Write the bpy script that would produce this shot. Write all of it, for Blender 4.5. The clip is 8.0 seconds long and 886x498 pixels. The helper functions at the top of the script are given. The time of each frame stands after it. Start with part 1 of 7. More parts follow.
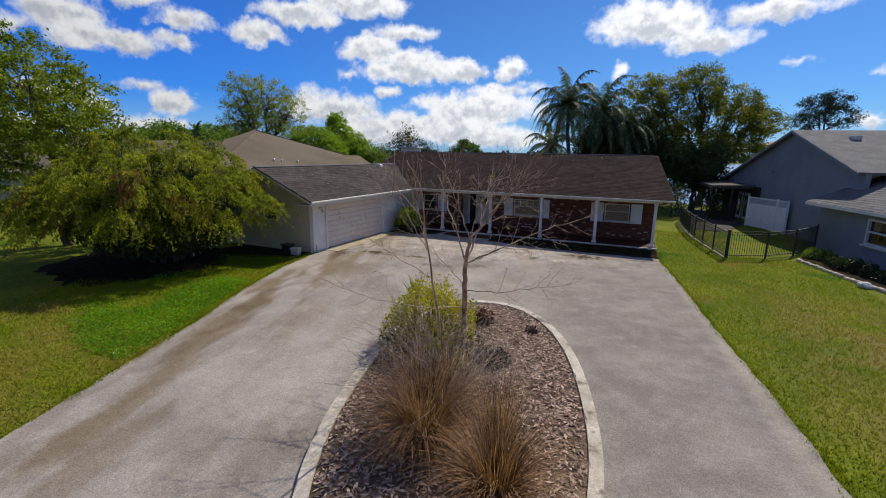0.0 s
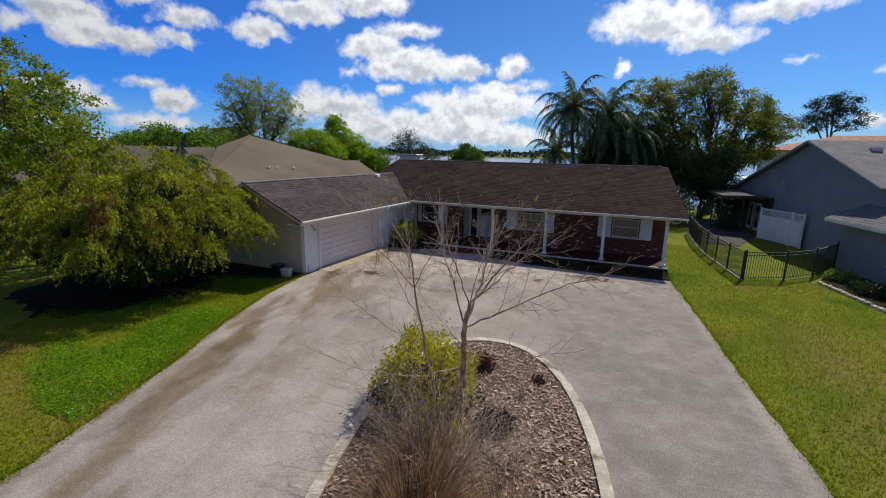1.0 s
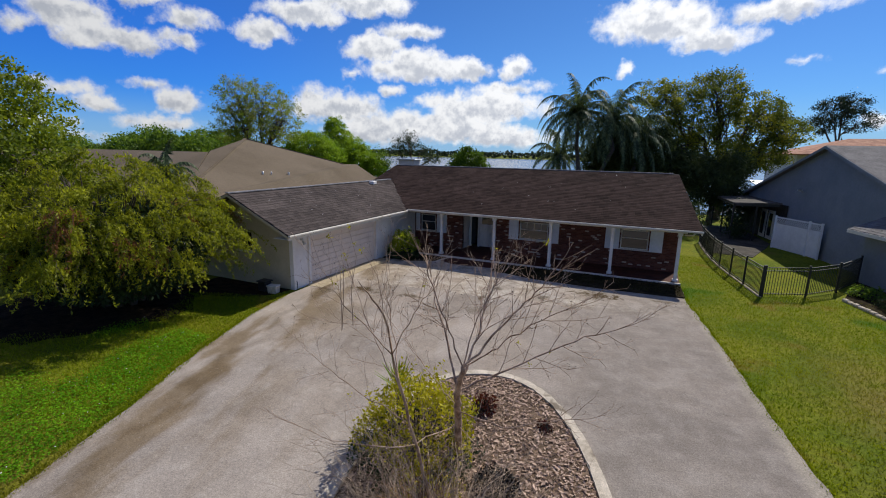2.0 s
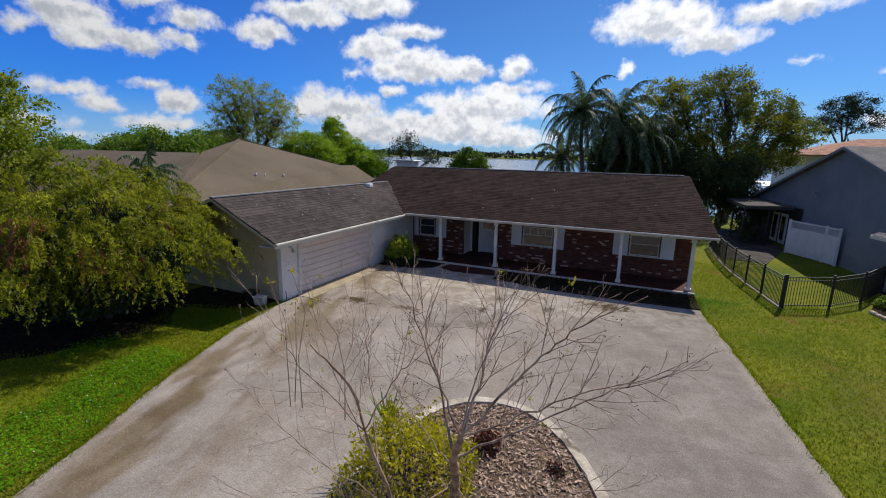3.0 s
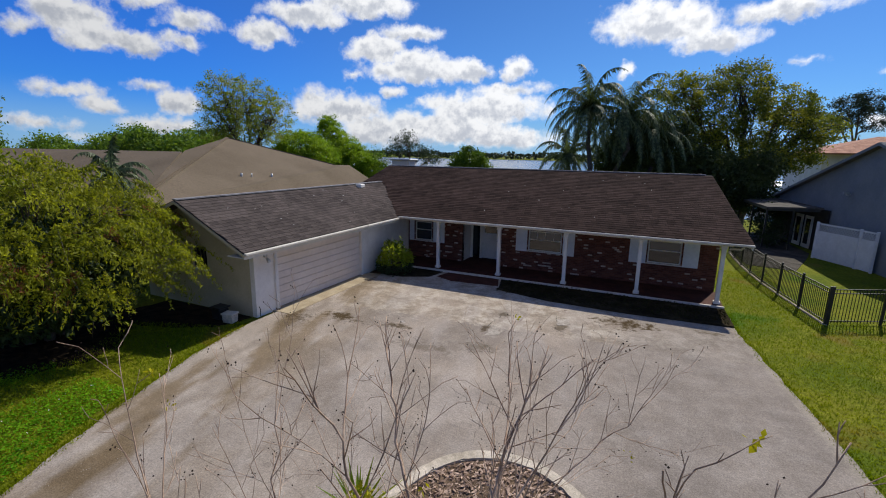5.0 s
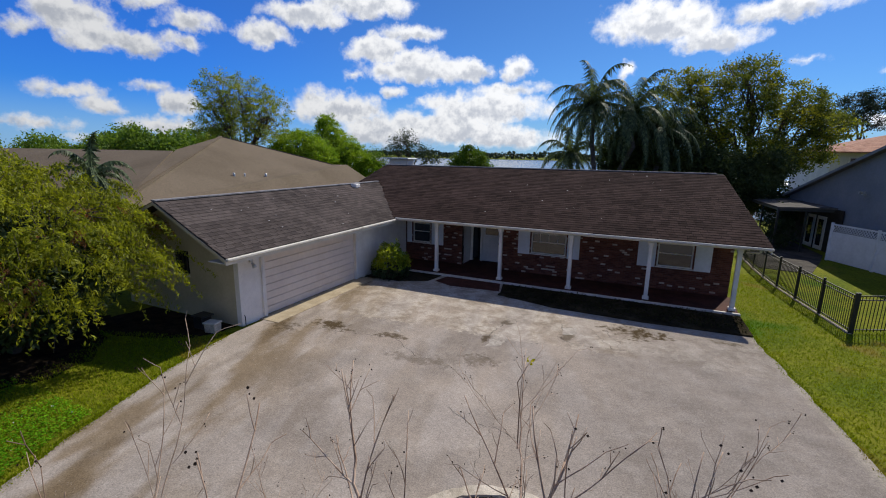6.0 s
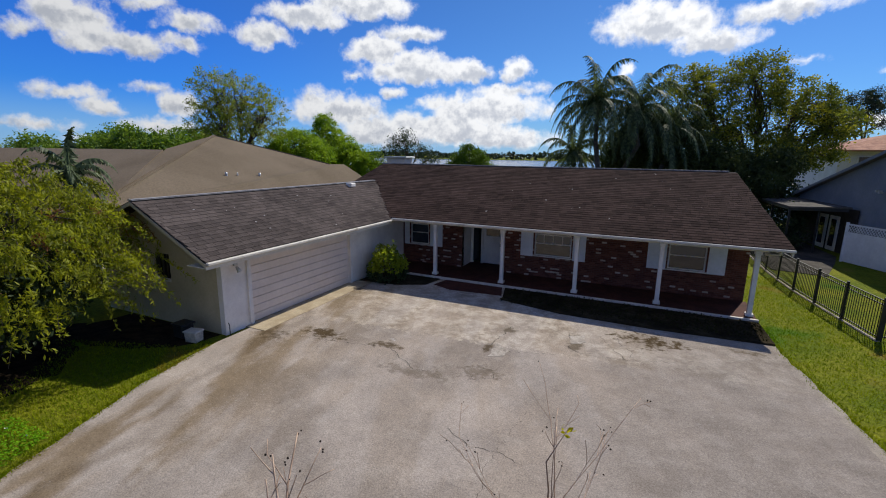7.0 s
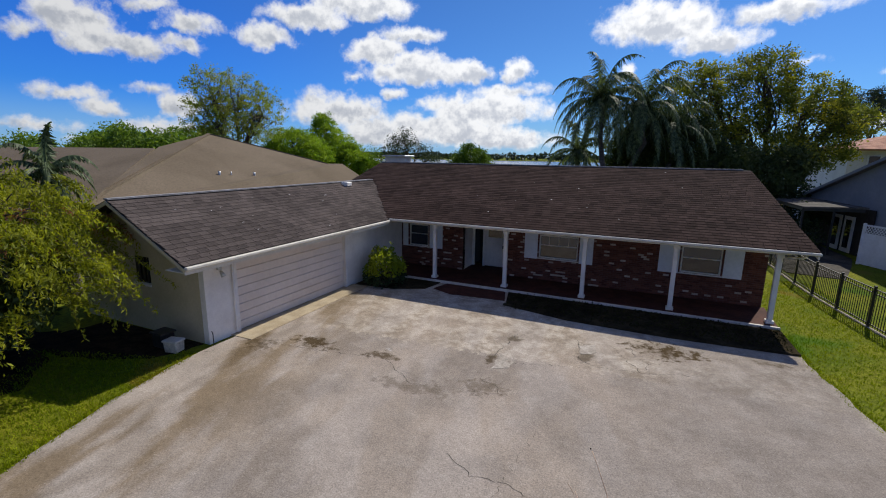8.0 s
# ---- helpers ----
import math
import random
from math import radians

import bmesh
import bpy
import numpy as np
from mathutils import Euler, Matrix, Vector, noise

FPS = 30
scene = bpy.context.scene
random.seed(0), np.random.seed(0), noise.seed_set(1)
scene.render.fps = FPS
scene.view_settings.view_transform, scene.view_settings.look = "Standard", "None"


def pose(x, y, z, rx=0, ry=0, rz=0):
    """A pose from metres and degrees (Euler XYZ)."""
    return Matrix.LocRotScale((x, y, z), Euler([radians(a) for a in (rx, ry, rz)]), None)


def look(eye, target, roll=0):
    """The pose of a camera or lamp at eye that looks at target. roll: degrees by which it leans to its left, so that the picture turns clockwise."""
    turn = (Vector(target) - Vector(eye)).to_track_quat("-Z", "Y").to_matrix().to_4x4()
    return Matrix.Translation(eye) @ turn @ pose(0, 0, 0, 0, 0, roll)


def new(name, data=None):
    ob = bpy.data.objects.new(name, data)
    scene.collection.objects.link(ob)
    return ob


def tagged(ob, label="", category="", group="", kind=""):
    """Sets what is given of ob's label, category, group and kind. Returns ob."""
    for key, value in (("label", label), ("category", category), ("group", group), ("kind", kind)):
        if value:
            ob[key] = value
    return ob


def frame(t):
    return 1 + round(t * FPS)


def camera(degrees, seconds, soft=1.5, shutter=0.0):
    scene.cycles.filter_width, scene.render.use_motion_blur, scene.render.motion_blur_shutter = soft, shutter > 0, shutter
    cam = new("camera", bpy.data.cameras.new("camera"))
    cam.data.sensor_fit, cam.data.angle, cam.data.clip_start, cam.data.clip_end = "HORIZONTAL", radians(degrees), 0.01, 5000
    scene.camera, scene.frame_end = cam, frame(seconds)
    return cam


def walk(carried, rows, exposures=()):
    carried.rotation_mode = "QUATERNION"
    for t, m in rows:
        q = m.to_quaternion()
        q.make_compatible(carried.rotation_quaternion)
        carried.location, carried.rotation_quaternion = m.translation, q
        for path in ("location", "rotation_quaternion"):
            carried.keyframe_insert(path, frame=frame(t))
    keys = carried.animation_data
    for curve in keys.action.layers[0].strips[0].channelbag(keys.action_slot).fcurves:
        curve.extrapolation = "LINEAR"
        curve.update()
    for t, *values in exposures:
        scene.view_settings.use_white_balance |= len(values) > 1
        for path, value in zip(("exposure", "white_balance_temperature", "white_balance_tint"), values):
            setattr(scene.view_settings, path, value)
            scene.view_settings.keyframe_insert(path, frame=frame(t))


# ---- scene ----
cam = camera(89.4, 8.0, soft=1.05)
PATH = [
    (0, (5.323, -25.661, 4.745), (4.532, -23.871, 4.33), 1.0),
    (0.5, (5.092, -25.016, 5.123), (4.298, -23.229, 4.706), 1.0),
    (1, (4.838, -24.368, 5.503), (4.042, -22.582, 5.08), 1.1),
    (1.5, (4.633, -23.681, 5.712), (3.832, -21.897, 5.291), 1.1),
    (3, (3.983, -21.856, 5.875), (3.175, -20.075, 5.456), 1.1),
    (3.5, (3.773, -21.285, 5.854), (2.963, -19.505, 5.434), 1.0),
    (4, (3.583, -20.742, 5.807), (2.773, -18.963, 5.388), 1.0),
    (4.5, (3.378, -20.249, 5.737), (2.567, -18.468, 5.322), 1.0),
    (6, (2.843, -18.802, 5.611), (2.03, -17.023, 5.196), 0.9),
    (6.5, (2.672, -18.336, 5.54), (1.857, -16.556, 5.127), 0.8),
    (7, (2.469, -17.891, 5.459), (1.656, -16.111, 5.047), 0.8),
    (7.5, (2.261, -17.445, 5.379), (1.449, -15.664, 4.969), 0.8),
    (8, (2.097, -17.016, 5.321), (1.281, -15.236, 4.912), 0.8),
]
walk(cam, [(t, look(eye, target, roll)) for t, eye, target, roll in PATH])

# ---- world and sun ----
SUN_ELEVATION, SUN_AZIMUTH = radians(45.5), radians(18)   # azimuth from +y towards +x
sun_dir = Vector((math.sin(SUN_AZIMUTH) * math.cos(SUN_ELEVATION), math.cos(SUN_AZIMUTH) * math.cos(SUN_ELEVATION), math.sin(SUN_ELEVATION)))
sun = new("sun", bpy.data.lights.new("sun", "SUN"))
sun.data.energy, sun.data.angle, sun.data.color = 4.4, radians(0.6), (1.0, 0.95, 0.855)
sun.rotation_mode = "QUATERNION"
sun.rotation_quaternion = sun_dir.to_track_quat("Z", "Y")
sun.location = sun_dir * 60
scene.view_settings.exposure = 0.0

world = bpy.data.worlds.new("world")
scene.world = world
world.use_nodes = True
wt = world.node_tree
wt.nodes.clear()


def wn(kind, operation="", blend="", ease=False):
    n = wt.nodes.new(kind)
    if operation:
        n.operation = operation
    if blend:
        n.blend_type = blend
    if ease:
        n.interpolation_type = "SMOOTHSTEP"
    return n


def wmath(op, a, b=None, c=None):
    n = wn("ShaderNodeMath", operation=op)
    for i, v in enumerate((a, b, c)):
        if v is None:
            continue
        if isinstance(v, (int, float)):
            n.inputs[i].default_value = v
        else:
            wt.links.new(v, n.inputs[i])
    return n.outputs[0]


def wdot(a, vec):
    n = wn("ShaderNodeVectorMath", operation="DOT_PRODUCT")
    wt.links.new(a, n.inputs[0])
    n.inputs[1].default_value = vec
    return n.outputs["Value"]


sky = wn("ShaderNodeTexSky")
sky.sky_type, sky.sun_disc, sky.sun_elevation, sky.sun_rotation = "NISHITA", False, SUN_ELEVATION, SUN_AZIMUTH
sky.altitude, sky.air_density, sky.dust_density, sky.ozone_density = 0, 1.0, 0.25, 2.2
way = wn("ShaderNodeTexCoord").outputs["Generated"]
fine = wn("ShaderNodeTexNoise")
fine.inputs["Scale"].default_value, fine.inputs["Detail"].default_value, fine.inputs["Roughness"].default_value = 26.0, 8.0, 0.62
wt.links.new(way, fine.inputs["Vector"])
# the same noise, looked up a little higher, to tell sunlit tops from shaded bellies
shift = wn("ShaderNodeVectorMath", operation="ADD")
wt.links.new(way, shift.inputs[0])
shift.inputs[1].default_value = (0.0, 0.004, 0.012)
# cumulus heaps: bearing (degrees to the right of +y), height above the horizon, half width, half height
LEFT_BANK = (
    (-62.0, 11.8, 3.6, 2.0), (-65.9, 10.6, 1.8, 0.7), (-58.4, 10.3, 3.3, 1.4), (-60.6, 10.5, 2.7, 1.6), (-55.8, 14.1, 2.8, 0.8), (-52.8, 12.8, 3.0, 1.1), (-53.3, 11.0, 2.1, 0.6))
HIGH_BANK = (
    (-45.1, 12.4, 3.2, 1.4), (-40.9, 14.8, 4.5, 1.6), (-34.5, 16.2, 5.5, 1.6), (-28.8, 13.6, 3.4, 1.1), (-32.8, 11.8, 3.8, 1.6), (-28.2, 9.8, 6.4, 1.9), (-21.9, 9.8, 2.6, 1.4), (-35.5, 8.6, 1.3, 0.6),
    (-30.9, 7.2, 1.4, 0.8), (-16.1, 9.8, 1.9, 1.3))
LOW_BANK = (
    (-37.8, 4.9, 5.7, 2.2), (-31.0, 2.6, 7.7, 2.3), (-19.7, 5.3, 7.6, 2.4), (-16.7, 7.6, 5.1, 1.0), (-23.9, 2.8, 9.2, 2.2), (-25.3, 6.2, 2.8, 1.1), (-17.4, 2.0, 6.6, 1.6))
RIGHT_BANK = (
    (-1.1, 13.8, 5.8, 2.6), (4.5, 11.9, 3.8, 1.6), (10.2, 13.9, 5.0, 1.1), (-3.2, 9.6, 0.9, 0.8), (12.6, 9.5, 0.9, 0.4), (17.9, 7.7, 0.9, 0.4), (18.9, 3.4, 1.2, 1.1))
FAR_BANK = (
    (-63.4, 5.4, 2.5, 0.9), (-60.9, 4.1, 2.2, 1.0), (-56.6, 6.2, 1.7, 0.7), (-54.1, 4.8, 2.2, 1.6), (-66.3, 2.1, 3.5, 0.7), (-56.0, 2.5, 3.9, 1.1), (-61.8, 0.9, 1.9, 0.5))
# the outline of every heap is pushed about by noise of two sizes
warp = wn("ShaderNodeTexNoise")
warp.inputs["Scale"].default_value, warp.inputs["Detail"].default_value, warp.inputs["Roughness"].default_value = 22.0, 6.0, 0.58
wt.links.new(way, warp.inputs["Vector"])
centred = wn("ShaderNodeVectorMath", operation="SUBTRACT")
wt.links.new(warp.outputs["Color"], centred.inputs[0])
centred.inputs[1].default_value = (0.5, 0.5, 0.5)
scaled = wn("ShaderNodeVectorMath", operation="MULTIPLY_ADD")
wt.links.new(centred.outputs[0], scaled.inputs[0])
scaled.inputs[1].default_value = (0.075, 0.075, 0.05)
wt.links.new(way, scaled.inputs[2])
bent = scaled.outputs[0]
field, weight, rise = None, None, None
for bearing, height, wide, high in LEFT_BANK + HIGH_BANK + LOW_BANK + RIGHT_BANK + FAR_BANK:
    a, e = radians(bearing), radians(height)
    right = Vector((math.cos(a), -math.sin(a), 0))
    ahead = Vector((math.sin(a) * math.cos(e), math.cos(a) * math.cos(e), math.sin(e)))
    up = right.cross(ahead)
    u = wmath("DIVIDE", wdot(bent, right), radians(wide * 1.06))
    v = wmath("DIVIDE", wdot(bent, up), radians(high * 1.06))
    flat = wmath("MAXIMUM", v, wmath("MULTIPLY", v, -1.25))
    q = wmath("MULTIPLY_ADD", u, u, wmath("MULTIPLY", flat, flat))
    one = wmath("MULTIPLY", wmath("SUBTRACT", 1.0, wmath("POWER", q, 0.5)), min(1.6, high * 0.9))
    inside = wmath("MAXIMUM", one, 0.0)
    lifted = wmath("MULTIPLY", inside, v)
    field = one if field is None else wmath("SMOOTH_MAX", field, one, 0.12)
    weight = inside if weight is None else wmath("ADD", weight, inside)
    rise = lifted if rise is None else wmath("ADD", rise, lifted)
wide_noise = wn("ShaderNodeTexNoise")
wide_noise.inputs["Scale"].default_value, wide_noise.inputs["Detail"].default_value = 2.2, 3.0
wt.links.new(way, wide_noise.inputs["Vector"])
# away from the banks, mostly unseen, loose small clouds added to whiten fill light
side = wmath("SUBTRACT", 0.30, wdot(way, Vector((-0.42, 0.9, 0.1))))
loose = wmath("ADD", wmath("MULTIPLY", wmath("SUBTRACT", wide_noise.outputs["Fac"], 0.55), 4.0), wmath("MINIMUM", wmath("MULTIPLY", side, 3.0), 0.0))
total = wmath("MAXIMUM", wmath("MAXIMUM", field, -1.0), loose)
dens = wmath("ADD", total, wmath("MULTIPLY", wmath("SUBTRACT", fine.outputs["Fac"], 0.5), 1.9))
cover = wn("ShaderNodeMapRange", ease=True)
cover.inputs["From Min"].default_value, cover.inputs["From Max"].default_value = -0.22, 0.62
wt.links.new(dens, cover.inputs["Value"])
above = wn("ShaderNodeMapRange")
above.inputs["From Min"].default_value, above.inputs["From Max"].default_value = 0.0, 0.02
split = wn("ShaderNodeSeparateXYZ")
wt.links.new(way, split.inputs[0])
wt.links.new(split.outputs["Z"], above.inputs["Value"])
amount = wmath("MULTIPLY", cover.outputs[0], above.outputs[0])
# lit from behind: white rims and crowns, grey in the thick lower parts
puff = [wn("ShaderNodeTexNoise"), wn("ShaderNodeTexNoise")]
for n, source in zip(puff, (way, shift.outputs[0])):
    n.inputs["Scale"].default_value, n.inputs["Detail"].default_value, n.inputs["Roughness"].default_value = 21.0, 7.0, 0.58
    wt.links.new(source, n.inputs["Vector"])
relief = wmath("MULTIPLY", wmath("SUBTRACT", puff[1].outputs["Fac"], puff[0].outputs["Fac"]), 3.4)
lie = wmath("DIVIDE", rise, wmath("ADD", weight, 0.05))
thick = wmath("MINIMUM", wmath("MULTIPLY", dens, 0.45), 0.5)
shade_in = wmath("ADD", wmath("ADD", relief, wmath("MULTIPLY", lie, -0.7)), thick)
belly = wn("ShaderNodeMapRange", ease=True)
belly.inputs["From Min"].default_value, belly.inputs["From Max"].default_value = -0.1, 0.95
wt.links.new(shade_in, belly.inputs["Value"])
tone = wn("ShaderNodeMixRGB")
tone.inputs[1].default_value, tone.inputs[2].default_value = (15.6, 15.8, 16.2, 1), (9.0, 9.6, 10.9, 1)
wt.links.new(belly.outputs[0], tone.inputs[0])
# clouds and sky are brighter and paler towards the sun, dimmer on the far side of the dome
near_sun = wdot(way, sun_dir)
glare = wn("ShaderNodeMapRange", ease=True)
glare.inputs["From Min"].default_value, glare.inputs["From Max"].default_value = 0.25, 0.8
wt.links.new(near_sun, glare.inputs["Value"])
dim = wn("ShaderNodeMapRange")
dim.inputs["To Min"].default_value, dim.inputs["To Max"].default_value = 0.70, 1.0
wt.links.new(glare.outputs[0], dim.inputs["Value"])
far_side = wn("ShaderNodeMapRange")
far_side.inputs["From Min"].default_value, far_side.inputs["From Max"].default_value = -0.6, 0.1
far_side.inputs["To Min"].default_value = 0.5
wt.links.new(near_sun, far_side.inputs["Value"])
toned = wn("ShaderNodeMixRGB", blend="MULTIPLY")
toned.inputs[0].default_value = 1.0
wt.links.new(tone.outputs[0], toned.inputs[1])
wt.links.new(dim.outputs[0], toned.inputs[2])
tint = wn("ShaderNodeMixRGB")
tint.inputs[1].default_value, tint.inputs[2].default_value = (0.20, 0.75, 1.95, 1), (0.42, 0.84, 1.48, 1)
wt.links.new(glare.outputs[0], tint.inputs[0])
deep = wn("ShaderNodeMixRGB", blend="MULTIPLY")
deep.inputs[0].default_value = 1.0
wt.links.new(tint.outputs[0], deep.inputs[2])
wt.links.new(sky.outputs[0], deep.inputs[1])
# pale haze low over the lake
haze = wn("ShaderNodeMapRange", ease=True)
haze.inputs["From Min"].default_value, haze.inputs["From Max"].default_value = 0.0, 0.12
haze.inputs["To Min"].default_value, haze.inputs["To Max"].default_value = 0.6, 0.0
wt.links.new(split.outputs["Z"], haze.inputs["Value"])
hazy = wn("ShaderNodeMixRGB")
hazy.inputs[2].default_value = (5.2, 8.4, 12.4, 1)
wt.links.new(haze.outputs[0], hazy.inputs[0])
wt.links.new(deep.outputs[0], hazy.inputs[1])
mixed = wn("ShaderNodeMixRGB")
wt.links.new(amount, mixed.inputs[0])
wt.links.new(hazy.outputs[0], mixed.inputs[1])
wt.links.new(toned.outputs[0], mixed.inputs[2])
back = wn("ShaderNodeBackground")
back.inputs["Strength"].default_value = 0.065
dome = wn("ShaderNodeMixRGB", blend="MULTIPLY")
dome.inputs[0].default_value = 1.0
wt.links.new(mixed.outputs[0], dome.inputs[1])
wt.links.new(far_side.outputs[0], dome.inputs[2])
wt.links.new(dome.outputs[0], back.inputs["Color"])
wt.links.new(back.outputs[0], wn("ShaderNodeOutputWorld").inputs[0])


# ---- materials ----
def material(name, dark, light, scale=6.0, rough=0.85, bump=0.25, fine_scale=60.0, fine_amount=0.25, metal=0.0, stains=None, per=None,
             per_amount=0.5, glow=None, stretch=(1, 1, 1), spec=0.3, zones=()):
    """Two colours mixed by broad noise, darkened and lightened by fine noise, with relief from the fine noise.
    stains: (colour, scale, threshold). per: "object" or "island" varies the mix piece by piece. glow: share of light let through (leaves).
    zones: (colour, amount, (sign, from, to) of x, (sign, from, to) of y): a patchy growth that belongs to one part of the lot."""
    m = bpy.data.materials.new(name)
    m.use_nodes = True
    t = m.node_tree
    t.nodes.clear()

    def node(kind):
        return t.nodes.new(kind)

    where = node("ShaderNodeTexCoord").outputs["Object"]
    if stretch != (1, 1, 1):
        mapping = node("ShaderNodeMapping")
        mapping.inputs["Scale"].default_value = stretch
        t.links.new(where, mapping.inputs[0])
        where = mapping.outputs[0]

    def noise_of(s, detail=4.0, roughness=0.55):
        n = node("ShaderNodeTexNoise")
        n.inputs["Scale"].default_value, n.inputs["Detail"].default_value, n.inputs["Roughness"].default_value = s, detail, roughness
        t.links.new(where, n.inputs["Vector"])
        return n.outputs["Fac"]

    def ramp(value, low, high):
        n = node("ShaderNodeMapRange")
        n.interpolation_type = "SMOOTHSTEP"
        n.inputs["From Min"].default_value, n.inputs["From Max"].default_value = low, high
        t.links.new(value, n.inputs["Value"])
        return n.outputs[0]

    def mix(fac, a, b, how="MIX"):
        n = node("ShaderNodeMixRGB")
        n.blend_type = how
        for i, v in enumerate((fac, a, b)):
            if isinstance(v, (int, float)):
                n.inputs[i].default_value = v
            elif isinstance(v, tuple):
                n.inputs[i].default_value = (*v[:3], 1)
            else:
                t.links.new(v, n.inputs[i])
        return n.outputs[0]

    broad = ramp(noise_of(scale), 0.3, 0.7)
    if per:
        rnd = node("ShaderNodeObjectInfo").outputs["Random"] if per == "object" else node("ShaderNodeNewGeometry").outputs["Random Per Island"]
        n = node("ShaderNodeMixRGB")
        n.inputs[0].default_value = per_amount
        t.links.new(broad, n.inputs[1])
        t.links.new(rnd, n.inputs[2])
        broad = n.outputs[0]
    colour = mix(broad, dark, light)
    grain = noise_of(fine_scale, 5.0, 0.65)
    shade = node("ShaderNodeMapRange")
    shade.inputs["To Min"].default_value, shade.inputs["To Max"].default_value = 1 - 2 * fine_amount, 1 + 2 * fine_amount
    shade.inputs["From Min"].default_value, shade.inputs["From Max"].default_value = 0.2, 0.8
    t.links.new(grain, shade.inputs["Value"])
    colour = mix(1.0, colour, shade.outputs[0], "MULTIPLY")
    patchy = node("ShaderNodeMapRange")
    patchy.inputs["From Min"].default_value, patchy.inputs["From Max"].default_value = 0.3, 0.7
    patchy.inputs["To Min"].default_value, patchy.inputs["To Max"].default_value = 1 - fine_amount * 0.9, 1 + fine_amount * 0.9
    t.links.new(noise_of(fine_scale * 0.2, 3.0, 0.6), patchy.inputs["Value"])
    colour = mix(1.0, colour, patchy.outputs[0], "MULTIPLY")
    for tone_, s, low in stains or ():
        colour = mix(ramp(noise_of(s, 6.0, 0.6), low, low + 0.12), colour, tone_)
    if zones:
        split = node("ShaderNodeSeparateXYZ")
        t.links.new(where, split.inputs[0])
    for tone_, much, in_x, in_y in zones:
        share = None
        for axis, (sign, low, high) in (("X", in_x), ("Y", in_y)):
            n = node("ShaderNodeMath")
            n.operation = "MULTIPLY"
            n.inputs[1].default_value = sign
            t.links.new(split.outputs[axis], n.inputs[0])
            edge = ramp(n.outputs[0], low, high)
            share = edge if share is None else mix(1.0, share, edge, "MULTIPLY")
        share = mix(1.0, share, ramp(noise_of(0.55, 6.0, 0.62), 0.32, 0.62), "MULTIPLY")
        colour = mix(mix(1.0, share, (much, much, much), "MULTIPLY"), colour, tone_)
    out = node("ShaderNodeOutputMaterial")
    b = node("ShaderNodeBsdfPrincipled")
    t.links.new(colour, b.inputs["Base Color"])
    b.inputs["Roughness"].default_value, b.inputs["Metallic"].default_value, b.inputs["Specular IOR Level"].default_value = rough, metal, spec
    if bump:
        bp = node("ShaderNodeBump")
        bp.inputs["Strength"].default_value, bp.inputs["Distance"].default_value = bump, 0.02
        t.links.new(grain, bp.inputs["Height"])
        t.links.new(bp.outputs[0], b.inputs["Normal"])
    if glow:
        tr = node("ShaderNodeBsdfTranslucent")
        t.links.new(mix(1.0, colour, (1.0, 1.0, 0.55), "MULTIPLY"), tr.inputs["Color"])
        ms = node("ShaderNodeMixShader")
        ms.inputs[0].default_value = glow
        t.links.new(b.outputs[0], ms.inputs[1])
        t.links.new(tr.outputs[0], ms.inputs[2])
        t.links.new(ms.outputs[0], out.inputs[0])
    else:
        t.links.new(b.outputs[0], out.inputs[0])
    return m


M = {}
M["lawn"] = material("lawn", (0.09, 0.125, 0.007), (0.165, 0.17, 0.012), 0.5, 0.95, 0.6, 40, 0.4, spec=0.08, stains=(((0.17, 0.14, 0.025), 0.3, 0.58), ((0.06, 0.12, 0.005), 0.22, 0.58)),
                     zones=(((0.19, 0.145, 0.045), 0.85, (1, 7.5, 11), (-1, 4, 11)), ((0.20, 0.155, 0.035), 0.7, (-1, 2, 4), (-1, 17.5, 20.5))))
M["blade"] = material("grass_blade", (0.135, 0.21, 0.005), (0.31, 0.335, 0.012), 0.45, 0.8, 0, 30, 0.2, per="island", per_amount=0.45, glow=0.45, spec=0.08, stains=(((0.30, 0.23, 0.03), 0.3, 0.57), ((0.11, 0.21, 0.004), 0.22, 0.58)),
                      zones=(((0.34, 0.25, 0.065), 0.85, (1, 7.5, 11), (-1, 4, 11)), ((0.34, 0.26, 0.05), 0.7, (-1, 2, 4), (-1, 17.5, 20.5))))
M["clover"] = material("clover_leaf", (0.06, 0.21, 0.004), (0.21, 0.43, 0.010), 0.8, 0.7, 0, 30, 0.2, per="island", glow=0.4, spec=0.1)
M["kerb"] = material("kerb_concrete", (0.42, 0.355, 0.265), (0.60, 0.52, 0.41), 2.0, 0.9, 0.5, 60, 0.22, stains=(((0.20, 0.16, 0.115), 2.2, 0.56),))
M["apron"] = material("apron_concrete", (0.34, 0.27, 0.17), (0.45, 0.37, 0.25), 1.5, 0.9, 0.3, 70, 0.12)
M["mulch_soil"] = material("mulch_soil", (0.085, 0.055, 0.035), (0.20, 0.135, 0.085), 3.0, 1.0, 0.8, 45, 0.5)
M["chip"] = material("bark_chip", (0.13, 0.075, 0.05), (0.64, 0.46, 0.34), 4.0, 0.95, 0, 60, 0.2, per="island", per_amount=0.9)
# litter colour taken near black to stand for shade on the ground
M["litter"] = material("shade_litter", (0.010, 0.008, 0.005), (0.035, 0.024, 0.014), 2.5, 1.0, 0.8, 35, 0.45, spec=0.05)
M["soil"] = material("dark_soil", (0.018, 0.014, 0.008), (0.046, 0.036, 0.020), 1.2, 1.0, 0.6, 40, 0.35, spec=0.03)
M["crack"] = material("crack_fill", (0.06, 0.05, 0.04), (0.10, 0.085, 0.065), 4.0, 1.0, 0.3, 40, 0.3)
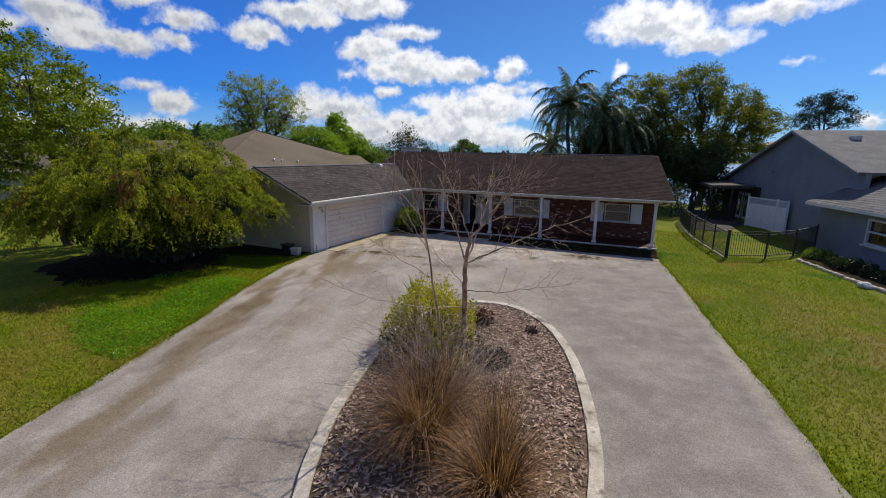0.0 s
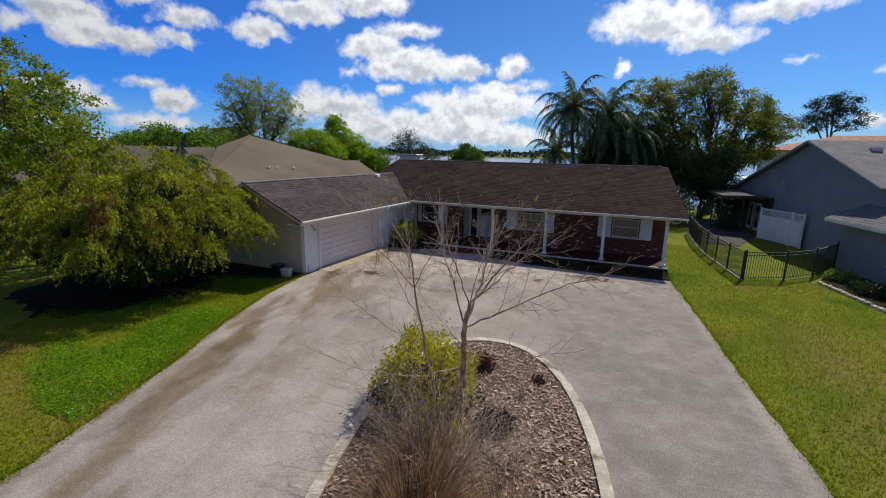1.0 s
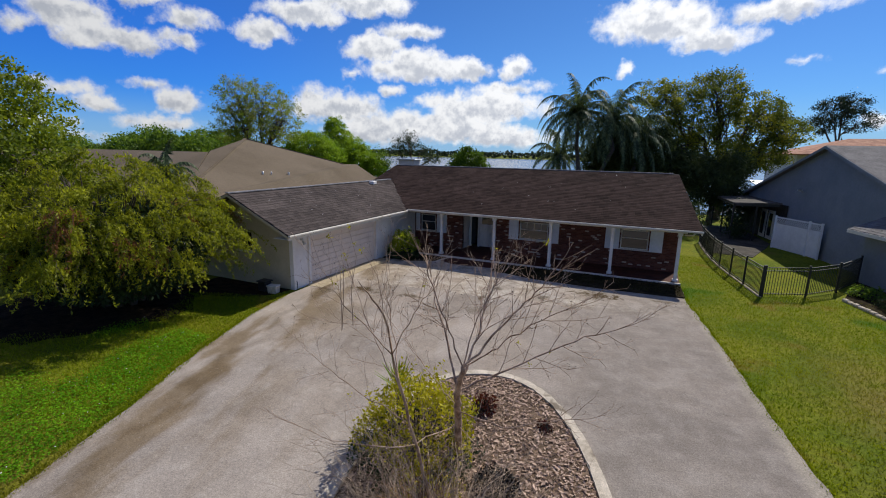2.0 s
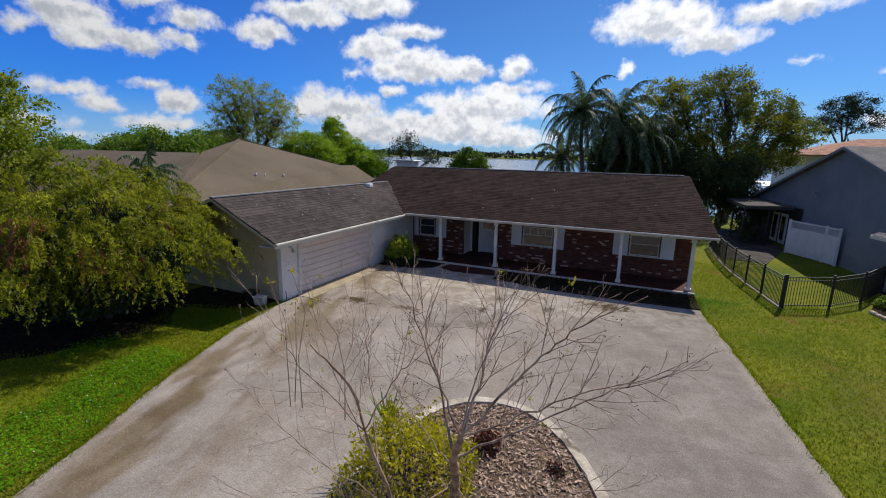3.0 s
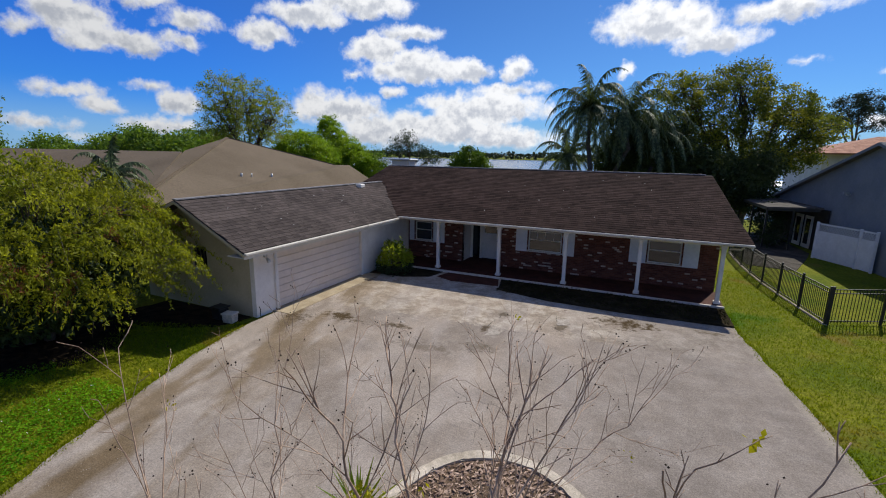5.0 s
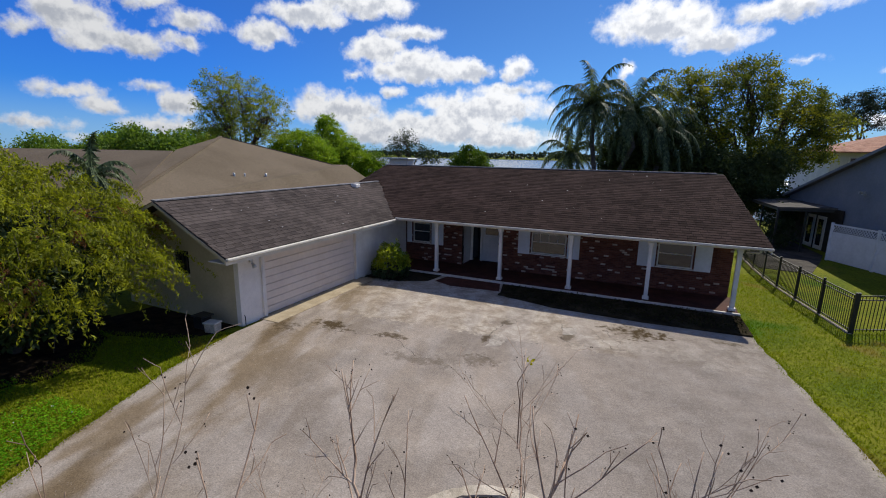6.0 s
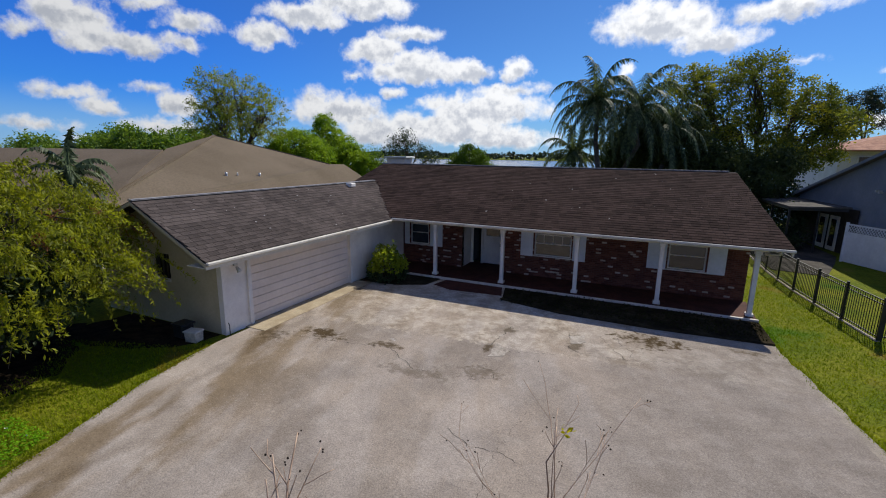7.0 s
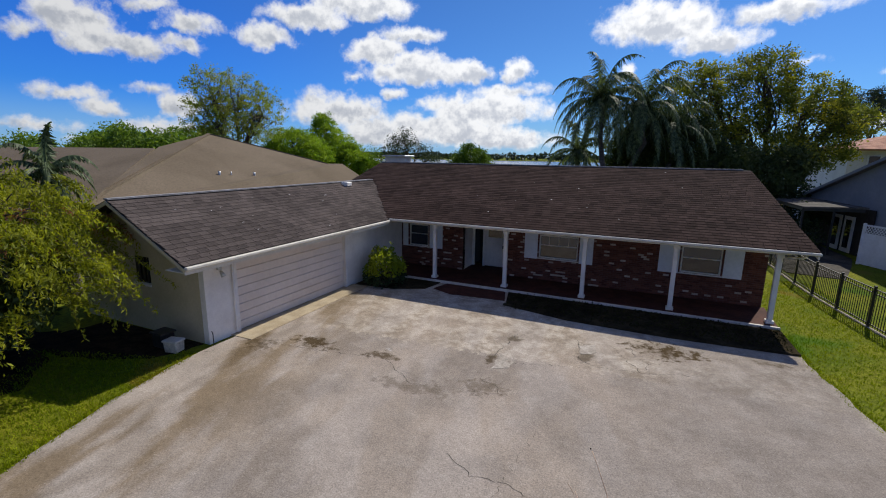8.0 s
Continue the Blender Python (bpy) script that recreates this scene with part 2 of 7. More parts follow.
M["shingle"] = material("asphalt_shingle", (0.024, 0.0155, 0.0130), (0.066, 0.043, 0.036), 0.6, 0.97, 0.3, 120, 0.25, per="island", per_amount=0.6,
                        stains=(((0.060, 0.038, 0.032), 0.35, 0.60),), spec=0.04)
M["wing_shingle"] = material("weathered_shingle", (0.050, 0.041, 0.037), (0.118, 0.096, 0.086), 0.5, 0.97, 0.3, 120, 0.25, per="island", per_amount=0.5, spec=0.05)
M["ridge"] = material("ridge_shingle", (0.20, 0.19, 0.19), (0.34, 0.33, 0.33), 3, 0.9, 0.2, 60, 0.2)
M["shingle_piece"] = material("weathered_shingle_piece", (0.050, 0.041, 0.037), (0.118, 0.096, 0.086), 0.5, 0.97, 0.3, 120, 0.25, per="object", per_amount=0.5, spec=0.05)
M["felt"] = material("roof_felt", (0.02, 0.018, 0.017), (0.03, 0.027, 0.025), 2, 1.0, 0.2, 60, 0.2)
M["tan_shingle"] = material("tan_shingle", (0.140, 0.110, 0.076), (0.172, 0.136, 0.096), 0.25, 0.97, 0.3, 55, 0.22, spec=0.05)
M["grey_shingle"] = material("grey_shingle", (0.13, 0.12, 0.115), (0.19, 0.18, 0.17), 1.2, 0.95, 0.4, 9, 0.18, per="island", per_amount=0.4)
M["paint"] = material("white_paint", (0.70, 0.66, 0.60), (0.82, 0.78, 0.71), 1.5, 0.6, 0.06, 40, 0.04, stains=(((0.5, 0.48, 0.43), 2.2, 0.68),))
M["cream"] = material("cream_paint", (0.60, 0.56, 0.46), (0.70, 0.66, 0.56), 1.2, 0.7, 0.08, 35, 0.05)
M["door_paint"] = material("garage_door_paint", (0.68, 0.59, 0.50), (0.76, 0.67, 0.58), 0.9, 0.55, 0.05, 30, 0.04)
M["block"] = material("painted_block", (0.46, 0.40, 0.26), (0.54, 0.47, 0.32), 1.0, 0.85, 0.2, 60, 0.06)
M["brick"] = material("red_brick", (0.085, 0.029, 0.019), (0.195, 0.072, 0.046), 8.0, 0.9, 0.3, 90, 0.2, per="island", per_amount=0.85)
M["brick_piece"] = material("red_brick_piece", (0.085, 0.029, 0.019), (0.195, 0.072, 0.046), 8.0, 0.9, 0.3, 90, 0.2, per="object", per_amount=0.85)
M["brick_pale"] = material("pale_brick", (0.36, 0.26, 0.21), (0.55, 0.45, 0.38), 8.0, 0.9, 0.3, 90, 0.15, per="island", per_amount=0.8)
M["mortar"] = material("mortar", (0.12, 0.075, 0.06), (0.18, 0.12, 0.10), 3.0, 1.0, 0.3, 80, 0.15)
M["porch"] = material("porch_tile", (0.055, 0.021, 0.015), (0.085, 0.032, 0.023), 2.0, 0.75, 0.2, 40, 0.15, spec=0.1)
M["black"] = material("black_metal", (0.012, 0.012, 0.012), (0.022, 0.022, 0.022), 4, 0.45, 0.05, 60, 0.1, metal=0.0, spec=0.5)
M["darkwood"] = material("dark_trim", (0.03, 0.025, 0.02), (0.05, 0.042, 0.035), 3, 0.8, 0.1, 50, 0.2)
M["stucco_grey"] = material("grey_stucco", (0.215, 0.235, 0.255), (0.255, 0.275, 0.295), 0.8, 0.95, 0.5, 35, 0.06)
M["stucco_tan"] = material("tan_stucco", (0.40, 0.35, 0.28), (0.48, 0.43, 0.35), 0.8, 0.95, 0.4, 35, 0.06)
M["stucco_cream"] = material("cream_stucco", (0.62, 0.58, 0.50), (0.70, 0.66, 0.58), 0.8, 0.95, 0.4, 35, 0.06)
M["vinyl"] = material("white_vinyl", (0.72, 0.73, 0.75), (0.80, 0.81, 0.83), 2, 0.45, 0.03, 40, 0.03)
M["terracotta"] = material("terracotta_tile", (0.30, 0.13, 0.075), (0.44, 0.22, 0.13), 1.5, 0.9, 0.4, 12, 0.2)
M["galv"] = material("pale_metal", (0.42, 0.43, 0.43), (0.55, 0.56, 0.56), 5, 0.4, 0.05, 40, 0.08, metal=0.6)
M["bark"] = material("bark", (0.055, 0.042, 0.03), (0.12, 0.095, 0.07), 5, 0.95, 0.7, 40, 0.3, stretch=(1, 1, 0.3))
M["pale_bark"] = material("pale_bark", (0.24, 0.155, 0.105), (0.55, 0.40, 0.29), 6, 0.9, 0.4, 50, 0.22, stretch=(1, 1, 0.4), spec=0.1)
M["seed"] = material("seed_pod", (0.022, 0.014, 0.010), (0.05, 0.03, 0.02), 9, 0.9, 0, 50, 0.2)
M["palm_bark"] = material("palm_bark", (0.07, 0.06, 0.05), (0.15, 0.13, 0.11), 4, 0.95, 0.5, 30, 0.3, stretch=(1, 1, 4))
M["rock"] = material("pale_stone", (0.5, 0.48, 0.45), (0.7, 0.68, 0.65), 6, 0.9, 0.4, 40, 0.15)


def leaf_material(name, dark, light, glow=0.4, rough=0.6):
    return material(name, dark, light, 0.8, rough, 0, 25, 0.15, per="island", per_amount=0.42, glow=glow)


M["leaf_weeping"] = leaf_material("weeping_leaf", (0.055, 0.085, 0.005), (0.52, 0.53, 0.035), 0.55)
M["leaf_tip"] = leaf_material("russet_leaf", (0.18, 0.07, 0.03), (0.32, 0.14, 0.05), 0.4)
M["leaf_left"] = leaf_material("elm_leaf", (0.05, 0.085, 0.006), (0.36, 0.42, 0.03), 0.5)
M["leaf_oak"] = leaf_material("oak_leaf", (0.05, 0.075, 0.012), (0.27, 0.30, 0.045), 0.5)
M["leaf_oak_gold"] = leaf_material("golden_leaf", (0.22, 0.22, 0.015), (0.52, 0.49, 0.045), 0.5)
M["leaf_spring"] = leaf_material("spring_leaf", (0.18, 0.21, 0.035), (0.44, 0.44, 0.09), 0.5)
M["leaf_cone"] = leaf_material("cypress_leaf", (0.13, 0.25, 0.012), (0.40, 0.53, 0.04), 0.5)
M["leaf_round"] = leaf_material("laurel_leaf", (0.04, 0.09, 0.008), (0.17, 0.27, 0.02), 0.4)
M["leaf_spire"] = leaf_material("new_green_leaf", (0.15, 0.22, 0.03), (0.38, 0.46, 0.06), 0.5)
# dark_leaf also stands for the shaded insides and undersides of brighter shrubs
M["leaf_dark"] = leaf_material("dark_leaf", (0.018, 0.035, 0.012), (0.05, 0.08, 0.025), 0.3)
M["leaf_mid"] = leaf_material("green_leaf", (0.06, 0.14, 0.015), (0.25, 0.36, 0.04), 0.45)
M["leaf_palm"] = material("palm_leaf", (0.018, 0.034, 0.013), (0.21, 0.27, 0.12), 0.8, 0.55, 0, 25, 0.15, per="island", per_amount=0.9, glow=0.3, spec=0.3)
M["leaf_under"] = leaf_material("understorey_leaf", (0.03, 0.048, 0.015), (0.12, 0.15, 0.045), 0.4)
M["leaf_pine"] = leaf_material("pine_needle", (0.02, 0.035, 0.018), (0.05, 0.07, 0.035), 0.25)
M["leaf_yellow"] = leaf_material("yellow_shrub_leaf", (0.22, 0.21, 0.006), (0.62, 0.55, 0.02), 0.5)
M["leaf_shrub"] = leaf_material("shrub_leaf", (0.09, 0.17, 0.008), (0.42, 0.46, 0.03), 0.5)
M["leaf_red"] = leaf_material("red_leaf", (0.06, 0.015, 0.01), (0.16, 0.04, 0.025), 0.35)
M["straw"] = material("dry_straw", (0.12, 0.048, 0.018), (0.56, 0.33, 0.16), 0.9, 0.7, 0, 25, 0.15, per="island", per_amount=0.92, glow=0.35)
M["thatch"] = material("dark_straw", (0.035, 0.018, 0.009), (0.16, 0.085, 0.042), 1.2, 0.9, 0, 25, 0.2, per="island", per_amount=0.8, glow=0.15, spec=0.05)
M["twig"] = material("dead_twig", (0.18, 0.12, 0.08), (0.55, 0.43, 0.31), 8, 0.95, 0, 40, 0.2, per="island")
M["leaf_black"] = leaf_material("hollow_leaf", (0.006, 0.006, 0.005), (0.022, 0.018, 0.012), 0.1)
M["far_leaf"] = leaf_material("far_leaf", (0.03, 0.05, 0.03), (0.07, 0.09, 0.055), 0.2)


def glass_material(name, tint, rough=0.05):
    m = bpy.data.materials.new(name)
    m.use_nodes = True
    b = m.node_tree.nodes["Principled BSDF"]
    b.inputs["Base Color"].default_value = (*tint, 1)
    b.inputs["Roughness"].default_value = rough
    b.inputs["Specular IOR Level"].default_value = 0.8
    return m


M["pane"] = glass_material("window_pane", (0.012, 0.014, 0.016))
M["pane_pale"] = glass_material("curtained_pane", (0.085, 0.09, 0.09), 0.15)


def water_material():
    m = bpy.data.materials.new("lake_water")
    m.use_nodes = True
    t = m.node_tree
    b = t.nodes["Principled BSDF"]
    b.inputs["Base Color"].default_value = (0.15, 0.18, 0.20, 1)
    b.inputs["Roughness"].default_value = 0.22
    n = t.nodes.new("ShaderNodeTexNoise")
    n.inputs["Scale"].default_value, n.inputs["Detail"].default_value = 0.8, 4
    tc = t.nodes.new("ShaderNodeTexCoord")
    t.links.new(tc.outputs["Object"], n.inputs["Vector"])
    bp = t.nodes.new("ShaderNodeBump")
    bp.inputs["Strength"].default_value, bp.inputs["Distance"].default_value = 0.6, 0.15
    t.links.new(n.outputs["Fac"], bp.inputs["Height"])
    t.links.new(bp.outputs[0], b.inputs["Normal"])
    return m


M["water"] = water_material()

M["canopy"] = material("dull_canopy", (0.07, 0.065, 0.06), (0.12, 0.11, 0.10), 1.5, 0.85, 0.1, 30, 0.15, spec=0.1, stains=(((0.22, 0.20, 0.18), 0.6, 0.58),))
M["gutter"] = material("weathered_gutter", (0.50, 0.46, 0.39), (0.64, 0.60, 0.52), 1.2, 0.6, 0.05, 30, 0.08, stains=(((0.36, 0.32, 0.25), 1.8, 0.6),))
# leaf colour lowered to carry the shade below the eave
M["leaf_bed"] = material("shade_toned_leaf", (0.014, 0.016, 0.006), (0.045, 0.042, 0.016), 0.8, 0.95, 0, 25, 0.2, per="island", glow=0.15, spec=0.02)
M["terrace"] = material("terrace_paving", (0.045, 0.040, 0.034), (0.10, 0.088, 0.074), 0.8, 0.9, 0.3, 20, 0.25, spec=0.1)
M["patch"] = material("repair_mortar", (0.29, 0.25, 0.20), (0.42, 0.37, 0.31), 2.0, 0.9, 0.3, 40, 0.25, stains=(((0.22, 0.18, 0.14), 4.0, 0.56),))


def drive_material():
    """Old cast concrete: aggregate, cloudy tone, an older paler slab by the house, damp and rust-brown stains with shapes of their own."""
    m = bpy.data.materials.new("drive_concrete")
    m.use_nodes = True
    t = m.node_tree
    b = t.nodes["Principled BSDF"]
    where = t.nodes.new("ShaderNodeTexCoord").outputs["Object"]

    def noise_of(scale, detail=6.0, rough=0.6):
        n = t.nodes.new("ShaderNodeTexNoise")
        n.inputs["Scale"].default_value, n.inputs["Detail"].default_value, n.inputs["Roughness"].default_value = scale, detail, rough
        t.links.new(where, n.inputs["Vector"])
        return n.outputs["Fac"]

    def calc(op, *values):
        n = t.nodes.new("ShaderNodeMath")
        n.operation = op
        for i, v in enumerate(values):
            if isinstance(v, (int, float)):
                n.inputs[i].default_value = v
            else:
                t.links.new(v, n.inputs[i])
        return n.outputs[0]

    def ramp(value, low, high):
        n = t.nodes.new("ShaderNodeMapRange")
        n.interpolation_type = "SMOOTHSTEP"
        n.inputs["From Min"].default_value, n.inputs["From Max"].default_value = low, high
        t.links.new(value, n.inputs["Value"])
        return n.outputs[0]

    def mix(fac, a, c, how="MIX"):
        n = t.nodes.new("ShaderNodeMixRGB")
        n.blend_type = how
        for i, v in enumerate((fac, a, c)):
            if isinstance(v, (int, float)):
                n.inputs[i].default_value = v
            elif isinstance(v, tuple):
                n.inputs[i].default_value = (*v, 1)
            else:
                t.links.new(v, n.inputs[i])
        return n.outputs[0]

    split = t.nodes.new("ShaderNodeSeparateXYZ")
    t.links.new(where, split.inputs[0])
    X, Y = split.outputs["X"], split.outputs["Y"]
    cloud, mottle, wisp, grain = noise_of(0.35), noise_of(1.7), noise_of(5.0, 8.0, 0.65), noise_of(30.0, 7.0, 0.8)
    colour = mix(ramp(cloud, 0.35, 0.65), (0.25, 0.208, 0.168), (0.335, 0.282, 0.230))
    colour = mix(calc("MULTIPLY", ramp(mottle, 0.48, 0.72), 0.5), colour, (0.40, 0.35, 0.295))
    colour = mix(calc("MULTIPLY", ramp(wisp, 0.52, 0.72), 0.4), colour, (0.185, 0.155, 0.13))
    # the older slab next to the house
    old = ramp(calc("ADD", calc("ADD", Y, calc("MULTIPLY", X, -0.08)), calc("MULTIPLY", calc("SUBTRACT", wisp, 0.5), 1.2)), -6.1, -5.9)
    colour = mix(calc("MULTIPLY", old, 0.8), colour, mix(ramp(calc("ADD", calc("MULTIPLY", mottle, 0.6), calc("MULTIPLY", wisp, 0.4)), 0.40, 0.60), (0.27, 0.215, 0.155), (0.52, 0.45, 0.36)))
    # warm wash in the middle of the court
    court = calc("MULTIPLY", ramp(Y, -16.0, -9.0), ramp(cloud, 0.4, 0.6))
    colour = mix(calc("MULTIPLY", court, 0.45), colour, (0.36, 0.29, 0.225))
    # rust-brown run-off along the left side, drawn out along the drive's edge
    edge = calc("SUBTRACT", X, calc("MULTIPLY_ADD", Y, -0.27, -10.35))
    run = t.nodes.new("ShaderNodeCombineXYZ")
    t.links.new(calc("MULTIPLY", edge, 0.75), run.inputs["X"])
    t.links.new(calc("MULTIPLY", Y, 0.20), run.inputs["Y"])
    drawn = t.nodes.new("ShaderNodeTexNoise")
    drawn.inputs["Scale"].default_value, drawn.inputs["Detail"].default_value, drawn.inputs["Roughness"].default_value = 1.2, 4.0, 0.5
    t.links.new(run.outputs[0], drawn.inputs["Vector"])
    streak = ramp(calc("ADD", drawn.outputs["Fac"], calc("MULTIPLY", calc("SUBTRACT", wisp, 0.5), 0.12)), 0.42, 0.60)
    bands = calc("MULTIPLY", calc("SUBTRACT", 1.0, ramp(edge, 0.9, 3.8)), streak)
    colour = mix(calc("MULTIPLY", bands, 0.7), colour, (0.17, 0.118, 0.060))
    stream = calc("ABSOLUTE", calc("ADD", calc("ADD", edge, -0.5), calc("MULTIPLY", calc("SUBTRACT", noise_of(0.5, 4.0, 0.5), 0.5), 3.2)))
    colour = mix(calc("MULTIPLY", calc("SUBTRACT", 1.0, ramp(stream, 0.03, 0.45)), 0.5), colour, (0.115, 0.078, 0.038))
    # the right-hand lane is of a cooler, darker pour; tyres have worn paler tracks along both lanes
    cool = ramp(calc("ADD", X, calc("MULTIPLY", calc("SUBTRACT", cloud, 0.5), 5.0)), 0.5, 4.5)
    colour = mix(calc("MULTIPLY", cool, 0.62), colour, mix(ramp(mottle, 0.35, 0.65), (0.205, 0.178, 0.152), (0.268, 0.236, 0.205)))
    pale = calc("MULTIPLY", calc("SUBTRACT", 1.0, cool), calc("SUBTRACT", 1.0, ramp(drawn.outputs["Fac"], 0.40, 0.56)))
    colour = mix(calc("MULTIPLY", pale, 0.3), colour, (0.42, 0.375, 0.335))
    # the broken margin of the concrete along the lawn
    rim = calc("SUBTRACT", calc("MULTIPLY_ADD", Y, -0.117, 6.25), X)
    rim = calc("SUBTRACT", 1.0, ramp(calc("ADD", calc("ABSOLUTE", calc("ADD", rim, -0.12)), calc("MULTIPLY", calc("SUBTRACT", wisp, 0.5), 0.5)), 0.02, 0.3))
    colour = mix(calc("MULTIPLY", rim, 0.5), colour, (0.40, 0.35, 0.27))
    # single stains: place, half length and width, darkness
    for x, y, rx, ry, much in ((2.9, -3.8, 1.0, 0.7, 1.15), (5.5, -3.4, 0.6, 0.22, 0.7), (-1.2, -4.8, 0.35, 0.35, 0.8), (-1.33, -6.4, 0.16, 0.5, 0.85), (0.9, -4.9, 0.3, 0.7, 0.75),
                               (-4.0, -7.5, 0.6, 0.3, 0.85), (-2.5, -8.6, 1.0, 0.35, 0.45), (-6.3, -7.6, 0.9, 0.35, 1.0), (-7.5, -8.4, 0.7, 0.45, 0.7), (-1.0, -7.9, 0.55, 0.5, 0.5)):
        u, v = calc("DIVIDE", calc("SUBTRACT", X, x), rx), calc("DIVIDE", calc("SUBTRACT", Y, y), ry)
        q = calc("SQRT", calc("ADD", calc("MULTIPLY", u, u), calc("MULTIPLY", v, v)))
        mask = ramp(calc("ADD", calc("SUBTRACT", 1.0, q), calc("ADD", calc("MULTIPLY", calc("SUBTRACT", wisp, 0.5), 3.4), calc("MULTIPLY", calc("SUBTRACT", mottle, 0.5), 2.6))), 0.0, 0.8)
        colour = mix(calc("MULTIPLY", mask, min(1.0, much * 0.95)), colour, (0.070, 0.046, 0.020))
    # pale scuffs
    colour = mix(calc("MULTIPLY", ramp(noise_of(0.8, 7.0, 0.7), 0.66, 0.72), 0.5), colour, (0.46, 0.44, 0.42))
    # broad worn patches and pale blotches
    colour = mix(1.0, colour, calc("ADD", 0.91, calc("MULTIPLY", ramp(noise_of(0.6, 8.0, 0.62), 0.34, 0.66), 0.18)), "MULTIPLY")
    colour = mix(calc("MULTIPLY", ramp(noise_of(1.25, 9.0, 0.72), 0.64, 0.72), 0.45), colour, (0.42, 0.39, 0.35))
    colour = mix(1.0, colour, calc("ADD", 0.90, calc("MULTIPLY", ramp(noise_of(11.0, 6.0, 0.75), 0.3, 0.7), 0.20)), "MULTIPLY")
    specks = t.nodes.new("ShaderNodeTexVoronoi")
    specks.inputs["Scale"].default_value = 26.0
    t.links.new(where, specks.inputs["Vector"])
    shade = t.nodes.new("ShaderNodeMapRange")
    shade.inputs["From Min"].default_value, shade.inputs["From Max"].default_value = 0.25, 0.75
    shade.inputs["To Min"].default_value, shade.inputs["To Max"].default_value = 0.42, 1.58
    t.links.new(grain, shade.inputs["Value"])
    colour = mix(1.0, colour, shade.outputs[0], "MULTIPLY")
    colour = mix(calc("MULTIPLY", calc("SUBTRACT", 1.0, ramp(specks.outputs["Distance"], 0.08, 0.2)), ramp(noise_of(9.0), 0.5, 0.62)), colour, (0.5, 0.47, 0.43))
    t.links.new(colour, b.inputs["Base Color"])
    b.inputs["Roughness"].default_value, b.inputs["Specular IOR Level"].default_value = 0.95, 0.08
    bp = t.nodes.new("ShaderNodeBump")
    bp.inputs["Strength"].default_value, bp.inputs["Distance"].default_value = 0.5, 0.02
    t.links.new(calc("ADD", grain, calc("MULTIPLY", mottle, 1.5)), bp.inputs["Height"])
    t.links.new(bp.outputs[0], b.inputs["Normal"])
    return m


M["drive"] = drive_material()


# ---- building helpers ----
def mesh_from(name, verts, faces, mat, smooth=False):
    me = bpy.data.meshes.new(name)
    me.from_pydata([tuple(v) for v in verts], [], [tuple(f) for f in faces])
    me.materials.append(mat)
    if smooth:
        me.polygons.foreach_set("use_smooth", [True] * len(me.polygons))
    me.update()
    return me


def quads_mesh(name, quads, mat):
    """A mesh of loose quads from an array (n, 4, 3)."""
    quads = np.asarray(quads, dtype=np.float32)
    n = len(quads)
    me = bpy.data.meshes.new(name)
    me.vertices.add(4 * n)
    me.vertices.foreach_set("co", quads.reshape(-1))
    me.loops.add(4 * n)
    me.loops.foreach_set("vertex_index", np.arange(4 * n, dtype=np.int32))
    me.polygons.add(n)
    me.polygons.foreach_set("loop_start", np.arange(0, 4 * n, 4, dtype=np.int32))
    me.polygons.foreach_set("loop_total", np.full(n, 4, dtype=np.int32))
    me.materials.append(mat)
    me.update(calc_edges=True)
    return me


def bm_mesh(name, bm, mat):
    me = bpy.data.meshes.new(name)
    bmesh.ops.recalc_face_normals(bm, faces=bm.faces)
    bm.to_mesh(me)
    bm.free()
    me.materials.append(mat)
    return me


def thing(name, loc, label, category, group="", kind=""):
    ob = new(name)
    ob.location = loc
    ob.empty_display_size = 0.2
    return tagged(ob, label, category, group, kind)


def under(ob, parent):
    """Parents ob, whose mesh is in world coordinates, to a thing or part."""
    ob.parent = parent
    root = parent
    while root.parent:
        root = root.parent
    if parent == root:
        ob.matrix_parent_inverse = Matrix.Translation(-Vector(parent.location))
    return ob


def part(name, bm, mat, parent, label="", kind=""):
    data = bm if isinstance(bm, bpy.types.Mesh) else bm_mesh(name, bm, mat)
    ob = new(name, data)
    under(ob, parent)
    return tagged(ob, label, "", "", kind)


def structure(name, data, label, category):
    return tagged(new(name, data), label, category, "", "structure")


def box(bm, x0, x1, y0, y1, z0, z1, bevel=0.0, m=None):
    vs = [bm.verts.new(v) for v in ((x0, y0, z0), (x1, y0, z0), (x1, y1, z0), (x0, y1, z0), (x0, y0, z1), (x1, y0, z1), (x1, y1, z1), (x0, y1, z1))]
    fs = [bm.faces.new([vs[i] for i in f]) for f in ((3, 2, 1, 0), (4, 5, 6, 7), (0, 1, 5, 4), (1, 2, 6, 5), (2, 3, 7, 6), (3, 0, 4, 7))]
    if bevel:
        edges = list({e for f in fs for e in f.edges})
        made = bmesh.ops.bevel(bm, geom=edges, offset=bevel, segments=1, affect="EDGES")
        vs = list({v for f in made["faces"] for v in f.verts} | {v for v in vs if v.is_valid})
    if m is not None:
        bmesh.ops.transform(bm, matrix=m, verts=[v for v in vs if v.is_valid])
    return bm


def one_box(x0, x1, y0, y1, z0, z1, bevel=0.0):
    return box(bmesh.new(), x0, x1, y0, y1, z0, z1, bevel)


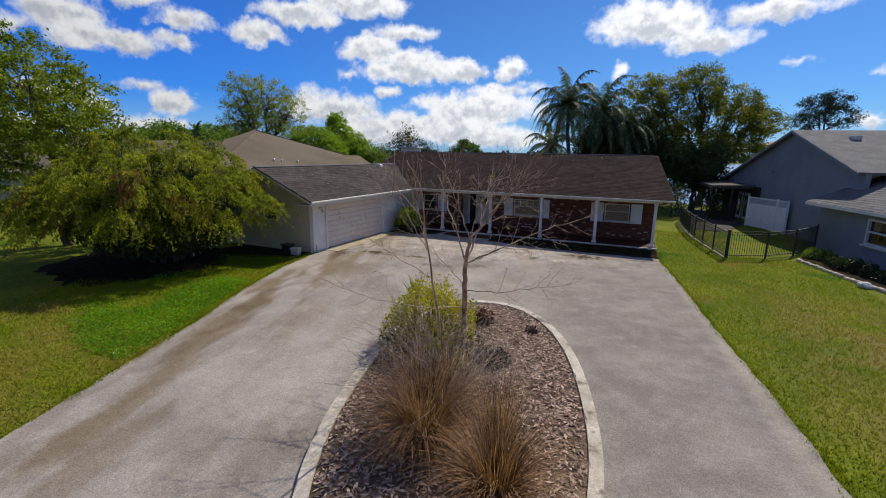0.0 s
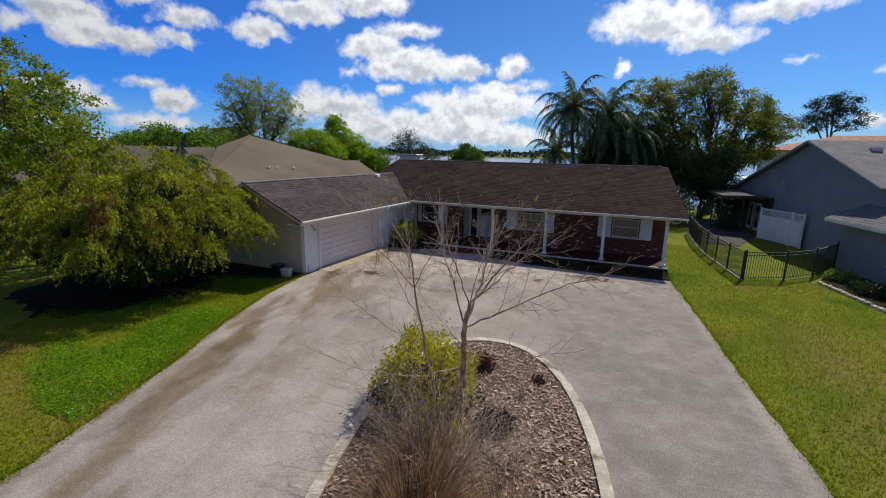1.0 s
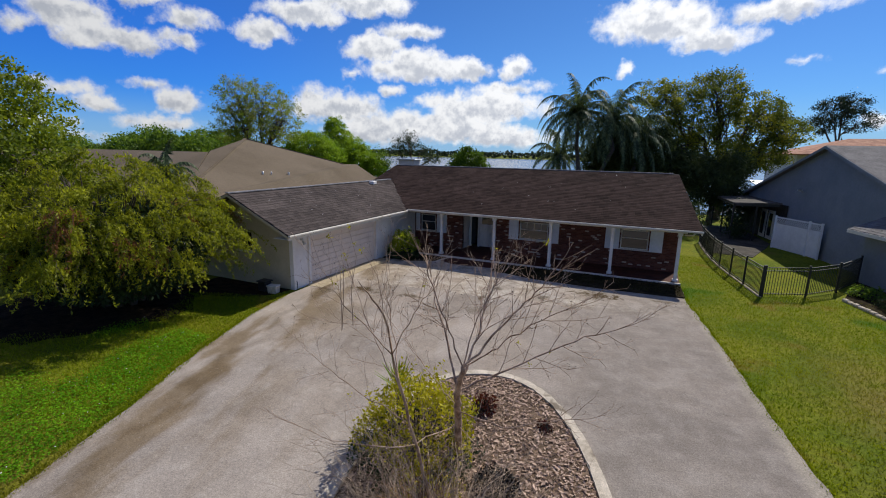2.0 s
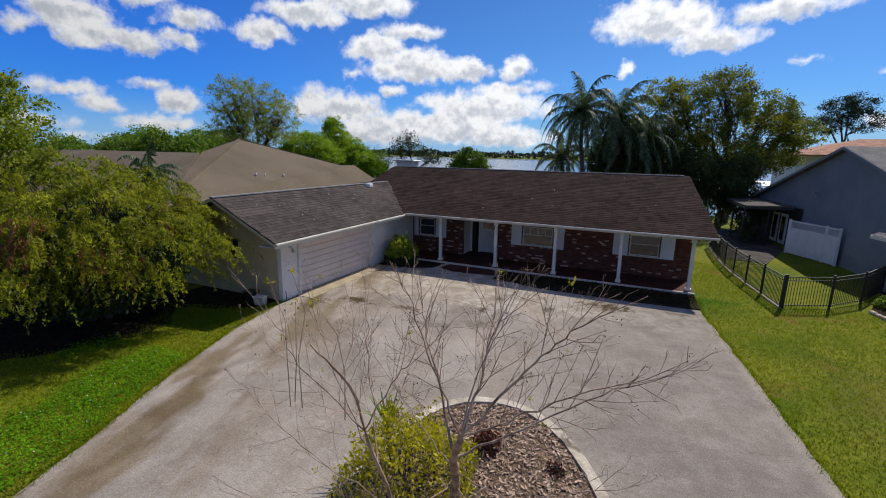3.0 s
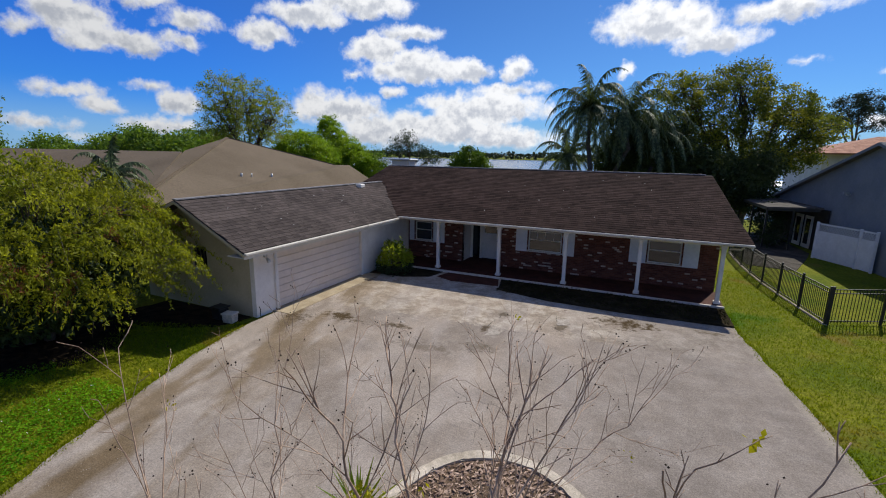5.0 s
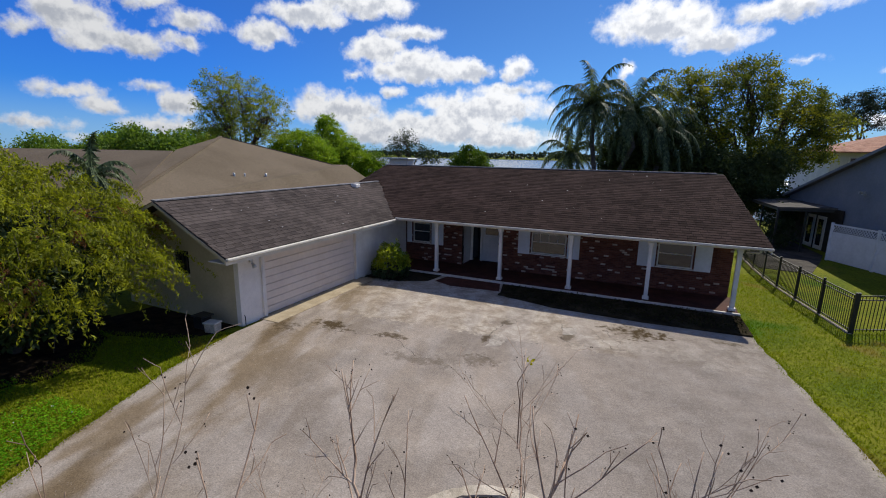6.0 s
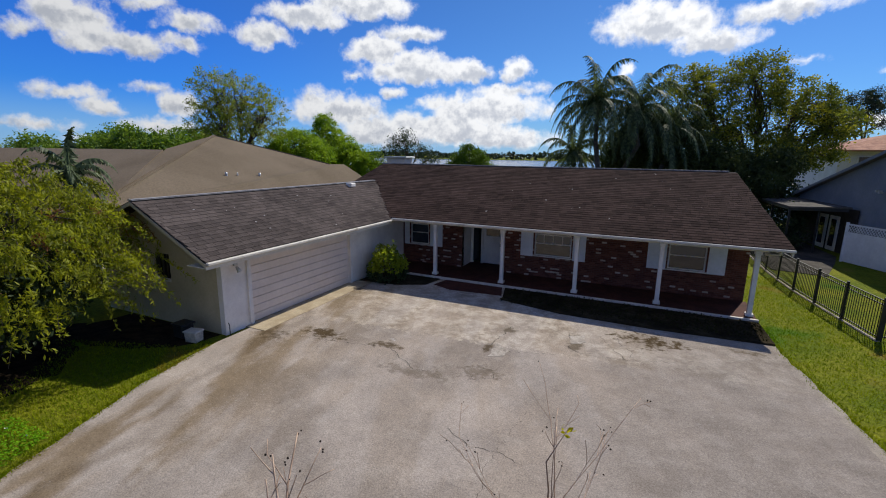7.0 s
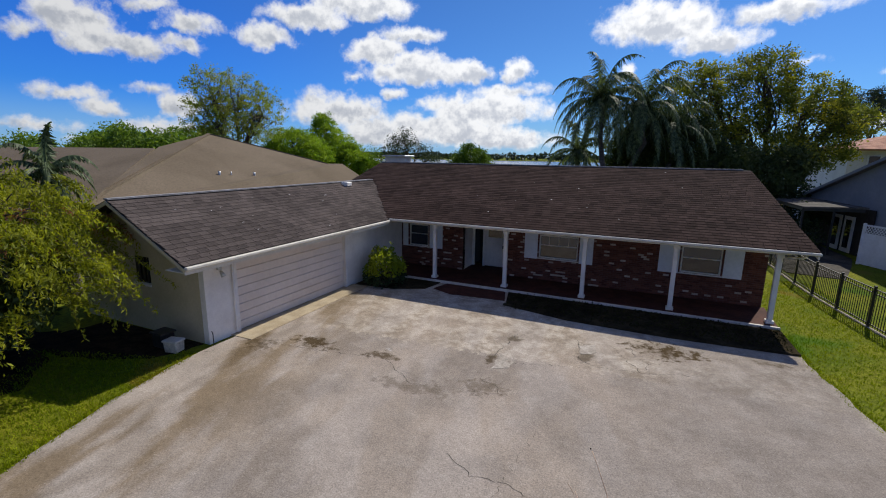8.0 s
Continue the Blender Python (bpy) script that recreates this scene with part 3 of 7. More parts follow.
def slab(bm, outline, z0, z1):
    """An upright prism over a closed outline of (x, y)."""
    low = [bm.verts.new((x, y, z0)) for x, y in outline]
    top = [bm.verts.new((x, y, z1)) for x, y in outline]
    n = len(outline)
    bm.faces.new(top)
    bm.faces.new(low[::-1])
    for i in range(n):
        j = (i + 1) % n
        bm.faces.new((low[i], low[j], top[j], top[i]))
    return bm


def plate(bm, corners, thick):
    """A flat polygon in space with a thickness below it."""
    p = [Vector(c) for c in corners]
    nrm = (p[1] - p[0]).cross(p[2] - p[0]).normalized()
    if nrm.z < 0:
        nrm = -nrm
    top = [bm.verts.new(c) for c in p]
    low = [bm.verts.new(c - nrm * thick) for c in p]
    n = len(p)
    bm.faces.new(top)
    bm.faces.new(low[::-1])
    for i in range(n):
        j = (i + 1) % n
        bm.faces.new((low[i], low[j], top[j], top[i]))
    return bm


def tubes(lines, sides=6):
    """Verts and faces of tapered tubes. lines: (points (n, 3), radii (n))."""
    verts, faces = [], []
    turn = np.linspace(0, 2 * np.pi, sides, endpoint=False)
    for pts, rad in lines:
        pts, rad = np.asarray(pts, float), np.asarray(rad, float)
        tang = np.gradient(pts, axis=0)
        tang /= np.linalg.norm(tang, axis=1)[:, None] + 1e-9
        ref = np.where(np.abs(tang[:, 2:3]) > 0.9, np.array([[1.0, 0, 0]]), np.array([[0, 0, 1.0]]))
        a = np.cross(tang, ref)
        a /= np.linalg.norm(a, axis=1)[:, None] + 1e-9
        b = np.cross(tang, a)
        base = len(verts)
        ring = pts[:, None] + rad[:, None, None] * (np.cos(turn)[None, :, None] * a[:, None] + np.sin(turn)[None, :, None] * b[:, None])
        verts.extend(ring.reshape(-1, 3).tolist())
        for i in range(len(pts) - 1):
            for k in range(sides):
                l = (k + 1) % sides
                faces.append((base + i * sides + k, base + i * sides + l, base + (i + 1) * sides + l, base + (i + 1) * sides + k))
        faces.append(tuple(base + (len(pts) - 1) * sides + k for k in range(sides)))
    return verts, faces


def tube_mesh(name, lines, mat, sides=6):
    return mesh_from(name, *tubes(lines, sides), mat, smooth=True)


def leaf_quads(rng, centres, size, ratio=0.5, droop=None, flat=0.0):
    """Diamond-shaped leaves at the centres, turned at random. droop: long axis leans towards this direction."""
    n = len(centres)
    d = rng.normal(size=(n, 3))
    if droop is not None:
        d = d * 0.55 + np.asarray(droop, float)
    d /= np.linalg.norm(d, axis=1)[:, None]
    s = rng.normal(size=(n, 3))
    s[:, 2] *= 1 - flat
    s -= (s * d).sum(1)[:, None] * d
    s /= np.linalg.norm(s, axis=1)[:, None] + 1e-9
    length = size * rng.uniform(0.6, 1.3, (n, 1))
    wide = length * ratio
    c = np.asarray(centres)
    return np.stack([c - d * length * 0.5, c + s * wide * 0.5, c + d * length * 0.5, c - s * wide * 0.5], 1)


def grow(rng, start, way, length, radius, levels, spread=0.6, up=0.15, kids=3, bend=0.12, shrink=0.68, steps=5, lines=None, tips=None):
    """Branches that fork and taper. Returns the lines for tubes() and the tips (place, way)."""
    lines = [] if lines is None else lines
    tips = [] if tips is None else tips
    pts, d = [np.array(start, float)], np.array(way, float) / np.linalg.norm(way)
    for i in range(steps):
        d = d + rng.normal(size=3) * bend + np.array([0, 0, up * 0.25])
        d /= np.linalg.norm(d)
        pts.append(pts[-1] + d * length / steps)
    end = radius * (0.62 if levels else 0.35)
    lines.append((np.array(pts), np.linspace(radius, end, steps + 1)))
    if levels == 0:
        tips.append((pts[-1], d))
        return lines, tips
    for k in range(kids):
        at = steps if k == 0 else int(rng.integers(max(1, steps // 2), steps + 1))
        side = rng.normal(size=3)
        side -= side.dot(d) * d
        side /= np.linalg.norm(side) + 1e-9
        lean = spread * (0.45 if k == 0 else rng.uniform(0.7, 1.2))
        nd = d * math.cos(lean) + side * math.sin(lean) + np.array([0, 0, up])
        grow(rng, pts[at], nd, length * shrink * rng.uniform(0.8, 1.15), end * (0.95 if k == 0 else 0.75), levels - 1, spread, up, kids, bend, shrink,
             max(3, steps - 1), lines, tips)
    return lines, tips


# ---- ground, drive, island, lake ----
def smooth(a, b, x):
    k = min(1.0, max(0.0, (x - a) / (b - a)))
    return k * k * (3 - 2 * k)


def ground_height(x, y):
    """The lot is level; behind the houses it falls to the lake, which lies in a wide hollow."""
    near = smooth(26, 48, y) * -1.6
    return near - 3.0 * smooth(50, 80, y) * (1 - smooth(620, 660, y)) + 1.2 * smooth(650, 720, y)


def make_ground():
    xs = sorted(set(list(np.linspace(-60, 60, 61)) + [-3000, -1500, -800, -400, -200, -120, -85, 85, 120, 200, 400, 800, 1500, 3000]))
    ys = sorted(set(list(np.linspace(-60, 90, 76)) + [-3000, -800, -250, -120, 120, 180, 300, 450, 600, 620, 640, 660, 690, 720, 900, 1500, 3000]))
    verts = [(x, y, ground_height(x, y)) for y in ys for x in xs]
    w = len(xs)
    faces = [(j * w + i, j * w + i + 1, (j + 1) * w + i + 1, (j + 1) * w + i) for j in range(len(ys) - 1) for i in range(w - 1)]
    return structure("ground", mesh_from("ground", verts, faces, M["lawn"], True), "uneven green and yellowing lawn round the drive", "ground")


make_ground()
water = bmesh.new()
slab(water, [(-2500, 44), (2500, 44), (2500, 690), (-2500, 690)], -1.7, -1.35)
structure("water", bm_mesh("water", water, M["water"]), "wide grey-blue lake with light ripples behind the houses", "lake")

DRIVE_LEFT = [(-8.6, -9.4), (-8.05, -12.0), (-7.05, -14.8), (-5.95, -17.2), (-4.5, -21.0), (-2.8, -26.0), (-1.0, -33.0)]
DRIVE_RIGHT = [(9.8, -33.0), (9.2, -24.0), (8.55, -18.5), (8.15, -15.2), (7.55, -11.6), (7.0, -7.2), (6.35, -3.0), (6.25, -0.4)]


def wavy(points, wobble, rng):
    out = []
    for (x0, y0), (x1, y1) in zip(points, points[1:]):
        n = max(2, int(math.hypot(x1 - x0, y1 - y0) / 0.35))
        for i in range(n):
            k = i / n
            out.append((x0 + (x1 - x0) * k + rng.normal() * wobble, y0 + (y1 - y0) * k + rng.normal() * wobble))
    out.append(points[-1])
    return out


rng = np.random.default_rng(3)
drive = bmesh.new()
slab(drive, wavy(DRIVE_LEFT, 0.02, rng) + wavy(DRIVE_RIGHT, 0.02, rng) + [(-8.65, -0.4)], -0.1, 0.03)
bmesh.ops.triangulate(drive, faces=[f for f in drive.faces if len(f.verts) > 4])
structure("road", bm_mesh("road", drive, M["drive"]), "stained pale grey concrete drive that loops round the island", "driveway")

ISLE = Vector((2.42, -17.71, 0))
ISLE_AXIS = Vector((-0.247, 0.969, 0))
ISLE_SIDE = Vector((0.969, 0.247, 0))


def isle_point(angle, grow_by=0.0):
    c, s = math.cos(angle), math.sin(angle)
    e = 2 / 2.25
    a = math.copysign(abs(c) ** e, c) * (5.4 + grow_by)
    b = math.copysign(abs(s) ** e, s) * (2.36 + grow_by)
    p = ISLE + ISLE_AXIS * a + ISLE_SIDE * b
    return p.x, p.y


def in_isle(x, y, margin=0.0):
    d = Vector((x, y, 0)) - ISLE
    return abs(d.dot(ISLE_AXIS) / (5.4 - margin)) ** 2.25 + abs(d.dot(ISLE_SIDE) / (2.36 - margin)) ** 2.25 < 1


bed = bmesh.new()
slab(bed, [isle_point(2 * math.pi * i / 80, -0.12) for i in range(80)], -0.05, 0.075)
structure("mulch_bed", bm_mesh("mulch_bed", bed, M["mulch_soil"]), "dark soil of the island bed under the mulch", "ground")

# kerb of cast lengths with open joints
kerb = thing("kerb", (ISLE.x, ISLE.y, 0), "low weathered concrete kerb round the island bed", "kerb", kind="structure")
rng = np.random.default_rng(5)
KERBS = 26
for i in range(KERBS):
    bm = bmesh.new()
    a0, a1 = 2 * math.pi * i / KERBS, 2 * math.pi * (i + 1) / KERBS - 0.0002
    outer = [isle_point(a0 + (a1 - a0) * k / 6, 0.10) for k in range(7)]
    inner = [isle_point(a0 + (a1 - a0) * k / 6, -0.12) for k in range(7)]
    slab(bm, outer + inner[::-1], -0.05, 0.12 + rng.normal() * 0.001)
    sides = [{(round(x, 3), round(y, 3)) for x, y in line} for line in (outer, inner)]
    long_edges = [e for e in bm.edges if all(v.co.z > 0.05 for v in e.verts) and any(all((round(v.co.x, 3), round(v.co.y, 3)) in side for v in e.verts) for side in sides)]
    bmesh.ops.bevel(bm, geom=long_edges, offset=0.025, segments=2, affect="EDGES")
    part("kerb_stone", bm, M["kerb"], kerb)


# ---- the brick ranch house with its garage wing ----
EAVE_Y, EAVE_Z, RIDGE_Y, RIDGE_Z = -0.62, 2.66, 6.6, 4.88
ROOF_LEFT, ROOF_RIGHT, ROOF_SKEW = -12.9, 6.85, -0.122
G_EAVE_X, G_EAVE_Z, G_RIDGE_X, G_RIDGE_Z = -7.95, 2.60, -11.65, 4.0
G_FRONT, G_RIDGE_FRONT = -10.1, -9.62
MAIN_SLOPE = (RIDGE_Z - EAVE_Z) / (RIDGE_Y - EAVE_Y)
WING_SLOPE = (G_RIDGE_Z - G_EAVE_Z) / (G_EAVE_X - G_RIDGE_X)
WALL_Y, WING_X, GABLE_Y = 1.8, -8.76, -9.02


def main_z(y):
    return EAVE_Z + MAIN_SLOPE * (y - EAVE_Y) if y < RIDGE_Y else RIDGE_Z - MAIN_SLOPE * (y - RIDGE_Y)


def roof_end(y):
    """The right-hand gable end runs slightly askew."""
    return ROOF_RIGHT + ROOF_SKEW * (y - EAVE_Y)


def wing_front(x):
    return G_FRONT + (G_RIDGE_FRONT - G_FRONT) * (G_EAVE_X - x) / (G_EAVE_X - G_RIDGE_X)


def wing_z(x):
    return G_EAVE_Z + WING_SLOPE * (G_EAVE_X - x) if x > G_RIDGE_X else G_RIDGE_Z - WING_SLOPE * (G_RIDGE_X - x)


house = thing("house", (0, 4, 0), "single-storey brick ranch house with white garage wing and dark shingle roof", "house")

# walls: a backing of mortar with openings, bricks laid in front
OPENINGS = [(-8.32, -7.30, 1.05, 2.08), (-5.50, -3.42, 0.0, 2.3), (-2.0, -0.38, 1.08, 2.08), (3.40, 4.74, 1.10, 2.12)]
WALL_X0, WALL_X1, WALL_TOP = -8.75, 6.12, 2.5


def wall_with_holes(x0, x1, y0, y1, top, holes):
    """One connected wall: a grid of cells, left out where the openings are."""
    bm = bmesh.new()
    xs = sorted({x0, x1, *[v for h in holes for v in h[:2]]})
    zs = sorted({0.0, top, *[v for h in holes for v in h[2:]]})
    for a, b in zip(xs, xs[1:]):
        for c, d in zip(zs, zs[1:]):
            if not any(h[0] - 1e-6 <= a and b <= h[1] + 1e-6 and h[2] - 1e-6 <= c and d <= h[3] + 1e-6 for h in holes):
                box(bm, a, b, y0, y1, c, d)
    bmesh.ops.remove_doubles(bm, verts=bm.verts, dist=1e-5)
    inner = [f for f in bm.faces if sum(1 for g in bm.faces if g != f and (g.calc_center_median() - f.calc_center_median()).length < 1e-5)]
    bmesh.ops.delete(bm, geom=inner, context="FACES_ONLY")
    return bm


front_wall = part("wall", wall_with_holes(WALL_X0, WALL_X1, WALL_Y, WALL_Y + 0.2, WALL_TOP, OPENINGS), M["mortar"], house, "red brick front wall with scattered pale bricks")
part("side_wall", slab(bmesh.new(), [(5.92, WALL_Y + 0.2), (WALL_X1 - 0.004, WALL_Y + 0.2), (WALL_X1 - 1.15, 11.4), (4.77, 11.4)], 0, WALL_TOP), M["block"], house)
part("rear_wall", one_box(-12.5, 4.76, 11.2, 11.4, 0, WALL_TOP), M["block"], house)
bm = bmesh.new()
bm_gable = [(5.96, WALL_Y + 0.05, 2.5), (4.80, 11.35, 2.5), (5.38, RIDGE_Y, main_z(RIDGE_Y) - 0.3)]
vs = [bm.verts.new(p) for p in bm_gable] + [bm.verts.new((p[0] + 0.15, p[1], p[2])) for p in bm_gable]
for f in ((0, 1, 2), (5, 4, 3), (0, 3, 4, 1), (1, 4, 5, 2), (2, 5, 3, 0)):
    bm.faces.new([vs[i] for i in f])
part("gable_panel", bm, M["cream"], house)

# recessed entry
for dims in ((-5.62, -5.50, WALL_Y + 0.02, 3.1, 0.05, 2.45), (-3.42, -3.30, WALL_Y + 0.02, 3.1, 0.05, 2.45), (-5.5, -3.42, 3.0, 3.1, 2.17, 2.45),
             (-5.5, -5.38, 2.98, 3.1, 0.1, 2.17), (-4.96, -4.86, 2.98, 3.1, 0.1, 2.17), (-3.84, -3.42, 2.98, 3.1, 0.1, 2.17)):
    part("entry_board", one_box(*dims), M["paint"], house)
part("sidelight", one_box(-5.38, -4.96, 3.03, 3.06, 0.2, 2.12), M["pane"], house, "dark tall sidelight pane")
door = bmesh.new()
box(door, -4.85, -3.85, 3.01, 3.06, 0.14, 2.15, 0.008)
for x0, x1, z0, z1 in ((-4.72, -4.40, 0.3, 0.95), (-4.30, -3.98, 0.3, 0.95), (-4.72, -4.40, 1.05, 1.4), (-4.30, -3.98, 1.05, 1.4)):
    box(door, x0, x1, 2.995, 3.012, z0, z1, 0.012)
front_door = part("front_door", door, M["paint"], house, "white panelled front door with a dark glazed light")
part("door_light", one_box(-4.70, -4.00, 2.985, 3.012, 1.55, 1.98, 0.01), M["pane"], front_door)
part("door_handle", one_box(-3.98, -3.93, 2.94, 3.012, 1.05, 1.18, 0.01), M["black"], front_door)


def sash_window(x0, x1, z0, z1, y, pane, bars, parent, label):
    frame_bm = bmesh.new()
    w = 0.055
    box(frame_bm, x0, x0 + w, y - 0.03, y + 0.06, z0, z1, 0.006)
    box(frame_bm, x1 - w, x1, y - 0.03, y + 0.06, z0, z1, 0.006)
    box(frame_bm, x0 + w, x1 - w, y - 0.03, y + 0.06, z0, z0 + w, 0.006)
    box(frame_bm, x0 + w, x1 - w, y - 0.03, y + 0.06, z1 - w, z1, 0.006)
    win = part("window", frame_bm, M["paint"], parent, label)
    zm = z0 + (z1 - z0) * 0.56
    part("sill", one_box(x0 - 0.05, x1 + 0.05, y - 0.09, y + 0.05, z0 - 0.05, z0 - 0.004, 0.008), M["paint"], win)
    part("pane", one_box(x0 + w, x1 - w, y + 0.015, y + 0.03, z0 + w, zm), M["pane"], win)
    part("pane", one_box(x0 + w, x1 - w, y + 0.03, y + 0.045, zm, z1 - w), M[pane], win)
    part("meeting_rail", one_box(x0 + w, x1 - w, y - 0.01, y + 0.05, zm - 0.02, zm + 0.02, 0.004), M["paint"], win)
    for i in range(1, bars):
        xb = x0 + (x1 - x0) * i / bars
        part("glazing_bar", one_box(xb - 0.011, xb + 0.011, y, y + 0.03, zm + 0.02, z1 - w), M["paint"], win)
    return win


sash_window(-8.32, -7.30, 1.05, 2.08, WALL_Y + 0.06, "pane", 1, house, "dark window in a white frame")
sash_window(-2.0, -0.38, 1.08, 2.08, WALL_Y + 0.06, "pane_pale", 4, house, "white sash window with glazing bars and drawn curtain above")
sash_window(3.40, 4.74, 1.10, 2.12, WALL_Y + 0.06, "pane_pale", 1, house, "white sash window with pale blind above")


def shutter(x0, x1, z0, z1, y):
    sh = part("shutter", one_box(x0, x1, y - 0.03, y, z0, z1, 0.006), M["vinyl"], house, "white louvred shutter")
    n = int((z1 - z0 - 0.2) / 0.05)
    for i in range(n):
        z = z0 + 0.1 + i * 0.05
        part("louvre", one_box(x0 + 0.06, x1 - 0.06, y - 0.042, y - 0.028, z, z + 0.03), M["vinyl"], sh)


for x0, x1, z0, z1 in ((-8.66, -8.38, 1.0, 2.12), (-7.22, -6.55, 1.0, 2.12), (-2.62, -2.06, 1.02, 2.14), (-0.32, 0.22, 1.0, 2.14), (2.64, 3.34, 1.05, 2.16), (4.80, 5.40, 1.05, 2.16)):
    shutter(x0, x1, z0, z1, WALL_Y - 0.012)

# porch
part("alcove_floor", one_box(-6.0, -3.5, WALL_Y + 0.002, 3.3, 0.0, 0.112), M["porch"], house)
part("porch_floor", one_box(-8.65, 6.22, -0.30, WALL_Y, 0.0, 0.115), M["porch"], house, "dark red tiled porch floor")
part("porch_nosing", one_box(-8.65, 6.26, -0.42, -0.30, 0.0, 0.125, 0.012), M["gutter"], house, "white painted porch edge")
for x in (-6.08, -2.94, 0.10, 3.10, 6.02):
    bm = bmesh.new()
    box(bm, x - 0.075, x + 0.075, -0.075, 0.075, 0.12, 2.42, 0.012)
    box(bm, x - 0.12, x + 0.12, -0.12, 0.12, 0.118, 0.22, 0.012)
    box(bm, x - 0.105, x + 0.105, -0.105, 0.105, 2.30, 2.42, 0.012)
    part("post", bm, M["paint"], house, "square white porch post")
part("beam", one_box(-8.6, 6.3, -0.09, 0.09, 2.42, 2.60, 0.008), M["paint"], house)
part("soffit", one_box(-7.9, 6.75, -0.5, WALL_Y, 2.54, 2.565), M["cream"], house)

# garage wing
DOOR_Y0, DOOR_Y1, DOOR_Z = -7.95, -2.75, 2.2
def turned(bm):
    """Turns a wall built along x to run along y at the garage side."""
    bmesh.ops.transform(bm, matrix=Matrix(((0, 1, 0, 0), (1, 0, 0, 0), (0, 0, 1, 0), (0, 0, 0, 1))), verts=bm.verts)
    return bm


part("wall", turned(wall_with_holes(GABLE_Y, WALL_Y, WING_X - 0.2, WING_X, 2.62, [(DOOR_Y0, DOOR_Y1, 0.0, DOOR_Z)])), M["paint"], house, "white painted garage wall")
W0, W1, WZ0, WZ1 = -11.85, -11.05, 1.42, 2.28
BACK_X = 2 * G_RIDGE_X - WING_X
part("wall", wall_with_holes(BACK_X, WING_X - 0.204, GABLE_Y, GABLE_Y + 0.2, 2.6, [(W0, W1, WZ0, WZ1)]), M["block"], house, "pale painted block gable wall")
part("wall", one_box(BACK_X, BACK_X + 0.2, GABLE_Y + 0.2, 11.2, 0, 2.6), M["block"], house)
bm = bmesh.new()
gp = [(BACK_X, GABLE_Y, 2.6), (WING_X - 0.2, GABLE_Y, 2.6), (WING_X - 0.2, GABLE_Y, wing_z(WING_X - 0.2) - 0.14), (G_RIDGE_X, GABLE_Y, G_RIDGE_Z - 0.14), (BACK_X, GABLE_Y, wing_z(BACK_X) - 0.14)]
vs = [bm.verts.new(p) for p in gp] + [bm.verts.new((p[0], p[1] + 0.2, p[2])) for p in gp]
bm.faces.new(vs[:5])
bm.faces.new(vs[9:4:-1])
for i in range(5):
    j = (i + 1) % 5
    bm.faces.new((vs[i], vs[j], vs[5 + j], vs[5 + i]))
part("gable_panel", bm, M["block"], house)
win = part("window", one_box(W0, W1, GABLE_Y - 0.02, GABLE_Y + 0.09, WZ0 - 0.04, WZ0 + 0.03), M["paint"], house, "dark barred gable window")
part("pane", one_box(W0, W1, GABLE_Y + 0.09, GABLE_Y + 0.11, WZ0, WZ1), M["pane"], win)
for i in range(1, 4):
    xb = W0 + (W1 - W0) * i / 4
    part("glazing_bar", one_box(xb - 0.02, xb + 0.02, GABLE_Y + 0.05, GABLE_Y + 0.088, WZ0 + 0.06, WZ1), M["darkwood"], win)

garage_door = part("garage_door", one_box(WING_X - 0.16, WING_X - 0.13, DOOR_Y0, DOOR_Y1, 0.03, DOOR_Z), M["door_paint"], house, "wide white overhead door of horizontal boards")
PANELS = 8
for i in range(PANELS):
    z0 = 0.05 + (DOOR_Z - 0.07) * i / PANELS
    z1 = 0.05 + (DOOR_Z - 0.07) * (i + 1) / PANELS - 0.012
    part("door_panel", one_box(WING_X - 0.13, WING_X - 0.085, DOOR_Y0 + 0.02, DOOR_Y1 - 0.02, z0, z1, 0.012), M["door_paint"], garage_door)
bm = bmesh.new()
box(bm, WING_X - 0.02, WING_X + 0.03, DOOR_Y0 - 0.12, DOOR_Y0, 0.03, DOOR_Z + 0.12, 0.008)
box(bm, WING_X - 0.02, WING_X + 0.03, DOOR_Y1, DOOR_Y1 + 0.12, 0.03, DOOR_Z + 0.12, 0.008)
box(bm, WING_X - 0.02, WING_X + 0.03, DOOR_Y0, DOOR_Y1, DOOR_Z, DOOR_Z + 0.12, 0.008)
part("door_casing", bm, M["paint"], house)
part("frieze_board", one_box(WING_X, WING_X + 0.03, GABLE_Y, -0.5, 2.38, 2.56, 0.006), M["paint"], house)

# roofs: decks below, shingles laid over them
VALLEY_Y = EAVE_Y + (G_RIDGE_Z - EAVE_Z) / MAIN_SLOPE
deck = bmesh.new()
plate(deck, [(ROOF_LEFT, EAVE_Y, EAVE_Z - 0.02), (ROOF_RIGHT, EAVE_Y, EAVE_Z - 0.02), (roof_end(RIDGE_Y), RIDGE_Y, RIDGE_Z - 0.02), (ROOF_LEFT, RIDGE_Y, RIDGE_Z - 0.02)], 0.1)
roof = part("roof", deck, M["felt"], house, "dark brown asphalt shingle roof with pale specks")
deck = bmesh.new()
plate(deck, [(ROOF_LEFT, 2 * RIDGE_Y - EAVE_Y, EAVE_Z - 0.02), (ROOF_LEFT, RIDGE_Y, RIDGE_Z - 0.02), (roof_end(RIDGE_Y), RIDGE_Y, RIDGE_Z - 0.02), (roof_end(2 * RIDGE_Y - EAVE_Y), 2 * RIDGE_Y - EAVE_Y, EAVE_Z - 0.02)], 0.1)
part("rear_roof", deck, M["shingle"], house)
deck = bmesh.new()
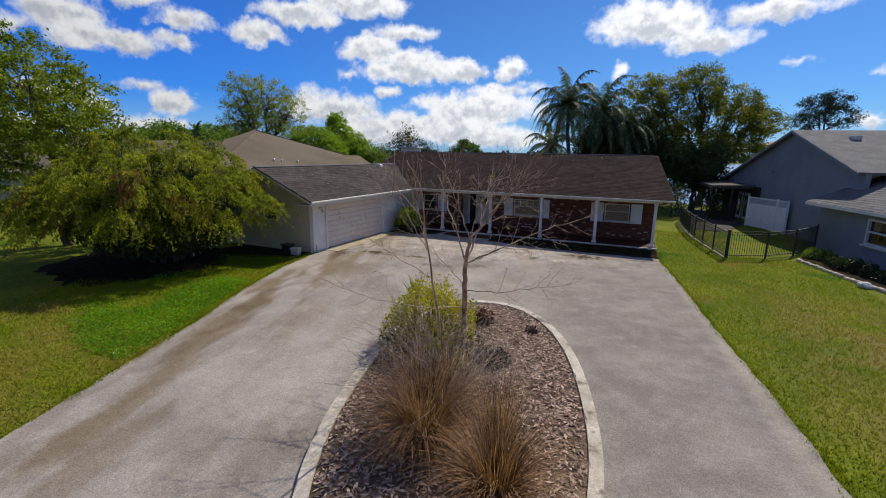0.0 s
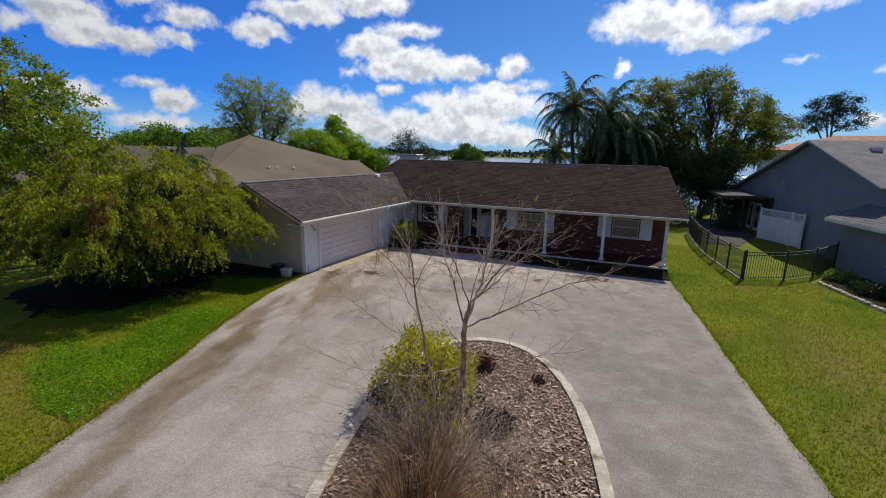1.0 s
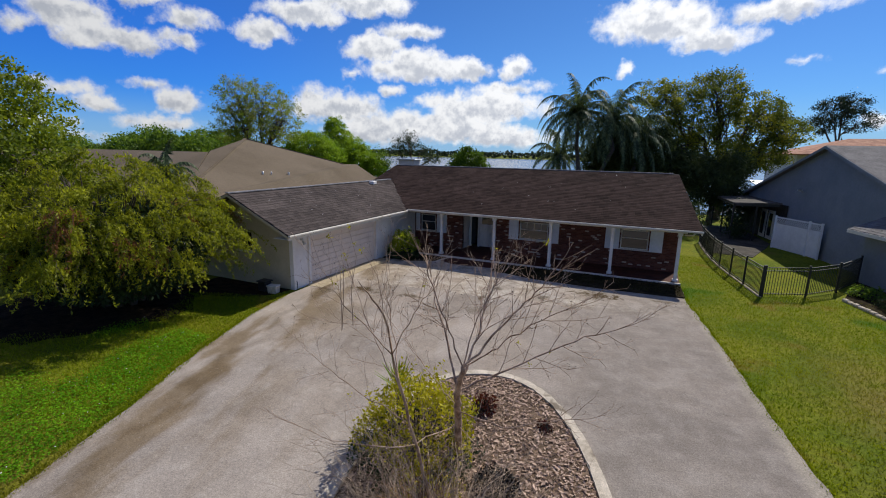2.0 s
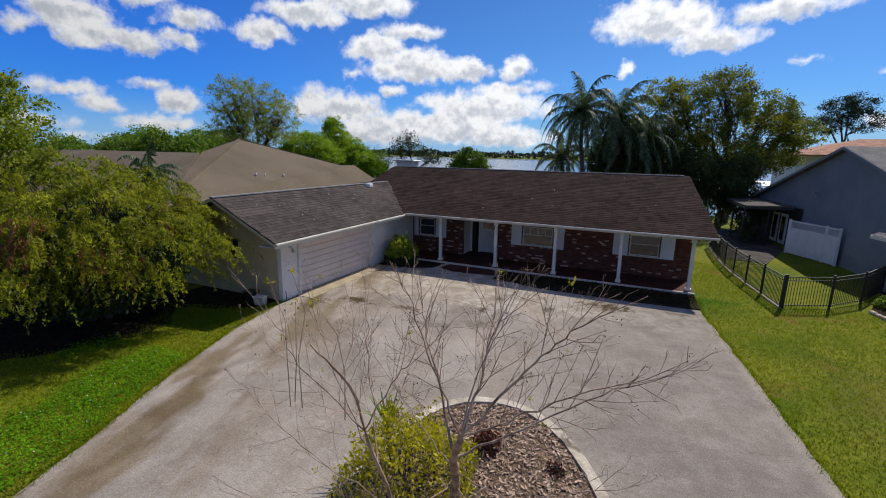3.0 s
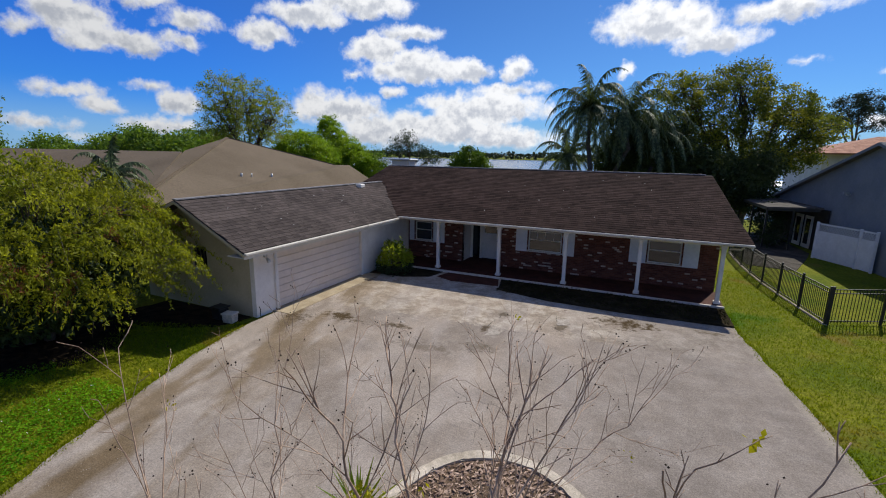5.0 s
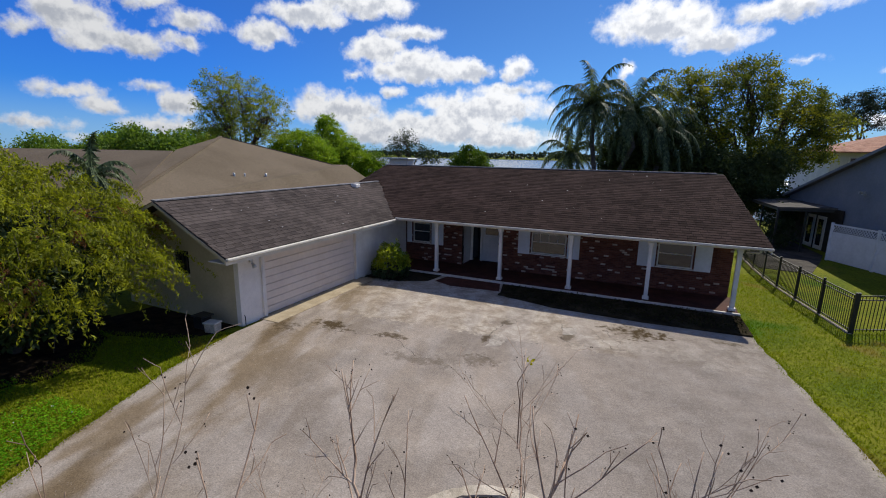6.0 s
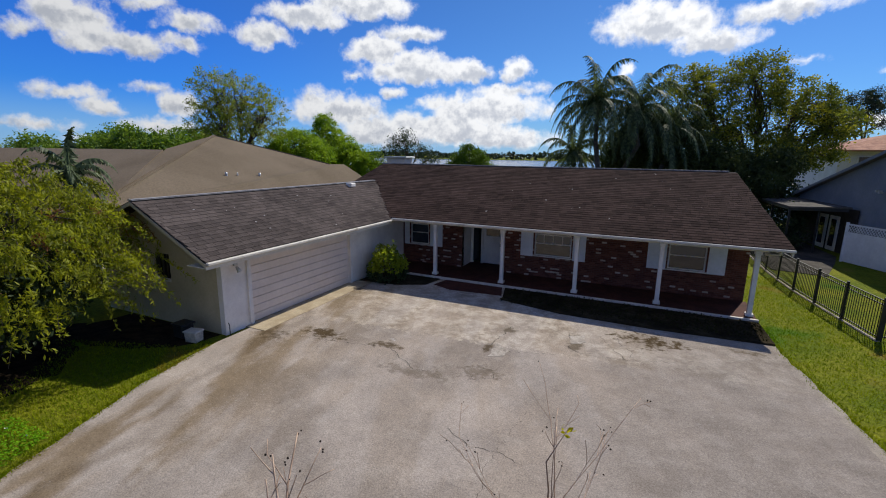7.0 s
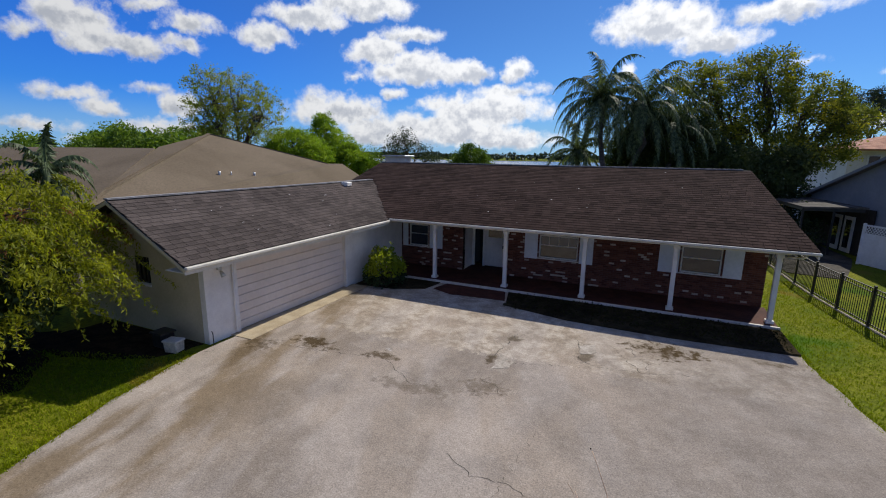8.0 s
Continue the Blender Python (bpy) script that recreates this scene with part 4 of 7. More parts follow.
plate(deck, [(G_EAVE_X, G_FRONT, G_EAVE_Z - 0.02), (G_EAVE_X, EAVE_Y, G_EAVE_Z - 0.02), (G_RIDGE_X, VALLEY_Y, G_RIDGE_Z - 0.02), (G_RIDGE_X, G_RIDGE_FRONT, G_RIDGE_Z - 0.02)], 0.1)
wing_roof = part("wing_roof", deck, M["felt"], house, "dark weathered shingle roof of the garage wing")
deck = bmesh.new()
wing_back = 2 * G_RIDGE_X - G_EAVE_X
plate(deck, [(G_RIDGE_X, G_RIDGE_FRONT, G_RIDGE_Z - 0.02), (G_RIDGE_X, 9.0, G_RIDGE_Z - 0.02), (wing_back, 9.0, G_EAVE_Z - 0.02), (wing_back, G_RIDGE_FRONT, G_EAVE_Z - 0.02)], 0.1)
part("rear_roof", deck, M["wing_shingle"], house)


def shingles(origin, along, upward, width, length, keep, lone, rng, span=None):
    """Tabs in courses. keep(p) says whether a tab belongs; lone(p) whether it is a piece of its own; span(p) where a course begins and ends."""
    along, upward = Vector(along).normalized(), Vector(upward).normalized()
    nrm = along.cross(upward).normalized()
    if nrm.z < 0:
        nrm = -nrm
    tab, course = 0.30, 0.21
    verts, faces, lones = [], [], []
    for r in range(int(length / course)):
        off = -tab * rng.random()
        first, last = span(Vector(origin) + upward * (r + 0.5) * course) if span else (0.0, width)
        for c in range(int(width / tab) + 2):
            a0 = off + c * tab
            a1 = a0 + tab - 0.012
            a0, a1 = max(a0, first), min(a1, last)
            if a1 - a0 < 0.04:
                continue
            v0 = r * course + rng.uniform(-0.006, 0.006)
            v1 = min(v0 + course + 0.03, length)
            mid = Vector(origin) + along * (a0 + a1) / 2 + upward * (v0 + v1) / 2
            if not keep(mid):
                continue
            if lone(mid) and a1 - a0 > 0.28 and len(lones) < 290:
                lones.append(Vector(origin) + along * a0 + upward * v0)
                continue
            lift = 0.014 + rng.uniform(0, 0.004)
            p = [Vector(origin) + along * a + upward * v + nrm * h for a, v, h in ((a0, v0, lift), (a1, v0, lift), (a1, v1, 0.003), (a0, v1, 0.003), (a0, v0, -0.004), (a1, v0, -0.004))]
            b = len(verts)
            verts += p
            faces += [(b, b + 1, b + 2, b + 3), (b + 4, b + 5, b + 1, b), (b + 4, b, b + 3), (b + 5, b + 2, b + 1)]
    return verts, faces, lones, along, upward, nrm


def lay_shingles(parent, origin, along, upward, width, length, keep, lone, seed, mat, span=None):
    v, f, lones, a, u, n = shingles(origin, along, upward, width, length, keep, lone, np.random.default_rng(seed), span)
    tagged(part("shingles", mesh_from("shingles", v, f, mat), mat, parent), kind="stuff")
    if lones:
        pts = [(0, 0, 0.016), (0.288, 0, 0.016), (0.288, 0.235, 0.003), (0, 0.235, 0.003), (0, 0, -0.004), (0.288, 0, -0.004)]
        me = mesh_from("shingle", pts, [(0, 1, 2, 3), (4, 5, 1, 0), (4, 0, 3), (5, 2, 1)], M["shingle_piece"])
        turn = Matrix((a, u, n)).transposed().to_4x4()
        for p in lones:
            ob = new("shingle", me)
            ob.parent = parent
            ob.matrix_local = Matrix.Translation(p) @ turn


lay_shingles(roof, (ROOF_LEFT, EAVE_Y, EAVE_Z), (1, 0, 0), (0, 1, MAIN_SLOPE), ROOF_RIGHT - ROOF_LEFT, math.hypot(RIDGE_Y - EAVE_Y, RIDGE_Z - EAVE_Z),
             lambda p: p.x > G_EAVE_X or wing_z(p.x) < p.z, lambda p: False, 21, M["shingle"], lambda p: (0.0, roof_end(p.y) - ROOF_LEFT))
lay_shingles(wing_roof, (G_EAVE_X, G_FRONT, G_EAVE_Z), (0, 1, 0), (-1, 0, WING_SLOPE), 14.2, math.hypot(G_RIDGE_X - G_EAVE_X, G_RIDGE_Z - G_EAVE_Z),
             lambda p: p.y < EAVE_Y or main_z(p.y) < p.z, lambda p: p.y < -5.5 and p.x > -9.9, 22, M["wing_shingle"], lambda p: (wing_front(p.x) - G_FRONT, 14.2))
for i in range(int((roof_end(RIDGE_Y) - ROOF_LEFT) / 0.6)):
    x = ROOF_LEFT + i * 0.6
    part("ridge_cap", one_box(x, x + 0.59, RIDGE_Y - 0.12, RIDGE_Y + 0.12, RIDGE_Z - 0.02, RIDGE_Z + 0.03), M["ridge"], roof)
for i in range(int((VALLEY_Y - G_RIDGE_FRONT) / 0.6)):
    y = G_RIDGE_FRONT + i * 0.6
    part("ridge_cap", one_box(G_RIDGE_X - 0.1, G_RIDGE_X + 0.1, y, y + 0.59, G_RIDGE_Z - 0.02, G_RIDGE_Z + 0.025), M["ridge"], wing_roof)
part("roof_vent", one_box(G_RIDGE_X + 0.25, G_RIDGE_X + 0.6, 0.6, 1.0, wing_z(G_RIDGE_X + 0.5), wing_z(G_RIDGE_X + 0.5) + 0.2, 0.03), M["paint"], wing_roof, "small white roof vent")

# gutters, boards and downpipes
def gutter_run(x0, x1, y0, y1, z):
    bm = bmesh.new()
    box(bm, x0, x1, y0, y1, z - 0.10, z - 0.015, 0.018)
    return bm


part("gutter", gutter_run(G_EAVE_X + 0.0, ROOF_RIGHT + 0.02, EAVE_Y - 0.10, EAVE_Y + 0.01, EAVE_Z), M["gutter"], house, "white gutter along the porch eave")
part("gutter", gutter_run(G_EAVE_X - 0.01, G_EAVE_X + 0.10, G_FRONT, EAVE_Y - 0.10, G_EAVE_Z), M["gutter"], house, "white gutter along the garage eave")
part("fascia", one_box(G_EAVE_X, ROOF_RIGHT, EAVE_Y + 0.012, EAVE_Y + 0.05, EAVE_Z - 0.12, EAVE_Z - 0.03), M["gutter"], house)
part("fascia", one_box(G_EAVE_X - 0.05, G_EAVE_X - 0.012, G_FRONT + 0.02, EAVE_Y, G_EAVE_Z - 0.22, G_EAVE_Z - 0.12), M["cream"], house)
part("soffit", one_box(WING_X + 0.004, G_EAVE_X - 0.05, G_FRONT + 0.05, EAVE_Y, 2.40, 2.42), M["cream"], house)
for sgn in (1, -1):
    bm = bmesh.new()
    x_low = G_EAVE_X if sgn > 0 else wing_back
    c = [(x_low, G_FRONT if sgn > 0 else G_RIDGE_FRONT, wing_z(x_low) - 0.03), (G_RIDGE_X, G_RIDGE_FRONT, G_RIDGE_Z - 0.03)]
    vs = [bm.verts.new((x, y + dy, z + dz)) for x, y, z in c for dy in (-0.02, 0.01) for dz in (-0.12, -0.02)]
    for f in ((0, 1, 5, 4), (2, 6, 7, 3), (0, 4, 6, 2), (1, 3, 7, 5), (0, 2, 3, 1), (4, 5, 7, 6)):
        bm.faces.new([vs[i] for i in f])
    part("rake_board", bm, M["block"], house, "pale painted rake board")
for k in range(2):
    ya, yb = (EAVE_Y, RIDGE_Y) if k == 0 else (2 * RIDGE_Y - EAVE_Y, RIDGE_Y)
    bm = bmesh.new()
    c = [(roof_end(ya) - 0.04, ya, EAVE_Z - 0.06), (roof_end(yb) - 0.04, yb, RIDGE_Z - 0.06)]
    vs = [bm.verts.new((x + dx, y, z + dz)) for x, y, z in c for dx in (-0.01, 0.03) for dz in (-0.16, 0.0)]
    for f in ((0, 1, 5, 4), (2, 6, 7, 3), (0, 4, 6, 2), (1, 3, 7, 5), (0, 2, 3, 1), (4, 5, 7, 6)):
        bm.faces.new([vs[i] for i in f])
    part("rake_board", bm, M["paint"], house)
pipe = [((WING_X + 0.06, -8.12, 0.12), 0.03), ((WING_X + 0.06, -8.12, 2.2), 0.03), ((G_EAVE_X - 0.03, -8.3, 2.47), 0.03)]
part("downpipe", tube_mesh("downpipe", [(np.array([p for p, r in pipe]), np.array([r for p, r in pipe]))], M["paint"], 8), M["paint"], house, "white downpipe beside the garage door")
pipe = np.array([(6.55, -0.6, 2.53), (6.5, -0.45, 2.42), (6.2, -0.1, 2.34)])
part("downpipe", tube_mesh("downpipe", [(pipe, np.full(3, 0.035))], M["paint"], 8), M["paint"], house)

chimney = bmesh.new()
box(chimney, -13.9, -12.5, 8.6, 9.6, 0.0, 5.2, 0.01)
part("chimney", chimney, M["stucco_cream"], house, "pale chimney with a flat cap")
part("chimney_cap", one_box(-14.05, -12.35, 8.45, 9.75, 5.2, 5.3, 0.02), M["galv"], house)

# bricks of the front wall
rng = np.random.default_rng(9)
BW, BH, JOINT = 0.20, 0.067, 0.010
red_v, red_f, pale_v, pale_f, lone_bricks = [], [], [], [], []


def brick_at(x0, x1, z0, z1, proud, verts, faces):
    y = WALL_Y - proud
    b = len(verts)
    verts += [(x0, y, z0), (x1, y, z0), (x1, y, z1), (x0, y, z1), (x0, WALL_Y + 0.01, z0), (x1, WALL_Y + 0.01, z0), (x1, WALL_Y + 0.01, z1), (x0, WALL_Y + 0.01, z1)]
    faces += [(b, b + 1, b + 2, b + 3), (b + 4, b, b + 3, b + 7), (b + 1, b + 5, b + 6, b + 2), (b + 3, b + 2, b + 6, b + 7), (b + 4, b + 5, b + 1, b)]


row = 0
z = 0.12
while z + BH < 2.5:
    x = WALL_X0 + 0.05 - (0.105 if row % 2 else 0)
    while x < WALL_X1:
        x0, x1 = max(x, WALL_X0 + 0.05), min(x + BW, WALL_X1)
        for a, b, low, high in OPENINGS:
            if z + BH > low and z < high:
                if a <= x0 < b:
                    x0 = min(b, x1)
                elif a < x1 <= b:
                    x1 = a
        if x1 - x0 > 0.03:
            proud = 0.010 + rng.uniform(0, 0.006)
            kind = rng.random()
            if kind < 0.09:
                brick_at(x0, x1, z, z + BH, proud + 0.004, pale_v, pale_f)
            elif x1 - x0 > 0.195 and 0.35 < x0 < 2.5 and len(lone_bricks) < 280:
                lone_bricks.append((x0, z))
            else:
                brick_at(x0, x1, z, z + BH, proud, red_v, red_f)
        x += BW + JOINT
    z += BH + JOINT
    row += 1
tagged(part("bricks", mesh_from("bricks", red_v, red_f, M["brick"]), M["brick"], front_wall), kind="stuff")
tagged(part("pale_bricks", mesh_from("pale_bricks", pale_v, pale_f, M["brick_pale"]), M["brick_pale"], front_wall, "pale mortar-smeared bricks"), kind="stuff")
one_v, one_f = [], []
brick_at(0, BW, 0, BH, 0.013, one_v, one_f)
brick_mesh = mesh_from("brick", [(x, y - WALL_Y, zz) for x, y, zz in one_v], one_f, M["brick_piece"])
for x0, z0 in lone_bricks:
    ob = new("brick", brick_mesh)
    ob.parent = front_wall
    ob.matrix_local = Matrix.Translation((x0, WALL_Y + rng.uniform(-0.003, 0.003), z0))


# ---- the neighbours' houses and fences ----
def beam_between(bm, a, b, wide, high):
    """A straight bar of rectangular section from a to b."""
    a, b = Vector(a), Vector(b)
    d = (b - a).normalized()
    s = d.cross(Vector((0, 0, 1)))
    s = s.normalized() if s.length > 1e-4 else Vector((1, 0, 0))
    u = s.cross(d).normalized()
    vs = [bm.verts.new(p + s * i * wide / 2 + u * j * high / 2) for p in (a, b) for i, j in ((-1, -1), (1, -1), (1, 1), (-1, 1))]
    for f in ((3, 2, 1, 0), (4, 5, 6, 7), (0, 1, 5, 4), (1, 2, 6, 5), (2, 3, 7, 6), (3, 0, 4, 7)):
        bm.faces.new([vs[i] for i in f])
    return bm


# house beyond the garage: tan hipped roofs
left_house = thing("house", (-29, 4, 0), "large neighbouring house with broad tan hipped shingle roofs", "house")
bm = bmesh.new()
slab(bm, [(-20.2, -6.2), (-23.8, 20.6), (-38, 20.6), (-38, -6.2)], 0, 2.8)
part("wall", bm, M["stucco_tan"], left_house)
PEAK, DROP, KNEE, HEEL = (-31.0, 9.1, 6.78), (-26.0, 17.6, 4.42), (-25.3, 19.0, 4.4), (-24.1, 20.7, 3.05)
NEAR = (-19.0, -7.2, 2.85)
FOOT_R, REAR, REAR_L = (-23.0, 21.5, 2.85), (-39.0, 25.0, 2.85), (-39.0, 9.1, 4.0)
VALLEY_TOP, VALLEY_FOOT = (-28.4, 3.1, 5.62), (-20.9, -4.6, 3.62)
corners = [NEAR, FOOT_R, HEEL, KNEE, DROP, PEAK, VALLEY_TOP, VALLEY_FOOT, REAR, REAR_L]
top_faces = ((0, 1, 2), (0, 2, 3, 4), (0, 4, 5), (0, 5, 6, 7), (5, 9, 6), (5, 4, 8, 9), (4, 3, 2, 8), (2, 1, 8))
n = len(corners)
verts = corners + [(x, y, z - 0.12) for x, y, z in corners]
faces = list(top_faces) + [tuple(n + i for i in f[::-1]) for f in top_faces]
part("roof", mesh_from("roof", verts, faces, M["tan_shingle"]), M["tan_shingle"], left_house, "broad tan hipped roof")
part("hip_cap", beam_between(bmesh.new(), NEAR, PEAK, 0.25, 0.1), M["tan_shingle"], left_house)
part("hip_cap", beam_between(bmesh.new(), PEAK, DROP, 0.25, 0.1), M["tan_shingle"], left_house)
part("roof", plate(bmesh.new(), [(-17.5, -7.6, 2.85), (-62, -7.6, 2.85), (-62, 2.7, 5.54), (-28.2, 2.7, 5.54), (-20.9, -4.6, 3.6)], 0.12), M["tan_shingle"], left_house, "long tan roof of the side wing")
part("roof", plate(bmesh.new(), [(-28.5, 2.71, 5.54), (-62, 2.71, 5.54), (-62, 12, 2.85), (-28.5, 12, 2.85)], 0.12), M["tan_shingle"], left_house)
part("wall", one_box(-61, -38.01, -6.8, 11, 0, 2.8), M["stucco_tan"], left_house)
for x, y, z, r in ((-23.0, 3.3, 0, 0.08), (-23.0, 4.2, 0, 0.045), (-23.0, 6.1, 0, 0.08)):
    a, b, c = Vector(NEAR), Vector(DROP), Vector(PEAK)
    nrm = (b - a).cross(c - a)
    z = a.z - (nrm.x * (x - a.x) + nrm.y * (y - a.y)) / nrm.z
    line = [(np.array([(x, y, z - 0.1), (x, y, z + 0.06), (x, y, z + 0.22)]), np.array([r, r, r]))]
    part("roof_vent", tube_mesh("roof_vent", line, M["galv"], 8), M["galv"], left_house, "short metal vent pipe")

# house to the right: grey stucco, low wing in front
right_house = thing("house", (15, 8, 0), "grey stucco neighbouring house with shingle gable roof", "house")
FAR, TOP, LOW = Vector((12.0, 22.0, 2.9)), Vector((14.3, 11.85, 6.6)), Vector((15.55, 4.0, 4.1))
R_AWAY = Vector((22.0, 2.6, 0))
bm = bmesh.new()
gable = [Vector((12.0, 22.0, 0)), FAR, TOP, LOW, Vector((15.35, 4.0, 0))]
vs = [bm.verts.new(p) for p in gable] + [bm.verts.new(p + Vector((0.25, 0.03, 0))) for p in gable]
bm.faces.new(vs[:5])
bm.faces.new(vs[9:4:-1])
for i in range(5):
    j = (i + 1) % 5
    bm.faces.new((vs[i], vs[j], vs[5 + j], vs[5 + i]))
part("gable_wall", bm, M["stucco_grey"], right_house, "smooth blue-grey stucco gable wall")
over = Vector((-0.35, -0.06, 0.1))
part("roof", plate(bmesh.new(), [TOP + over, FAR + over, FAR + R_AWAY, TOP + R_AWAY], 0.14), M["grey_shingle"], right_house, "weathered grey-brown shingle roof")
part("roof", plate(bmesh.new(), [TOP + over, TOP + R_AWAY, LOW + R_AWAY, LOW + over], 0.14), M["grey_shingle"], right_house, "weathered grey-brown shingle roof")
down = Vector((0.02, 0, 0.1))
part("rake_board", beam_between(bmesh.new(), TOP + over - down, FAR + over - down, 0.05, 0.16), M["stucco_grey"], right_house)
part("rake_board", beam_between(bmesh.new(), TOP + over - down, LOW + over - down, 0.05, 0.16), M["stucco_grey"], right_house)
for k, (a, b) in enumerate(((0.25, 0.25), (0.42, 0.32), (0.3, 0.55))):
    p = TOP.lerp(LOW, b) + R_AWAY.normalized() * (2.2 + 2.6 * k)
    part("roof_vent", one_box(p.x - 0.25, p.x + 0.25, p.y - 0.25, p.y + 0.25, p.z, p.z + 0.3, 0.04), M["galv"], right_house, "low metal roof vent")
W_FAR, W_NEAR = Vector((14.2, 4.7, 0)), Vector((16.6, -5.2, 0))
way_w = (W_NEAR - W_FAR).normalized()
out_w = Vector((way_w.y, -way_w.x, 0))
if out_w.x > 0:
    out_w = -out_w


def on_wing(s, d, z):
    p = W_FAR + way_w * s + out_w * d
    return (p.x, p.y, z)


def wing_box(bm, s0, s1, d0, d1, z0, z1):
    vs = [bm.verts.new(on_wing(s, d, z)) for z in (z0, z1) for s, d in ((s0, d0), (s1, d0), (s1, d1), (s0, d1))]
    for f in ((3, 2, 1, 0), (4, 5, 6, 7), (0, 1, 5, 4), (1, 2, 6, 5), (2, 3, 7, 6), (3, 0, 4, 7)):
        bm.faces.new([vs[i] for i in f])
    return bm


WS0, WS1, WH0, WH1 = 3.55, 5.4, 0.95, 2.15
bm = wall_with_holes(0, 11.0, -0.2, 0, 2.55, [(WS0, WS1, WH0, WH1)])
bmesh.ops.transform(bm, matrix=Matrix(((way_w.x, out_w.x, 0, W_FAR.x), (way_w.y, out_w.y, 0, W_FAR.y), (0, 0, 1, 0), (0, 0, 0, 1))), verts=bm.verts)
part("wall", bm, M["stucco_grey"], right_house, "pale grey stucco wall of the low wing")
part("wall", wing_box(bmesh.new(), 0, 0.2, -6, -0.204, 0, 2.55), M["stucco_grey"], right_house)
win = part("window", wing_box(wing_box(wing_box(wing_box(wing_box(bmesh.new(), WS0, WS0 + 0.09, -0.08, 0.03, WH0, WH1), WS1 - 0.09, WS1, -0.08, 0.03, WH0, WH1),
           WS0 + 0.09, WS1 - 0.09, -0.08, 0.03, WH0, WH0 + 0.09), WS0 + 0.09, WS1 - 0.09, -0.08, 0.03, WH1 - 0.09, WH1),
           WS0 + 0.09, WS1 - 0.09, -0.07, 0.02, 1.52, 1.60), M["paint"], right_house, "white framed sash window")
part("pane", wing_box(bmesh.new(), WS0 + 0.09, WS1 - 0.09, -0.12, -0.09, WH0 + 0.09, WH1 - 0.09), M["pane"], win)
part("sill", wing_box(bmesh.new(), WS0 - 0.1, WS1 + 0.1, 0, 0.12, WH0 - 0.08, WH0 - 0.004), M["paint"], win)
bm = bmesh.new()
plate(bm, [on_wing(-0.4, 0.55, 2.55), on_wing(11.5, 0.55, 2.55), on_wing(11.5, -4.5, 4.75), on_wing(-0.4, -4.5, 4.75)], 0.14)
wing_cover = part("roof", bm, M["felt"], right_house, "grey shingle roof of the low wing")
u_dir, v_dir = Vector(on_wing(1, 0, 0)) - Vector(on_wing(0, 0, 0)), Vector(on_wing(0, -4.5, 4.75)) - Vector(on_wing(0, 0.55, 2.55))
v2, f2, l2, _, _, _ = shingles(on_wing(-0.4, 0.55, 2.565), u_dir, v_dir, 11.9, 5.4, lambda p: True, lambda p: False, np.random.default_rng(31))
tagged(part("shingles", mesh_from("shingles", v2, f2, M["grey_shingle"]), M["grey_shingle"], wing_cover), kind="stuff")
bm = bmesh.new()
beam_between(bm, on_wing(-0.4, 0.57, 2.47), on_wing(11.5, 0.57, 2.47), 0.05, 0.16)
part("fascia", bm, M["paint"], right_house)

# covered patio behind it
patio = thing("patio_cover", (11.0, 18, 0), "flat metal patio cover on thin dark posts", "patio cover")
part("canopy", plate(bmesh.new(), [(10.2, 15.2, 2.72), (12.95, 14.6, 2.86), (12.0, 21.6, 2.86), (9.7, 22.4, 2.72)], 0.1), M["canopy"], patio)
part("beam", beam_between(bmesh.new(), (10.25, 15.25, 2.58), (12.85, 14.75, 2.68), 0.08, 0.2), M["black"], patio)
part("beam", beam_between(bmesh.new(), (10.25, 15.25, 2.58), (9.78, 22.2, 2.58), 0.08, 0.16), M["black"], patio)
for x, y in ((10.25, 15.25), (10.05, 18.5), (9.8, 22.1), (11.6, 15.0)):
    part("post", one_box(x - 0.05, x + 0.05, y - 0.05, y + 0.05, 0, 2.5), M["black"], patio)


def on_gable(y, out, z):
    k = (y - 22.0) / (11.8 - 22.0)
    return (12.0 + 1.9 * k - out, y - out * 0.18, z)


def gable_panel(y0, y1, z0, z1, o0, o1):
    bm = bmesh.new()
    vs = [bm.verts.new(on_gable(y, o, z)) for z in (z0, z1) for y, o in ((y0, o0), (y1, o0), (y1, o1), (y0, o1))]
    for f in ((3, 2, 1, 0), (4, 5, 6, 7), (0, 1, 5, 4), (1, 2, 6, 5), (2, 3, 7, 6), (3, 0, 4, 7)):
        bm.faces.new([vs[i] for i in f])
    return bm


# added dark panel that deepens the shade beneath the cover
part("screen_wall", gable_panel(14.7, 21.8, 0.02, 2.7, 0.03, 0.08), M["darkwood"], patio, "dark panel for the shade under the patio cover")
for y in (16.2, 17.4):
    d = part("patio_door", gable_panel(y, y + 0.95, 0.05, 2.15, 0.085, 0.13), M["paint"], patio, "white glazed patio door")
    part("pane", gable_panel(y + 0.22, y + 0.73, 0.3, 1.95, 0.132, 0.145), M["pane"], d)
table = thing("patio_table", (10.9, 17.6, 0), "small dark patio table", "table")
part("tabletop", one_box(10.5, 11.3, 17.2, 18.0, 0.7, 0.74, 0.01), M["black"], table)
for x, y in ((10.55, 17.25), (11.22, 17.25), (10.55, 17.92), (11.22, 17.92)):
    part("leg", one_box(x - 0.02, x + 0.02, y - 0.02, y + 0.02, 0, 0.7), M["black"], table)

flood = part("wall_light", gable_panel(13.2, 13.5, 3.75, 3.85, 0.02, 0.10), M["galv"], right_house, "small twin floodlight on the gable wall")
for y in (13.18, 13.42):
    part("lamp_head", gable_panel(y, y + 0.12, 3.82, 3.94, 0.08, 0.22), M["galv"], flood)

# white vinyl screen with lattice top
screen = thing("vinyl_fence", (12.2, 12, 0), "white vinyl privacy screen with lattice along its top", "fence")


